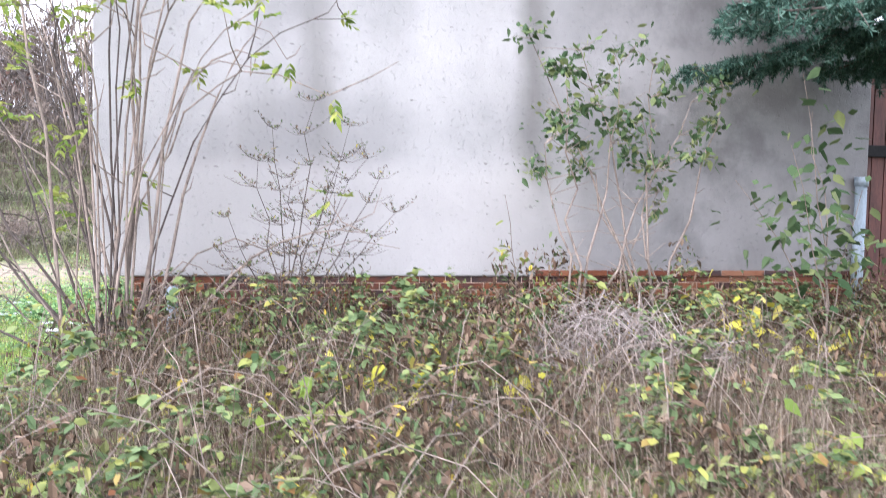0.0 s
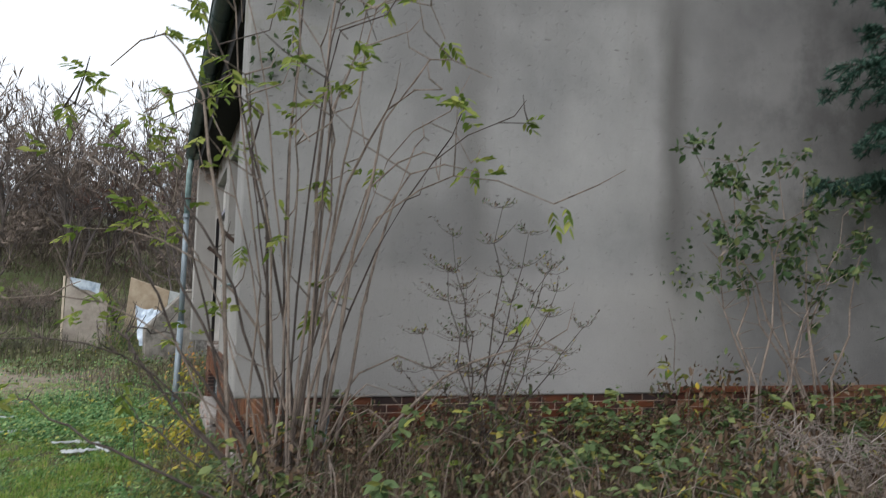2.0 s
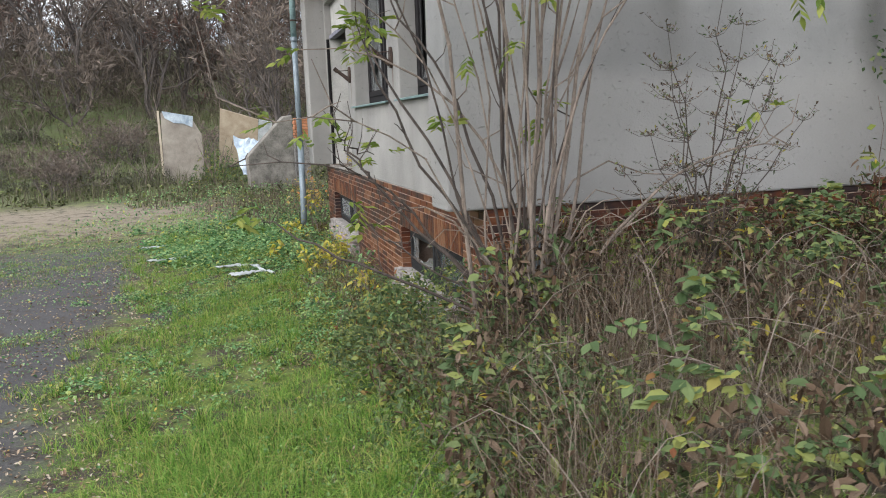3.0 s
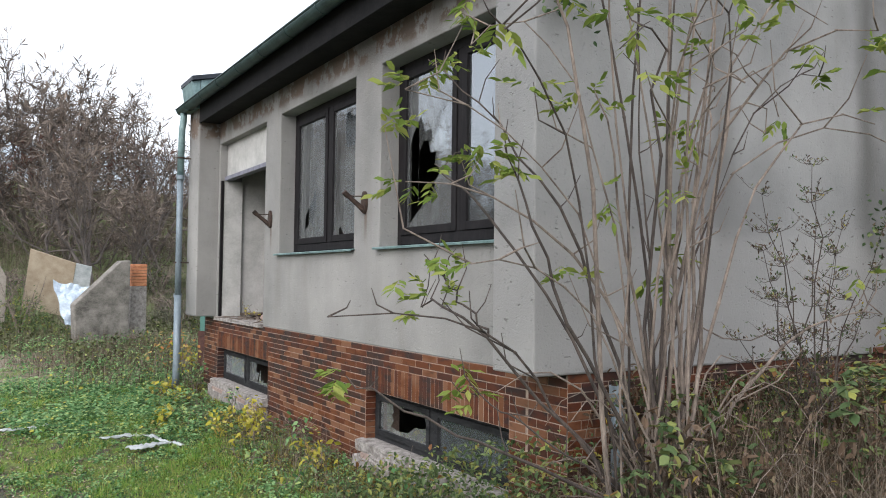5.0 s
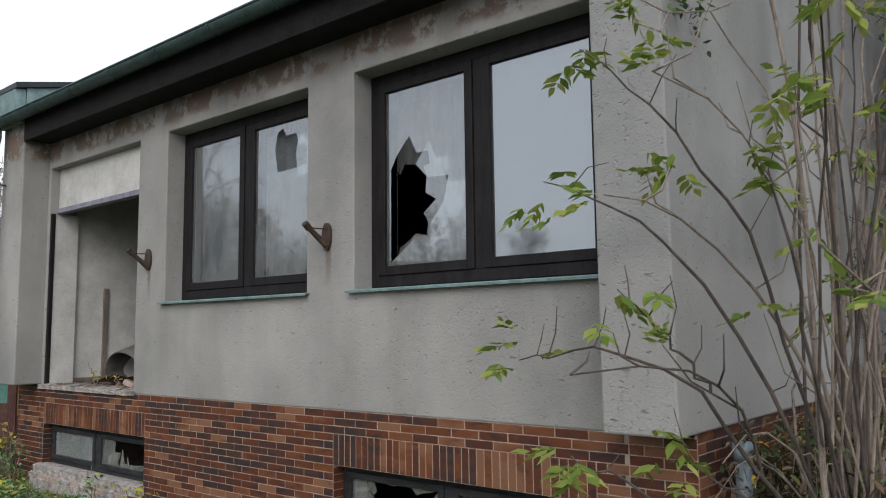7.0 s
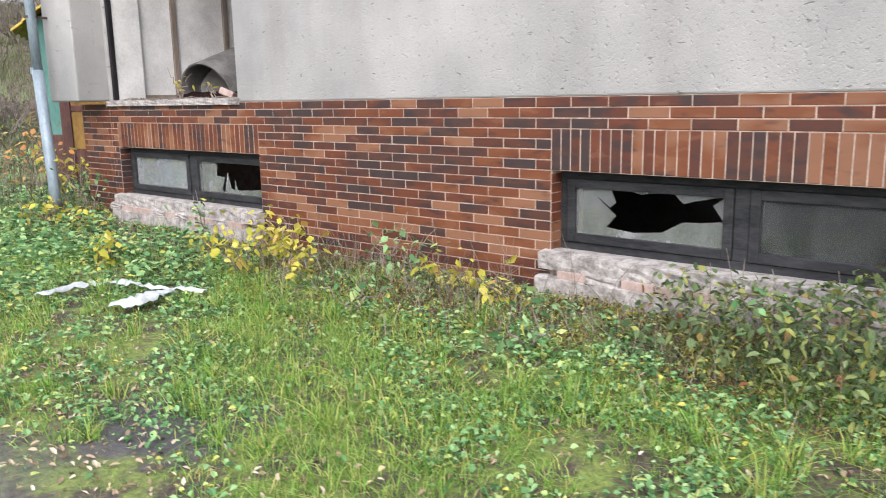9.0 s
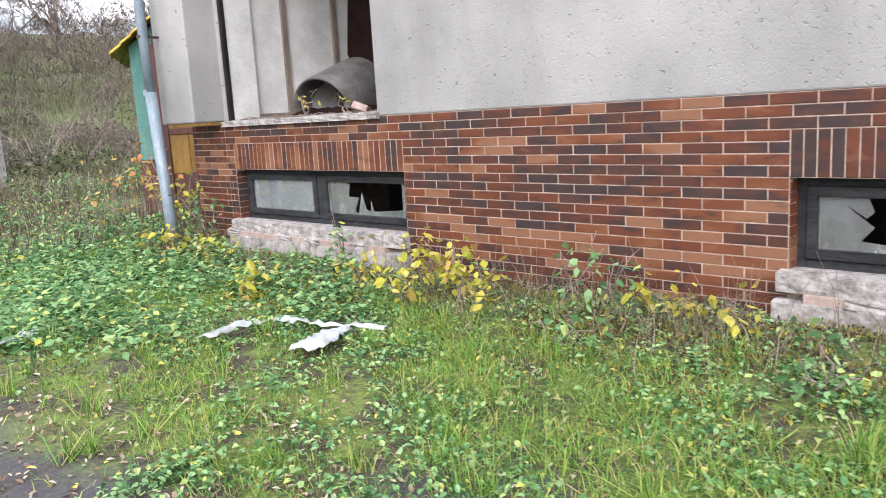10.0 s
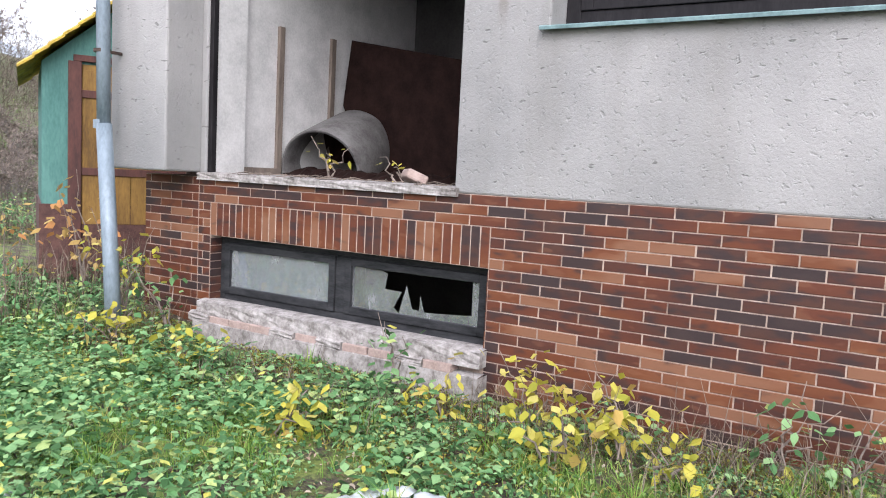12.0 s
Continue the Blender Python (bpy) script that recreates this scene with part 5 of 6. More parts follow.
    tagged(part("plinth_weeds", s, WEEDMIX), "weeds grown up against the gable plinth", "weeds", kind="stuff")
    # arching bramble stems
    s = Shell()
    for _ in range(300):
        x, y = r.uniform(-0.8, 7), r.uniform(-4.8, -0.1)
        a, l, h = r.uniform(0, 6.28), r.uniform(0.35, 1.3), r.uniform(0.2, 0.85)
        t = np.linspace(0, 1, 7)
        px, py = x + np.cos(a) * l * t, np.minimum(y + np.sin(a) * l * t, -0.03)
        pz = ground_z(px, py) + h * np.sin(np.pi * (0.08 + 0.85 * t)) * 0.9
        s.tube(np.stack([px, py, pz], -1), np.linspace(0.0027, 0.0012, 7), 4, False)
    tagged(part("bramble_stems", s, BARK), "arching dry bramble stems", "brambles", kind="stuff")
    # tall withered stalks with curled leaves
    s, P, S = Shell(), [], []
    for q in range(620):
        if q < 260:
            x, y = r.normal(0.55, 0.45), -0.55 - abs(r.normal(0, 0.55))
        else:
            x, y = r.uniform(-0.5, 7), r.uniform(-4.2, -0.15)
        g, h = float(ground_z(x, y)), r.uniform(0.25, 0.8) * (0.55 + 0.45 * min(1, max(0, (y + 4.5) / 3)))
        lx, ly = r.normal(0, 0.13, 2)
        pts = [(x, y, g), (x + lx * 0.3, min(y + ly * 0.3, -0.02), g + h * 0.55), (x + lx, min(y + ly, -0.02), g + h)]
        s.tube(pts, [0.0028, 0.002, 0.001], 3, False)
        for _ in range(r.randint(5, 16)):
            t = r.uniform(0.25, 1)
            P.append((x + lx * t * t + r.normal(0, 0.02), min(y + ly * t * t, -0.02) - abs(r.normal(0, 0.015)), g + h * t))
            S.append(r.uniform(0.012, 0.036))
    tagged(part("withered_stalks", s, STRAW), "tall withered brown stalks under the gable", "dry stalks", kind="stuff")
    tagged(part("withered_leaves", leaves(Shell(), np.array(P), np.array(S), r, 1.2, 0.5), WITHER), "curled brown leaves on withered stalks", "dry leaves", kind="stuff")
    # the low growth round the corner, along the front
    n = 17000
    x, y = r.uniform(-1.15, -0.1, n), r.uniform(-2.4, 2.1, n)
    keep = (r.uniform(0, 1, n) < 0.55 + 0.4 * patch(x, y, 1.6, 8.0)) & (x > -1.15 + 0.25 * (y - 0.5))
    x, y = x[keep], y[keep]
    z = r.uniform(0.02, 0.3, len(x)) * smooth01(-1.2, -0.5, x) * (1 + 1.1 * smooth01(1.5, 0.7, y) * smooth01(-0.9, 0.1, y))
    s = leaves(Shell(), on_ground(x, y) + np.stack([0 * x, 0 * x, z], -1), r.uniform(0.02, 0.06, len(x)), r, 0.7, 0.6)
    tagged(part("corner_weeds", s, bpy.data.materials["bramble_leaf_green"]), "dark green bramble leaves by the house corner", "brambles", kind="stuff")
    # thin dead stems against the plinth
    s = Shell()
    for _ in range(110):
        x, y = -abs(r.normal(0.28, 0.12)) - 0.02, r.uniform(0.6, 5.2)
        g, h = float(ground_z(x, y)), r.uniform(0.1, 0.42)
        lx, ly = r.normal(0, 0.12, 2)
        s.tube([(x, y, g), (x + lx * 0.4, y + ly * 0.4, g + h * 0.6), (min(x + lx, -0.02), y + ly, g + h)], [0.0025, 0.002, 0.0012], 4, False)
    tagged(part("dead_stems", s, BATTEN), "thin dead stems against the plinth", "dry stems", kind="stuff")
    n = 4200
    x, y = -np.abs(r.normal(0.42, 0.26, n)) - 0.03, r.uniform(0.4, 8.8, n)
    off = np.zeros(n, bool)
    for a, b in CELLAR:
        off |= (y > a - 0.1) & (y < b + 0.1) & (x > -0.4)
    x, y = x[~off], y[~off]
    n = len(x)
    s = blades(Shell(), on_ground(x, y), r.uniform(0.06, 0.3, n), 0.004, r, 1.3)
    tagged(part("wall_grass", s, STRAW), "dry grass along the foot of the wall", "dry grass", kind="stuff")


def stem_path(base, top, bow, rng, n=9, wob=0.03):
    """From base to top, first upright, then leaning over."""
    t = np.linspace(0, 1, n)[:, None]
    base, top = np.array(base), np.array(top)
    p = base + (top - base) * t
    p[:, :2] = base[:2] + (top[:2] - base[:2]) * (t ** bow)
    p[1:-1] += rng.normal(0, wob, (n - 2, 3))
    return p


def leaf_spray(P, D, S, tip, out, rng, k=7, size=0.085, spread=0.12):
    """A feathered leaf: pairs of leaflets along a short stalk."""
    out = np.array(out, float)
    out /= np.linalg.norm(out) + 1e-9
    side = np.cross(out, (0, 0, 1.0))
    side /= np.linalg.norm(side) + 1e-9
    for i in range(k):
        t = (i // 2 + 1) / (k // 2 + 1)
        sg = 1 if i % 2 else -1
        last = i == k - 1
        P.append(np.array(tip) + out * spread * t + np.array([0, 0, -0.04 * t]))
        D.append(out if last else side * sg * 0.8 + out * 0.6 + np.array([0, 0, rng.uniform(-0.5, 0.1)]))
        S.append(size * rng.uniform(0.75, 1.15))


def build_elder():
    r = np.random.RandomState(21)
    root = np.array([0.0, -0.7, float(ground_z(0.0, -0.7)) - 0.03])
    shrub = thing("elder_shrub", "tall many-stemmed elder shrub with sparse yellow-green leaves at the house corner", "shrub", pose(0, 0, 0))
    tops = [(1.15, -1.05, 3.6), (1.6, -0.6, 3.42), (1.1, -0.7, 3.1), (0.75, -0.9, 3.85), (0.35, -0.75, 4.1), (-0.1, -0.6, 4.25), (-0.3, -1.2, 4.0), (-0.75, -0.9, 3.9), (-1.15, -0.6, 3.5), (-1.35, -1.1, 3.1), (-0.95, -0.3, 3.3), (-1.5, -0.6, 2.6), (-1.25, -0.15, 2.2), (-1.7, -0.2, 1.5), (-1.5, -1.1, 1.75), (0.95, -1.4, 2.9), (0.6, -1.5, 3.3), (0.15, -1.5, 3.6), (-0.55, -1.6, 3.3), (1.4, -1.2, 2.4), (1.7, -0.9, 1.5), (0.5, -0.5, 3.9), (0.0, -0.95, 3.9), (-0.5, -0.5, 3.9), (0.25, -1.1, 3.2), (-0.85, -1.4, 2.7), (0.8, -0.55, 2.6), (-0.3, -0.35, 3.1), (1.0, -0.35, 3.3), (-1.0, -0.75, 4.0), (0.55, -1.0, 4.1), (-0.05, -1.3, 3.0)]
    P, D, S = [], [], []
    for i, top in enumerate(tops):
        b = root + np.array([r.normal(0, 0.1) + 0.13 * top[0], r.normal(0, 0.12), 0.02])
        top = (top[0], top[1], top[2] - (0.35 if top[2] > 2.8 else 0.0))
        low = top[2] < 2.0
        p = stem_path(b, top, 1.3 if low else r.uniform(1.1, 1.9), r, 10, 0.022)
        t = np.linspace(0, 1, 10)
        bend = 1.75 if low else r.uniform(1.45, 2.0)
        p[:, 2] = b[2] + (top[2] - b[2]) * np.sin(t * bend) / math.sin(bend)
        sway, ph = r.normal(0, 0.1, 2), r.uniform(0, 6.28)
        p[:, 0] += sway[0] * np.sin(t * 5.5 + ph) * t
        p[:, 1] += sway[1] * np.sin(t * 4.5 + ph) * t
        w = r.uniform(0.011, 0.017) if i % 4 == 0 else r.uniform(0.006, 0.0125)
        s = Shell()
        s.tube(p, np.linspace(w, 0.003, 10), 7)
        # knots
        for k in range(2, 9):
            if r.uniform() < 0.6:
                c, d = p[k], p[min(k + 1, 9)] - p[k]
                d = d / np.linalg.norm(d) * 0.012
                rr = np.interp(k, (0, 9), (w, 0.003)) * 1.35
                s.tube([c - d, c, c + d], [rr * 0.7, rr, rr * 0.7], 6, False)
        twigs = []
        for k in range(3, 10):
            if r.uniform() < (0.55 if k > 6 else 0.32):
                a, l = r.uniform(0, 6.28), r.uniform(0.15, 0.55)
                out = np.array([np.cos(a), np.sin(a) * 0.7, 0.0])
                mid = p[k] + out * l * 0.55 + (0, 0, 0.25 * l)
                e = p[k] + out * l * r.uniform(0.6, 1.0) + (0, 0, r.uniform(0.35, 1.0) * l)
                for q in (mid, e):
                    q[1] = min(q[1], -0.06) if q[0] > -0.32 else q[1]
                s.tube([p[k], mid, e], [0.0052, 0.0042, 0.002], 5, False)
                twigs.append((e, e - mid))
        part("stem", s, DARKBARK if i % 4 == 1 else BARK, shrub)
        for e, o in twigs:
            if r.uniform() < (0.6 if 2.0 < e[2] < 2.7 and e[0] < 0.7 else 0.3):
                for _ in range(3):
                    leaf_spray(P, D, S, e + r.normal(0, 0.04, 3), o * (1, 1, 0.2) + r.normal(0, 0.25, 3), r, 7, 0.075, 0.13)
        if r.uniform() < (0.75 if i < 20 else 0.3):
            for _ in range(2):
                leaf_spray(P, D, S, p[-1] + r.normal(0, 0.03, 3), p[-1] - p[-2] + r.normal(0, 0.15, 3), r, 7, 0.08)
    # long side branches that reach round the corner, leafy at their ends
    for way, size in (([(-0.06, -0.66, 0.45), (-0.55, -0.52, 0.95), (-0.92, -0.41, 1.39), (-1.02, -0.05, 1.58), (-0.88, 0.35, 1.54), (-0.67, 0.7, 1.5)], 6), ([(-0.92, -0.41, 1.39), (-1.05, -0.3, 1.62), (-1.14, -0.12, 1.82)], 3), ([(-0.03, -0.68, 0.5), (-0.42, -0.5, 1.4), (-0.78, -0.2, 2.08), (-0.8, 0.2, 2.3), (-0.71, 0.5, 2.42)], 5), ([(-0.02, -0.68, 0.6), (-0.38, -0.5, 1.9), (-0.75, -0.25, 2.55), (-1.0, 0.1, 2.95)], 4), ([(-0.08, -0.68, 0.45), (-0.75, -0.48, 0.95), (-1.0, -0.25, 1.12)], 5), ([(-0.05, -0.7, 0.6), (-0.7, -0.75, 1.5), (-0.95, -0.75, 2.1), (-1.0, -0.65, 2.35)], 4), ([(0.02, -0.72, 0.6), (-0.25, -0.85, 2.0), (-0.37, -0.92, 3.1)], 4), ([(-0.08, -0.68, 0.42), (-0.9, -0.55, 0.8), (-1.4, -0.35, 1.05), (-1.6, -0.15, 1.2)], 4)):
        t = np.linspace(0, 1, 13)
        u = np.linspace(0, 1, len(way))
        p = np.stack([np.interp(t, u, [q[c] for q in way]) for c in range(3)], -1)
        p[1:-1] = (p[:-2] + 2 * p[1:-1] + p[2:]) / 4 + r.normal(0, 0.012, (11, 3))
        s = Shell()
        s.tube(p, np.linspace(0.012 if len(way) > 3 else 0.008, 0.003, 13), 6)
        for k in range(3, 12):
            if r.uniform() < 0.4:
                e = p[k] + np.array([r.normal(0, 0.08), r.normal(0, 0.08), r.uniform(0.06, 0.28)])
                s.tube([p[k], (p[k] + e) / 2 + r.normal(0, 0.02, 3), e], [0.004, 0.0032, 0.002], 5)
        part("stem", s, DARKBARK, shrub)
        for _ in range(size):
            leaf_spray(P, D, S, p[-1] + r.normal(0, 0.07, 3), r.normal(0, 1, 3) * (1, 1, 0.25), r, 7, 0.088, 0.13)
    # low canes that lean out of the stool
    for q in range(26):
        a, l, h = r.uniform(0, 6.28), r.uniform(0.35, 1.1), r.uniform(0.25, 0.95)
        t = np.linspace(0, 1, 7)
        p = root + np.stack([np.cos(a) * l * t, np.sin(a) * l * 0.7 * t, 0.03 + h * np.sin(t * r.uniform(1.4, 2.4))], -1) + r.normal(0, 0.012, (7, 3))
        p[:, 1] = np.where(p[:, 0] > -0.34, np.minimum(p[:, 1], -0.06), p[:, 1])
        s = Shell()
        s.tube(p, np.linspace(r.uniform(0.005, 0.011), 0.002, 7), 5)
        part("stem", s, BARK, shrub)
    for cane in (((-0.1, -0.6, 0.4), (0.25, -0.4, 1.0), (0.5, -0.32, 1.3), (0.78, -0.3, 1.42), (1.05, -0.3, 1.32), (1.3, -0.33, 1.3), (1.7, -0.38, 1.42), (2.05, -0.42, 1.36)), ((0.0, -0.7, 0.4), (0.5, -0.7, 0.85), (0.85, -0.7, 1.15), (1.2, -0.75, 1.2), (1.5, -0.8, 1.0))):
        s = Shell()
        s.tube(cane, np.linspace(0.009, 0.003, len(cane)), 6)
        part("stem", s, BARK, shrub)
    P, D, S = np.array(P), np.array(D), np.array(S)
    P[:, 1] = np.where(P[:, 0] > -0.34, np.minimum(P[:, 1], -0.06), P[:, 1])
    part("foliage", leaves(Shell(), P, S, r, 0.5, 0.45, D, 0.2), FRESH, shrub, "sparse yellow-green leaflets")


def build_fine_shrub():
    """The twiggy, nearly bare bush against the gable."""
    r = np.random.RandomState(22)
    shrub = thing("bare_bush", "twiggy brown bush, nearly bare, against the gable", "bush", pose(0, 0, 0))
    b = np.array([1.15, -0.85, float(ground_z(1.15, -0.85)) - 0.03])
    P, D = [], []
    for top in ((1.35, -0.75, 2.45), (1.75, -0.7, 2.05), (0.95, -0.8, 2.0), (1.95, -0.8, 1.65), (0.75, -0.9, 1.6), (1.5, -1.1, 2.0), (1.2, -0.5, 1.9), (1.62, -0.6, 2.3), (1.05, -0.6, 2.25), (1.85, -0.6, 1.9), (0.7, -0.7, 1.35)):
        s = Shell()
        p = stem_path(b + r.normal(0, 0.04, 3) * (1, 1, 0), top, 1.5, r, 9, 0.025)
        s.tube(p, np.linspace(0.009, 0.0018, 9), 6)
        for k in range(2, 9):
            for _ in range(5):
                a, l = r.uniform(0, 6.28), r.uniform(0.12, 0.42) * (1.1 - k / 14)
                e = p[k] + np.array([np.cos(a) * l, np.sin(a) * l * 0.6, r.uniform(0.1, 0.7) * l])
                e[1] = min(e[1], -0.05)
                s.tube([p[k], (p[k] + e) / 2 + (0, 0, -0.02), e], [0.0024, 0.0018, 0.001], 3, False)
                for t in np.linspace(0.2, 1, 9):
                    q = p[k] + (e - p[k]) * t
                    P.append(q)
                    D.append(r.normal(0, 1, 3) + (0, 0, 0.5))
        part("stem", s, DARKBARK, shrub)
    part("foliage", leaves(Shell(), np.array(P), r.uniform(0.012, 0.035, len(P)), r, 0.5, 0.4, np.array(D)), WEEDMIX, shrub, "tiny withered leaves")


def build_leafy_shrub():
    r = np.random.RandomState(23)
    shrub = thing("leafy_shrub", "open shrub with dull green leaves on bare stems against the gable", "shrub", pose(0, 0, 0))
    P, D, S = [], [], []
    tops = [(3.05, -0.55, 3.05), (3.3, -0.7, 2.75), (3.5, -0.5, 3.0), (3.75, -0.7, 2.85), (4.1, -0.6, 2.9), (4.4, -0.7, 2.6), (4.75, -0.6, 2.75), (3.1, -0.8, 2.2), (3.9, -0.9, 2.3), (4.3, -0.5, 2.1), (3.4, -0.4, 2.5)]
    for i, top in enumerate(tops):
        bx = 3.45 if i % 2 else 4.05
        b = np.array([bx + r.normal(0, 0.05), -0.8, float(ground_z(bx, -0.8)) - 0.03])
        s = Shell()
        p = stem_path(b, top, 1.3, r, 9, 0.035)
        s.tube(p, np.linspace(0.014, 0.003, 9), 6)
        for k in range(3, 9):
            for _ in range(3 if k > 5 else 1):
                a, l = r.uniform(0, 6.28), r.uniform(0.12, 0.4)
                e = p[k] + np.array([np.cos(a) * l, np.sin(a) * l * 0.5, r.uniform(0, 0.8) * l])
                e[1] = min(e[1], -0.05)
                s.tube([p[k], (p[k] + e) / 2, e], [0.004, 0.003, 0.0015], 4, False)
                if k > 5 and r.uniform() < 0.8:
                    for _ in range(r.randint(10, 20)):
                        P.append(p[k] + (e - p[k]) * r.uniform(0.4, 1.05) + r.normal(0, 0.04, 3))
                        D.append(r.normal(0, 1, 3) + (0, 0, -0.3))
                        S.append(r.uniform(0.045, 0.095))
        part("stem", s, BARK, shrub)
    P = np.array(P)
    P[:, 1] = np.minimum(P[:, 1], -0.06)
    part("foliage", leaves(Shell(), P, np.array(S), r, 0.5, 0.6, np.array(D)), DEEP, shrub, "dull green leaves")


def leafy_branch(name, label, base, pts, mat, seed, size, count, spread):
    r = np.random.RandomState(seed)
    b = thing(name, label, "sapling", pose(0, 0, 0))
    P, D = [], []
    for top in pts:
        s = Shell()
        p = stem_path(base, top, 1.6, r, 8, 0.02)
        s.tube(p, np.linspace(0.008, 0.002, 8), 5)
        for _ in range(count):
            k = r.uniform(0.45, 1.0)
            q = p[int(k * 7)] + r.normal(0, spread, 3)
            P.append(q)
            D.append(r.normal(0, 1, 3) * (1, 1, 0.4) + (0, 0, -0.5))
        part("stem", s, BARK, b)
    P = np.array(P)
    P[:, 1] = np.where((P[:, 0] > -0.3) & (P[:, 1] < 0.3), np.minimum(P[:, 1], -0.04), P[:, 1])
    P[:, 0] = np.where((P[:, 1] > 0.3) & (P[:, 2] < 1.09) & (P[:, 1] < 8.6), np.minimum(P[:, 0], -0.04), P[:, 0])
    part("foliage", leaves(Shell(), P, r.uniform(size * 0.6, size * 1.2, len(P)), r, 0.5, 0.74, np.array(D), 0.2), mat, b)
    return b


def sapling(x, y, h, mat, seed, size, count, label, spread=0.07, k=3):
    r = random.Random(seed)
    g = float(ground_z(x, y))
    return leafy_branch("sapling", label, (x, y, g - 0.02), [(x + r.uniform(-0.25, 0.2), y + r.uniform(-0.25, 0.25), g + h * r.uniform(0.65, 1.0)) for _ in range(k)], mat, seed, size, count, spread)


def build_spruce():
    r = np.random.RandomState(31)
    tree = thing("spruce_tree", "dark blue-green spruce with drooping branches beside the gable", "tree", pose(0, 0, 0))
    bx, by = 6.35, -1.9
    g = float(ground_z(bx, by))
    s = Shell()
    s.tube([(bx, by, g - 0.1), (bx + 0.03, by, g + 3), (bx, by + 0.03, g + 7), (bx, by, g + 10.5)], [0.17, 0.14, 0.08, 0.015], 10)
    part("trunk", s, DARKBARK, tree, smooth=True)
    NP, ND, NS = [], [], []
    zz = 3.15
    while zz < g + 10:
        L = 2.95 if zz < 3.4 else 2.5 * (1 - (zz - 3.4) / 8.5)
        near_part = zz < 6.8
        for i in range(11 if near_part else 6):
            a = math.pi + (r.uniform(-1.75, 1.75) if near_part else r.uniform(-3.1, 3.1))
            l = L * r.uniform(0.7, 1.05)
            t = np.linspace(0, 1, 9)
            dx, dy = math.cos(a), math.sin(a)
            if dy > 0.15:
                l = min(l, 1.65 / dy)
            p = np.stack([bx + dx * l * t, by + dy * l * t, zz + 0.2 * l * t - 0.42 * l * t ** 2 + 0.14 * l * t ** 6], -1)
            wood = Shell()
            wood.tube(p, np.linspace(0.02, 0.004, 9), 5, False)
            for _ in range(int((62 if near_part else 14) * l / 2.5)):
                u = r.uniform(0.12, 1.0)
                q = np.array([np.interp(u, t, p[:, c]) for c in range(3)])
                sd = r.choice([-1, 1])
                ll = r.uniform(0.18, 0.5) * (1.2 - 0.6 * u)
                e = q + np.array([dx * 0.5 - dy * sd * r.uniform(0.2, 0.9), dy * 0.5 + dx * sd * r.uniform(0.2, 0.9), -r.uniform(0.0, 0.75)]) * ll
                wood.tube([q, (q + e) / 2 + (0, 0, 0.02), e], [0.005, 0.004, 0.002], 3, False)
                k = int(130 * ll / 0.35) if near_part else 24
                w = r.uniform(0, 1, k)[:, None]
                NP.append(q + (e - q) * w)
                dd = (e - q) / (np.linalg.norm(e - q) + 1e-9)
                ND.append(dd * 0.7 + r.normal(0, 0.85, (k, 3)))
                NS.append(r.uniform(0.035, 0.075, k))
            part("branch", wood, DARKBARK, tree)
        zz += r.uniform(0.2, 0.3) if near_part else 0.45
    P, D, S = np.concatenate(NP), np.concatenate(ND), np.concatenate(NS)
    P[:, 1] = np.minimum(P[:, 1], -0.1)
    D /= np.linalg.norm(D, axis=1)[:, None]
    side = np.cross(D, r.normal(0, 1, D.shape))
    side /= np.linalg.norm(side, axis=1)[:, None] + 1e-9
    v = np.stack([P - side * 0.006, P + side * 0.006, P + D * S[:, None]], 1)
    part("needles", Shell().many(v, [(0, 1, 2)]), NEEDLE, tree)


def bare_tree_mesh(seed, h, dense, lean=0.3):
    """A bare deciduous tree: limbs that fork into fine twigs."""
    r = np.random.RandomState(seed)
    wood, fine = Shell(), []

    def grow(p, d, l, w, depth):
        n = (4, 3, 2, 2)[depth]
        pts = [p]
        for _ in range(n):
            d = d + r.normal(0, 0.13, 3) + np.array([0, 0, 0.05])
            d = d / np.linalg.norm(d)
            pts.append(pts[-1] + d * l / n)
        pts = np.array(pts)
        wood.tube(pts, np.linspace(w, w * 0.6, n + 1), 5 if depth < 2 else 3, False)
        if depth == 3:
            for k in range(dense):
                b = pts[r.randint(1, n + 1)]
                q = d + r.normal(0, 0.6, 3)
                fine.append((b, q / np.linalg.norm(q) * r.uniform(0.25, 0.7) * h / 8))
            return
        for k in range(3 if depth else 5):
            b = pts[r.randint(1, n + 1)] if k else pts[-1]
            q = d + r.normal(0, 0.5, 3) + np.array([0, 0, 0.15])
            grow(b, q / np.linalg.norm(q), l * r.uniform(0.55, 0.8), w * 0.55, depth + 1)

    stems = 3 if lean > 0.25 else 1
    for _ in range(stems):
        d = np.array([r.normal(0, lean), r.normal(0, lean), 1.0])
        grow(np.zeros(3), d / np.linalg.norm(d), h * 0.38, h * 0.011, 0)
    B = np.array([f[0] for f in fine])
    Q = np.array([f[1] for f in fine])
    side = np.cross(Q, r.normal(0, 1, Q.shape))
    side /= np.linalg.norm(side, axis=1)[:, None] + 1e-9
    w = 0.0045 * h / 6
    v = np.stack([B - side * w, B + side * w, B + Q * 0.55 + side * w * 0.7 + r.normal(0, 0.03, Q.shape), B + Q], 1)
    twig = Shell().many(v, [(0, 1, 2), (0, 2, 3)])
    return wood, twig


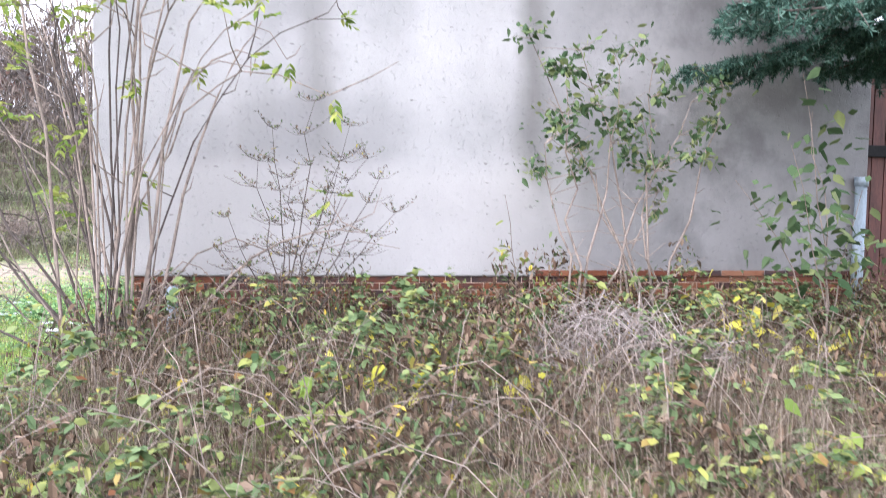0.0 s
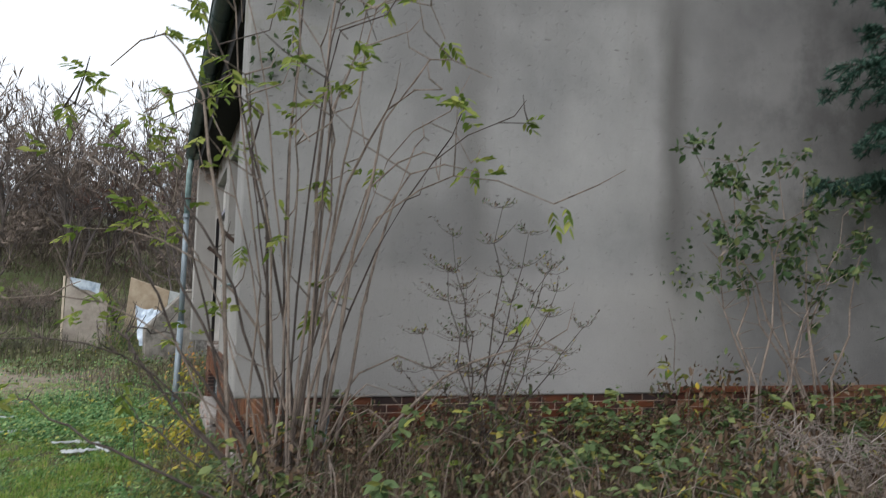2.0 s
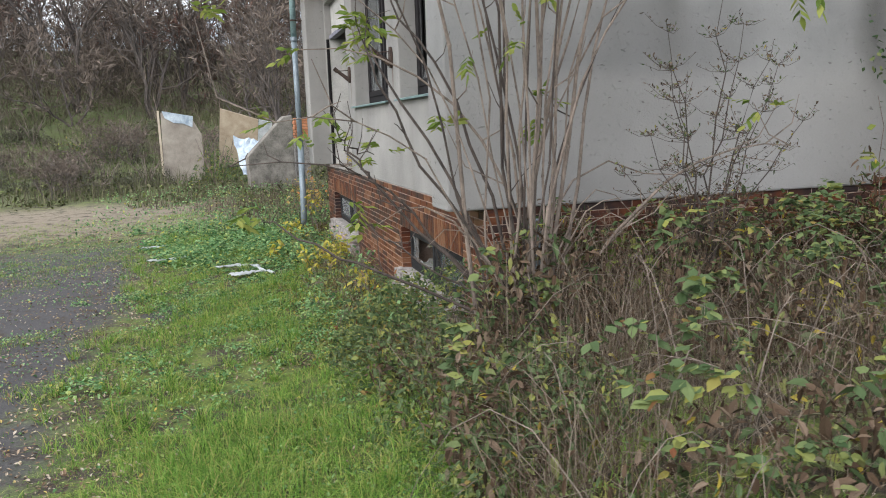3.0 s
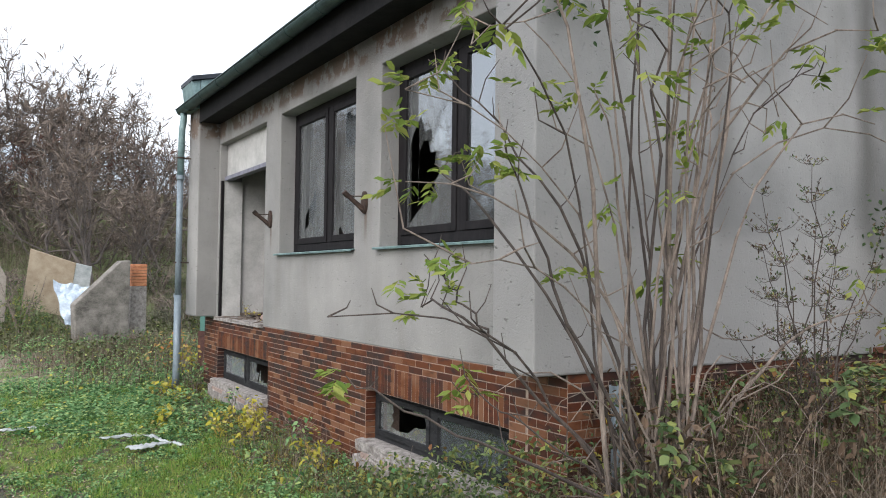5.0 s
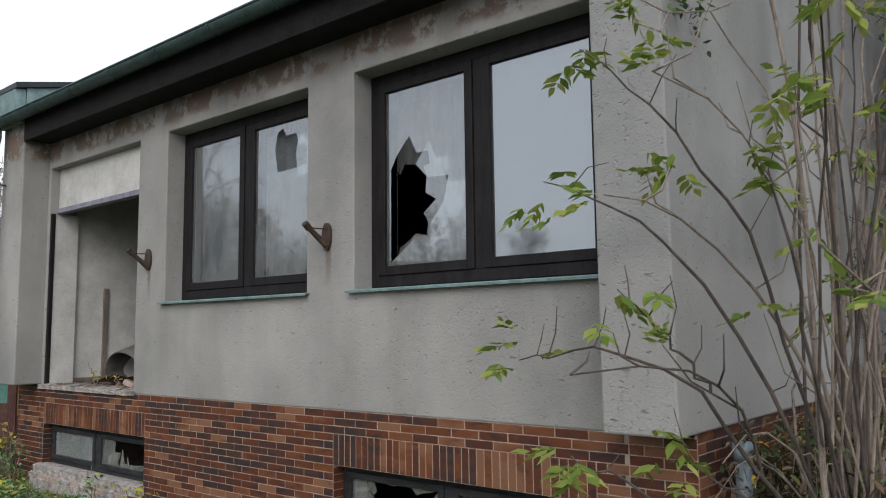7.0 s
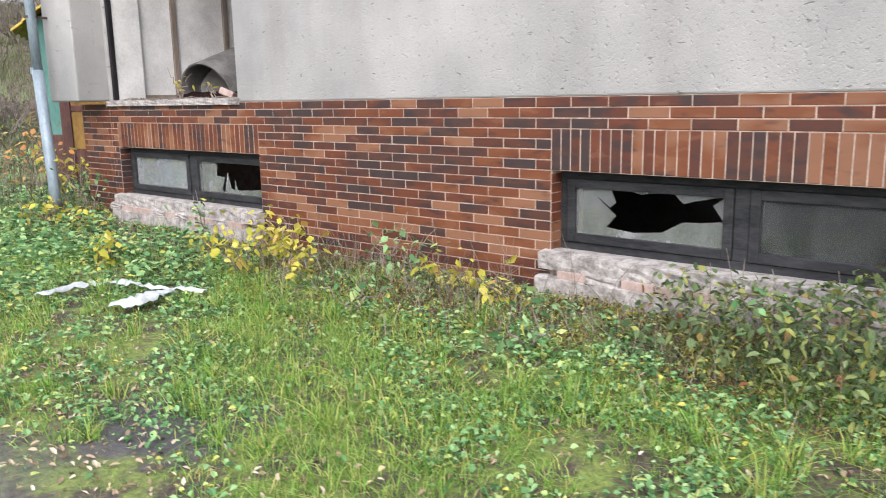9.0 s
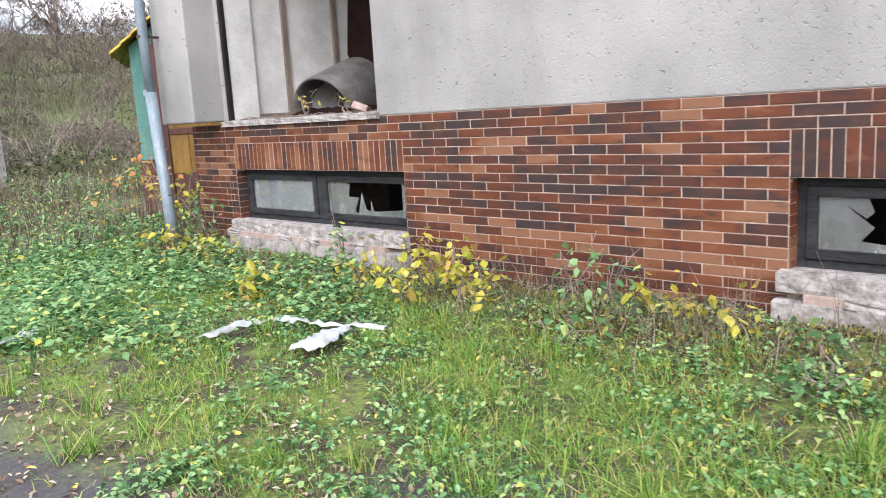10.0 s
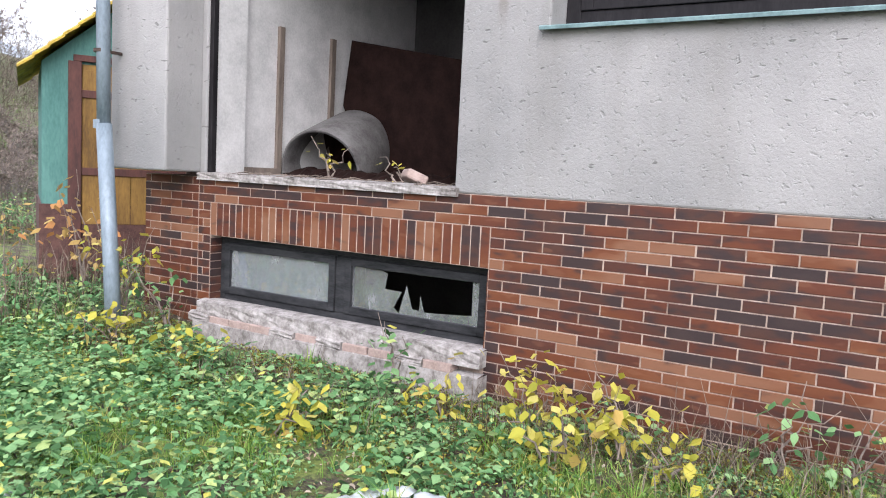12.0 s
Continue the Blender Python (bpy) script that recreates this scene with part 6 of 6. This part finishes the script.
def build_woods():
    r = random.Random(41)
    wmat = speckled("wood_edge_bark", (0.05, 0.042, 0.038), (0.14, 0.12, 0.11), 0.95, 2.0, 0.2, 30)
    tmat = island("wood_edge_twigs", [(0.0, (0.1035, 0.0805, 0.069)), (0.6, (0.184, 0.1495, 0.1323)), (1.0, (0.2645, 0.2127, 0.184))], 0.95)
    red = island("red_brown_twigs", [(0.0, (0.098, 0.057, 0.05)), (1.0, (0.182, 0.1045, 0.09))], 0.95)
    kinds = []
    for i, (h, dense, lean) in enumerate(((9.0, 9, 0.15), (7.0, 10, 0.35), (6.0, 12, 0.45), (8.0, 10, 0.3), (4.0, 12, 0.5))):
        wood, twig = bare_tree_mesh(50 + i, h, dense, lean)
        t = thing("bare_tree", "bare grey-brown tree at the wood's edge on the slope", "tree", pose(0, 0, -50), "trees on the slope")
        part("trunk", wood, wmat, t)
        part("crown", twig, red if i == 2 else tmat, t)
        kinds.append(t)
    first = set()
    spots = []
    for _ in range(140):
        y = r.uniform(30, 62)
        spots.append((r.uniform(-32, 34) * (y / 45), y))
    spots += [(r.uniform(-60, -30), r.uniform(-25, 45)) for _ in range(26)]
    spots += [(0.6, 26.0), (2.2, 27.5), (3.6, 29.0), (5.2, 27.0), (-0.3, 29.0), (1.6, 31.0), (7.2, 30.0), (4.2, 32.0), (9.5, 29.0), (12.0, 31.0)]
    for q, (x, y) in enumerate(spots):
        if x > 0.14 * (y - 2) and r.random() < 0.94:
            continue
        k = r.choice([0, 1, 1, 3, 3, 4, 4, 4] if r.random() > 0.07 or q >= len(spots) - 10 else [2])
        m = Matrix.Translation((x, y, float(ground_z(x, y)) - 0.1)) @ Matrix.Rotation(r.uniform(0, 6.28), 4, "Z") @ Matrix.Scale(r.uniform(0.9, 1.4) if q < len(spots) - 10 else r.uniform(0.55, 0.8), 4)
        if k not in first:
            first.add(k)
            kinds[k].matrix_basis = m
        else:
            c = copy_thing(kinds[k], Matrix.Identity(4))
            c.matrix_basis = m
    for _ in range(70):
        y = r.uniform(15.5, 30)
        x = r.uniform(-14, 14)
        if -4.2 < x < 0.8 and y < 22:
            continue
        c = copy_thing(kinds[4], Matrix.Identity(4))
        c["label"], c["group"], c["category"] = "low bare grey-brown bush on the weedy slope", "bushes on the slope", "bush"
        c.matrix_basis = Matrix.Translation((x, y, float(ground_z(x, y)) - 0.05)) @ Matrix.Rotation(r.uniform(0, 6.28), 4, "Z") @ Matrix.Scale(r.uniform(0.25, 0.5), 4)
    for k, t in enumerate(kinds):
        if k not in first:
            t.matrix_basis = Matrix.Translation((-6.5 + k, 36, float(ground_z(-6.5 + k, 36))))


def build_meadow():
    """Tall dead weeds and scrub from the lawn up the slope."""
    r = np.random.RandomState(61)
    n = 90000
    y = 12.5 + 40 * r.uniform(0, 1, n) ** 1.5
    x = r.uniform(-1, 1, n) * (7 + y * 0.55) + 0.5
    keep = (r.uniform(0, 1, n) < 0.5 + 0.5 * patch(x, y, 0.35, 2.0)) & (y > 15 + 1.5 * patch(x, y * 0, 0.6))
    x, y = x[keep], y[keep]
    h = r.uniform(0.2, 0.75, len(x)) * (1 + 0.4 * patch(x, y, 0.5, 5.0)) * (0.6 + 0.5 * smooth01(15, 22, y))
    s = blades(Shell(), on_ground(x, y), h, r.uniform(0.008, 0.02, len(x)) * (1 + (y - 12) * 0.02), r, 0.5)
    tagged(part("meadow_weeds", s, island("meadow_weeds_dead", [(0.0, (0.07, 0.065, 0.045)), (0.5, (0.15, 0.135, 0.1)), (0.8, (0.1, 0.13, 0.05)), (1.0, (0.27, 0.235, 0.17))], 0.9)), "tall grey-brown dead weeds on the slope", "weeds", kind="stuff")
    n = 60000
    y = 11.5 + 34 * r.uniform(0, 1, n) ** 1.4
    x = r.uniform(-1, 1, n) * (7 + y * 0.5) + 0.5
    keep = (patch(x, y, 0.45, 11.0) > 0.05) & ((y > 14) | (x > -1.5))
    x, y = x[keep], y[keep]
    z = r.uniform(0.0, 0.5, len(x)) * np.clip(patch(x, y, 0.9, 3.0) + 0.5, 0.1, 1.2)
    s = leaves(Shell(), on_ground(x, y) + np.stack([0 * x, 0 * x, z], -1), r.uniform(0.06, 0.16, len(x)), r, 0.7, 0.6)
    tagged(part("slope_scrub", s, island("slope_scrub_leaves", [(0.0, (0.05, 0.055, 0.03)), (0.5, (0.1, 0.12, 0.05)), (0.8, (0.16, 0.15, 0.09)), (1.0, (0.2, 0.26, 0.07))], 0.8)), "low green and grey scrub on the slope", "scrub", kind="stuff")
    # thick dark undergrowth below the trees
    n = 70000
    y = r.uniform(30, 60, n)
    x = r.uniform(-1, 1, n) * (12 + y * 0.75)
    z = r.uniform(0, 1, n) ** 1.3 * (2.4 + 1.6 * patch(x, y, 0.25, 4.0))
    d = r.normal(0, 1, (n, 3)) * (0.6, 0.6, 0.4) + (0, 0, 0.9)
    d /= np.linalg.norm(d, axis=1)[:, None]
    p = on_ground(x, y) + np.stack([0 * x, 0 * x, z], -1)
    sd = np.cross(d, r.normal(0, 1, (n, 3)))
    sd /= np.linalg.norm(sd, axis=1)[:, None]
    l = r.uniform(0.4, 1.3, n)[:, None]
    v = np.stack([p - sd * 0.012, p + sd * 0.012, p + d * l], 1)
    s = Shell().many(v, [(0, 1, 2)])
    tagged(part("undergrowth", s, island("undergrowth_twigs", [(0.0, (0.06, 0.05, 0.042)), (0.7, (0.13, 0.105, 0.09)), (1.0, (0.2, 0.16, 0.13))], 0.95)), "dense bare undergrowth below the trees", "undergrowth", kind="stuff")


def build_scrub_mounds():
    """Grey-green bushes and bramble heaps on the slope and among the rubbish."""
    r = np.random.RandomState(67)
    grey = island("grey_scrub_leaves", [(0.0, (0.05, 0.05, 0.04)), (0.4, (0.115, 0.115, 0.09)), (0.8, (0.17, 0.17, 0.13)), (1.0, (0.12, 0.16, 0.07))], 0.85, 0.15)
    green = bpy.data.materials["bramble_leaf_green"]
    spots = [(-2.0, 18.6, 1.15, 0.75, 1), (-1.7, 19.6, 1.2, 0.7, 1), (-3.9, 19.2, 0.8, 0.9, 0), (-4.9, 18.2, 0.9, 1.0, 0), (-6.2, 19.5, 1.0, 1.3, 0), (-0.9, 17.2, 0.6, 0.6, 1), (0.2, 14.6, 0.45, 0.5, 1)]
    for _ in range(46):
        y = r.uniform(17.5, 30)
        x = r.uniform(-13, 3) if r.uniform() < 0.75 else r.uniform(3, 14)
        if -4.4 < x < 0.6 and y < 21:
            continue
        spots.append((x, y, r.uniform(0.5, 1.3), r.uniform(0.7, 1.6), int(r.uniform() < 0.25)))
    for x, y, h, w, kind in spots:
        n = int(900 * w)
        a, q = r.uniform(0, 6.28, n), np.sqrt(r.uniform(0, 1, n))
        px, py = x + np.cos(a) * q * w, y + np.sin(a) * q * w
        z = h * (1 - q ** 2.2) * (0.75 + 0.25 * np.sin(a * 3 + x)) * r.uniform(0.25, 1.08, n)
        s = leaves(Shell(), on_ground(px, py) + np.stack([0 * px, 0 * px, np.clip(z, 0.02, 3)], -1), r.uniform(0.05, 0.13, n), r, 0.9, 0.4)
        bush = thing("scrub_bush", "low green bramble bush on the weedy slope" if kind else "low grey-green scrub bush on the weedy slope", "bush", group="scrub on the slope")
        part("foliage", s, green if kind else grey, bush)
        s = Shell()
        for _ in range(14):
            b = r.uniform(0, 6.28)
            g = float(ground_z(x, y))
            e = (x + math.cos(b) * w * 0.6, y + math.sin(b) * w * 0.6, g + h * r.uniform(0.7, 1.25))
            s.tube([(x, y, g - 0.02), ((x + e[0]) / 2, (y + e[1]) / 2, g + h * 0.6), e], [0.014, 0.01, 0.004], 4, False)
        part("twigs", s, BARK, bush)


def build_hills():
    m = speckled("hazy_wooded_hill", (0.33, 0.38, 0.43), (0.42, 0.47, 0.51), 1.0, 0.02, 0.0, 0.1)
    for name, dist, top, seed in (("backdrop", 420, 88, 1.0),):
        s = Shell()
        a = np.linspace(-1.5, 1.6, 90)
        v = []
        for t in a:
            x, y = math.sin(t) * dist, math.cos(t) * dist
            z = top * (0.62 + 0.22 * math.sin(t * 2.3 + seed) + 0.1 * math.sin(t * 7 + seed) + 0.03 * math.sin(t * 31))
            v += [(x, y, -5), (x * 1.25, y * 1.25, z)]
        s.add(v, [(2 * i, 2 * i + 2, 2 * i + 3, 2 * i + 1) for i in range(len(a) - 1)])
        tagged(part(name, s, m, smooth=True), "hazy blue wooded ridge in the distance", "hills", kind="structure")


build_hills()
build_woods()
build_meadow()
build_spruce()
build_lawn()
build_nettles()
build_litter()
build_gable_weeds()
build_scrub_mounds()
build_elder()
build_fine_shrub()
build_leafy_shrub()
leafy_branch("broadleaf_sapling", "sapling with large drooping dark green leaves beside the gable", (5.3, -1.3, float(ground_z(5.3, -1.3))), [(4.9, -1.4, 2.75), (5.15, -1.2, 2.5), (4.5, -1.2, 1.95), (5.6, -1.25, 1.9), (4.75, -1.5, 2.2)], DEEP, 71, 0.115, 46, 0.15)
sapling(4.55, -1.3, 0.75, YELLOW, 72, 0.12, 16, "maple sapling with bright yellow leaves in the weeds", 0.13, 4)
sapling(5.0, -1.6, 0.6, YELLOW, 73, 0.11, 9, "small sapling with yellow leaves in the weeds", 0.12, 3)
sapling(3.1, -0.35, 1.55, FRESH, 74, 0.09, 7, "thin sapling with lime-yellow leaves against the gable", 0.06, 2)
sapling(2.3, -2.6, 0.35, YELLOW, 75, 0.09, 9, "low plant with yellow leaves in the weeds", 0.08, 3)
sapling(0.86, -0.67, 0.5, FRESH, 76, 0.1, 24, "leafy weed with lime-green leaves", 0.13, 5)
sapling(1.85, -2.24, 0.4, YELLOW, 77, 0.1, 18, "low plant with yellow leaves in the weeds", 0.12, 4)
sapling(1.53, -1.49, 0.3, YELLOW, 78, 0.07, 14, "low plant with yellow leaves in the weeds", 0.08, 3)
sapling(1.35, -0.3, 0.6, DEEP, 79, 0.09, 16, "leafy weed with dull green leaves by the plinth", 0.1, 4)
sapling(0.95, -0.35, 0.5, DEEP, 80, 0.09, 14, "leafy weed with dull green leaves by the plinth", 0.1, 4)
sapling(1.2, -2.7, 0.35, FRESH, 86, 0.08, 12, "leafy weed with lime-green leaves", 0.1, 3)
sapling(3.4, -3.6, 0.3, FRESH, 87, 0.09, 12, "leafy weed with lime-green leaves", 0.1, 3)
for i, (x, y, h, c) in enumerate(((-0.3, 5.15, 0.42, 10), (-0.75, 4.85, 0.3, 9), (-0.5, 4.62, 0.38, 10), (-0.62, 4.42, 0.28, 6), (-1.15, 6.1, 0.2, 9), (-0.55, 5.55, 0.28, 9), (-0.35, 8.35, 0.85, 8), (-0.7, 8.0, 0.3, 8), (-0.6, 7.3, 0.25, 9), (-0.3, 3.35, 0.25, 6), (-0.42, 2.95, 0.24, 5))):
    sapling(x, y, h, YELLOW, 90 + i, 0.068, int(c * 2.4), "small sapling with yellow leaves by the plinth", 0.06)["group"] = "yellow saplings"
for i, (x, y, h) in enumerate(((-0.25, 4.0, 0.45), (-0.3, 3.75, 0.35), (-0.3, 6.0, 0.5), (-0.28, 7.95, 0.55), (-0.9, 2.4, 0.25), (-0.9, 3.6, 0.2), (-0.4, 1.5, 0.4), (-0.5, 0.8, 0.45))):
    sapling(x, y, h, HERB, 110 + i, 0.06, 12, "green weed standing by the plinth", 0.07)["group"] = "green weeds"


def build_dead_mound():
    r = np.random.RandomState(81)
    s = Shell()
    for _ in range(700):
        x, y = 3.3 + r.normal(0, 0.55), -1.55 + r.normal(0, 0.35)
        top = 0.62 * math.exp(-((x - 3.3) / 0.9) ** 2)
        g = float(ground_z(x, y))
        a, l = r.uniform(0, 6.28), r.uniform(0.15, 0.45)
        z = g + top * r.uniform(0.2, 1.0)
        s.tube([(x, y, z), (x + math.cos(a) * l * 0.5, min(y + math.sin(a) * l * 0.5, -0.1), z + r.uniform(0, 0.12)), (x + math.cos(a) * l, min(y + math.sin(a) * l, -0.1), z - r.uniform(0, 0.15))], [0.003, 0.0025, 0.0015], 3, False)
    tagged(part("dead_bramble_mound", s, GREYTWIG), "grey mound of dead brambles under the gable", "brambles", kind="stuff")
    for nm, cx, cz, sx, sz, n in (("ivy_patch", 0.14, 4.05, 0.22, 0.08, 70), ("ivy_patch", -0.08, 3.45, 0.14, 0.1, 60), ("ivy_patch", 3.3, 2.1, 0.1, 0.18, 50)):
        P = np.stack([cx + r.normal(0, sx, n), -0.03 - np.abs(r.normal(0, 0.035, n)), cz + r.normal(0, sz, n)], -1)
        P[:, 0] = np.maximum(P[:, 0], -0.27)
        D = r.normal(0, 1, (n, 3)) + (0, -0.6, -0.4)
        tagged(part(nm, leaves(Shell(), P, r.uniform(0.03, 0.06, n), r, 0.4, 0.7, D), DEEP), "small patch of green creeper clinging to the render", "creeper", kind="stuff")


build_dead_mound()


def build_far_weeds():
    """Tall weeds between the house end and the shed."""
    r = np.random.RandomState(91)
    n = 16000
    x, y = r.uniform(-4.0, 4.0, n), r.uniform(8.7, 15.5, n)
    keep = free_of_house(x, y) & (r.uniform(0, 1, n) < smooth01(-2.6, -0.8, x + 0.6 * patch(y, x * 0, 0.9))) & ~((x > 0.1) & (x < 3.6) & (y > 9.7) & (y < 13.5))
    x, y = x[keep], y[keep]
    s = blades(Shell(), on_ground(x, y), r.uniform(0.15, 0.6, len(x)), r.uniform(0.004, 0.009, len(x)), r, 0.6)
    tagged(part("tall_weeds", s, STRAW), "tall dry weeds by the house end", "weeds", kind="stuff")
    n = 26000
    x, y = r.uniform(-4.5, 4.5, n), r.uniform(8.7, 16, n)
    keep = free_of_house(x, y) & (r.uniform(0, 1, n) < 0.15 + 0.85 * smooth01(-2.8, -0.6, x + 0.8 * patch(y, x, 0.9))) & ~((x > 0.1) & (x < 3.6) & (y > 9.7) & (y < 13.5))
    x, y = x[keep], y[keep]
    z = r.uniform(0.02, 0.45, len(x)) * (0.6 + 0.5 * patch(x, y, 1.2, 3.0))
    s = leaves(Shell(), on_ground(x, y) + np.stack([0 * x, 0 * x, np.clip(z, 0.01, 1)], -1), r.uniform(0.03, 0.08, len(x)), r, 0.6, 0.55)
    tagged(part("weed_foliage", s, HERB), "green weeds by the house end", "weeds", kind="stuff")


build_far_weeds()
OCHRELEAF = island("tan_leaves", [(0.0, (0.4, 0.26, 0.08)), (0.6, (0.55, 0.4, 0.16)), (1.0, (0.5, 0.22, 0.08))], 0.7, 0.3)
sapling(-0.15, 9.1, 1.05, OCHRELEAF, 131, 0.08, 16, "thin sapling with tan autumn leaves behind the downpipe", 0.1, 4)
sapling(-0.5, 9.6, 0.8, OCHRELEAF, 132, 0.08, 12, "thin sapling with tan autumn leaves by the shed", 0.1, 3)
leafy_branch("sill_sprout", "tiny yellow-leaved sprout growing on the door sill", (0.12, 6.9, 1.1), [(0.1, 7.05, 1.38), (0.15, 6.75, 1.32), (0.08, 6.9, 1.27)], YELLOW, 133, 0.045, 4, 0.03)
leafy_branch("sill_sprout", "tiny yellow-leaved sprout growing on the door sill", (0.1, 6.35, 1.1), [(0.12, 6.5, 1.26), (0.06, 6.3, 1.22)], YELLOW, 134, 0.045, 3, 0.03)

# ---- bricks ----
lay_front()
lay_gable()
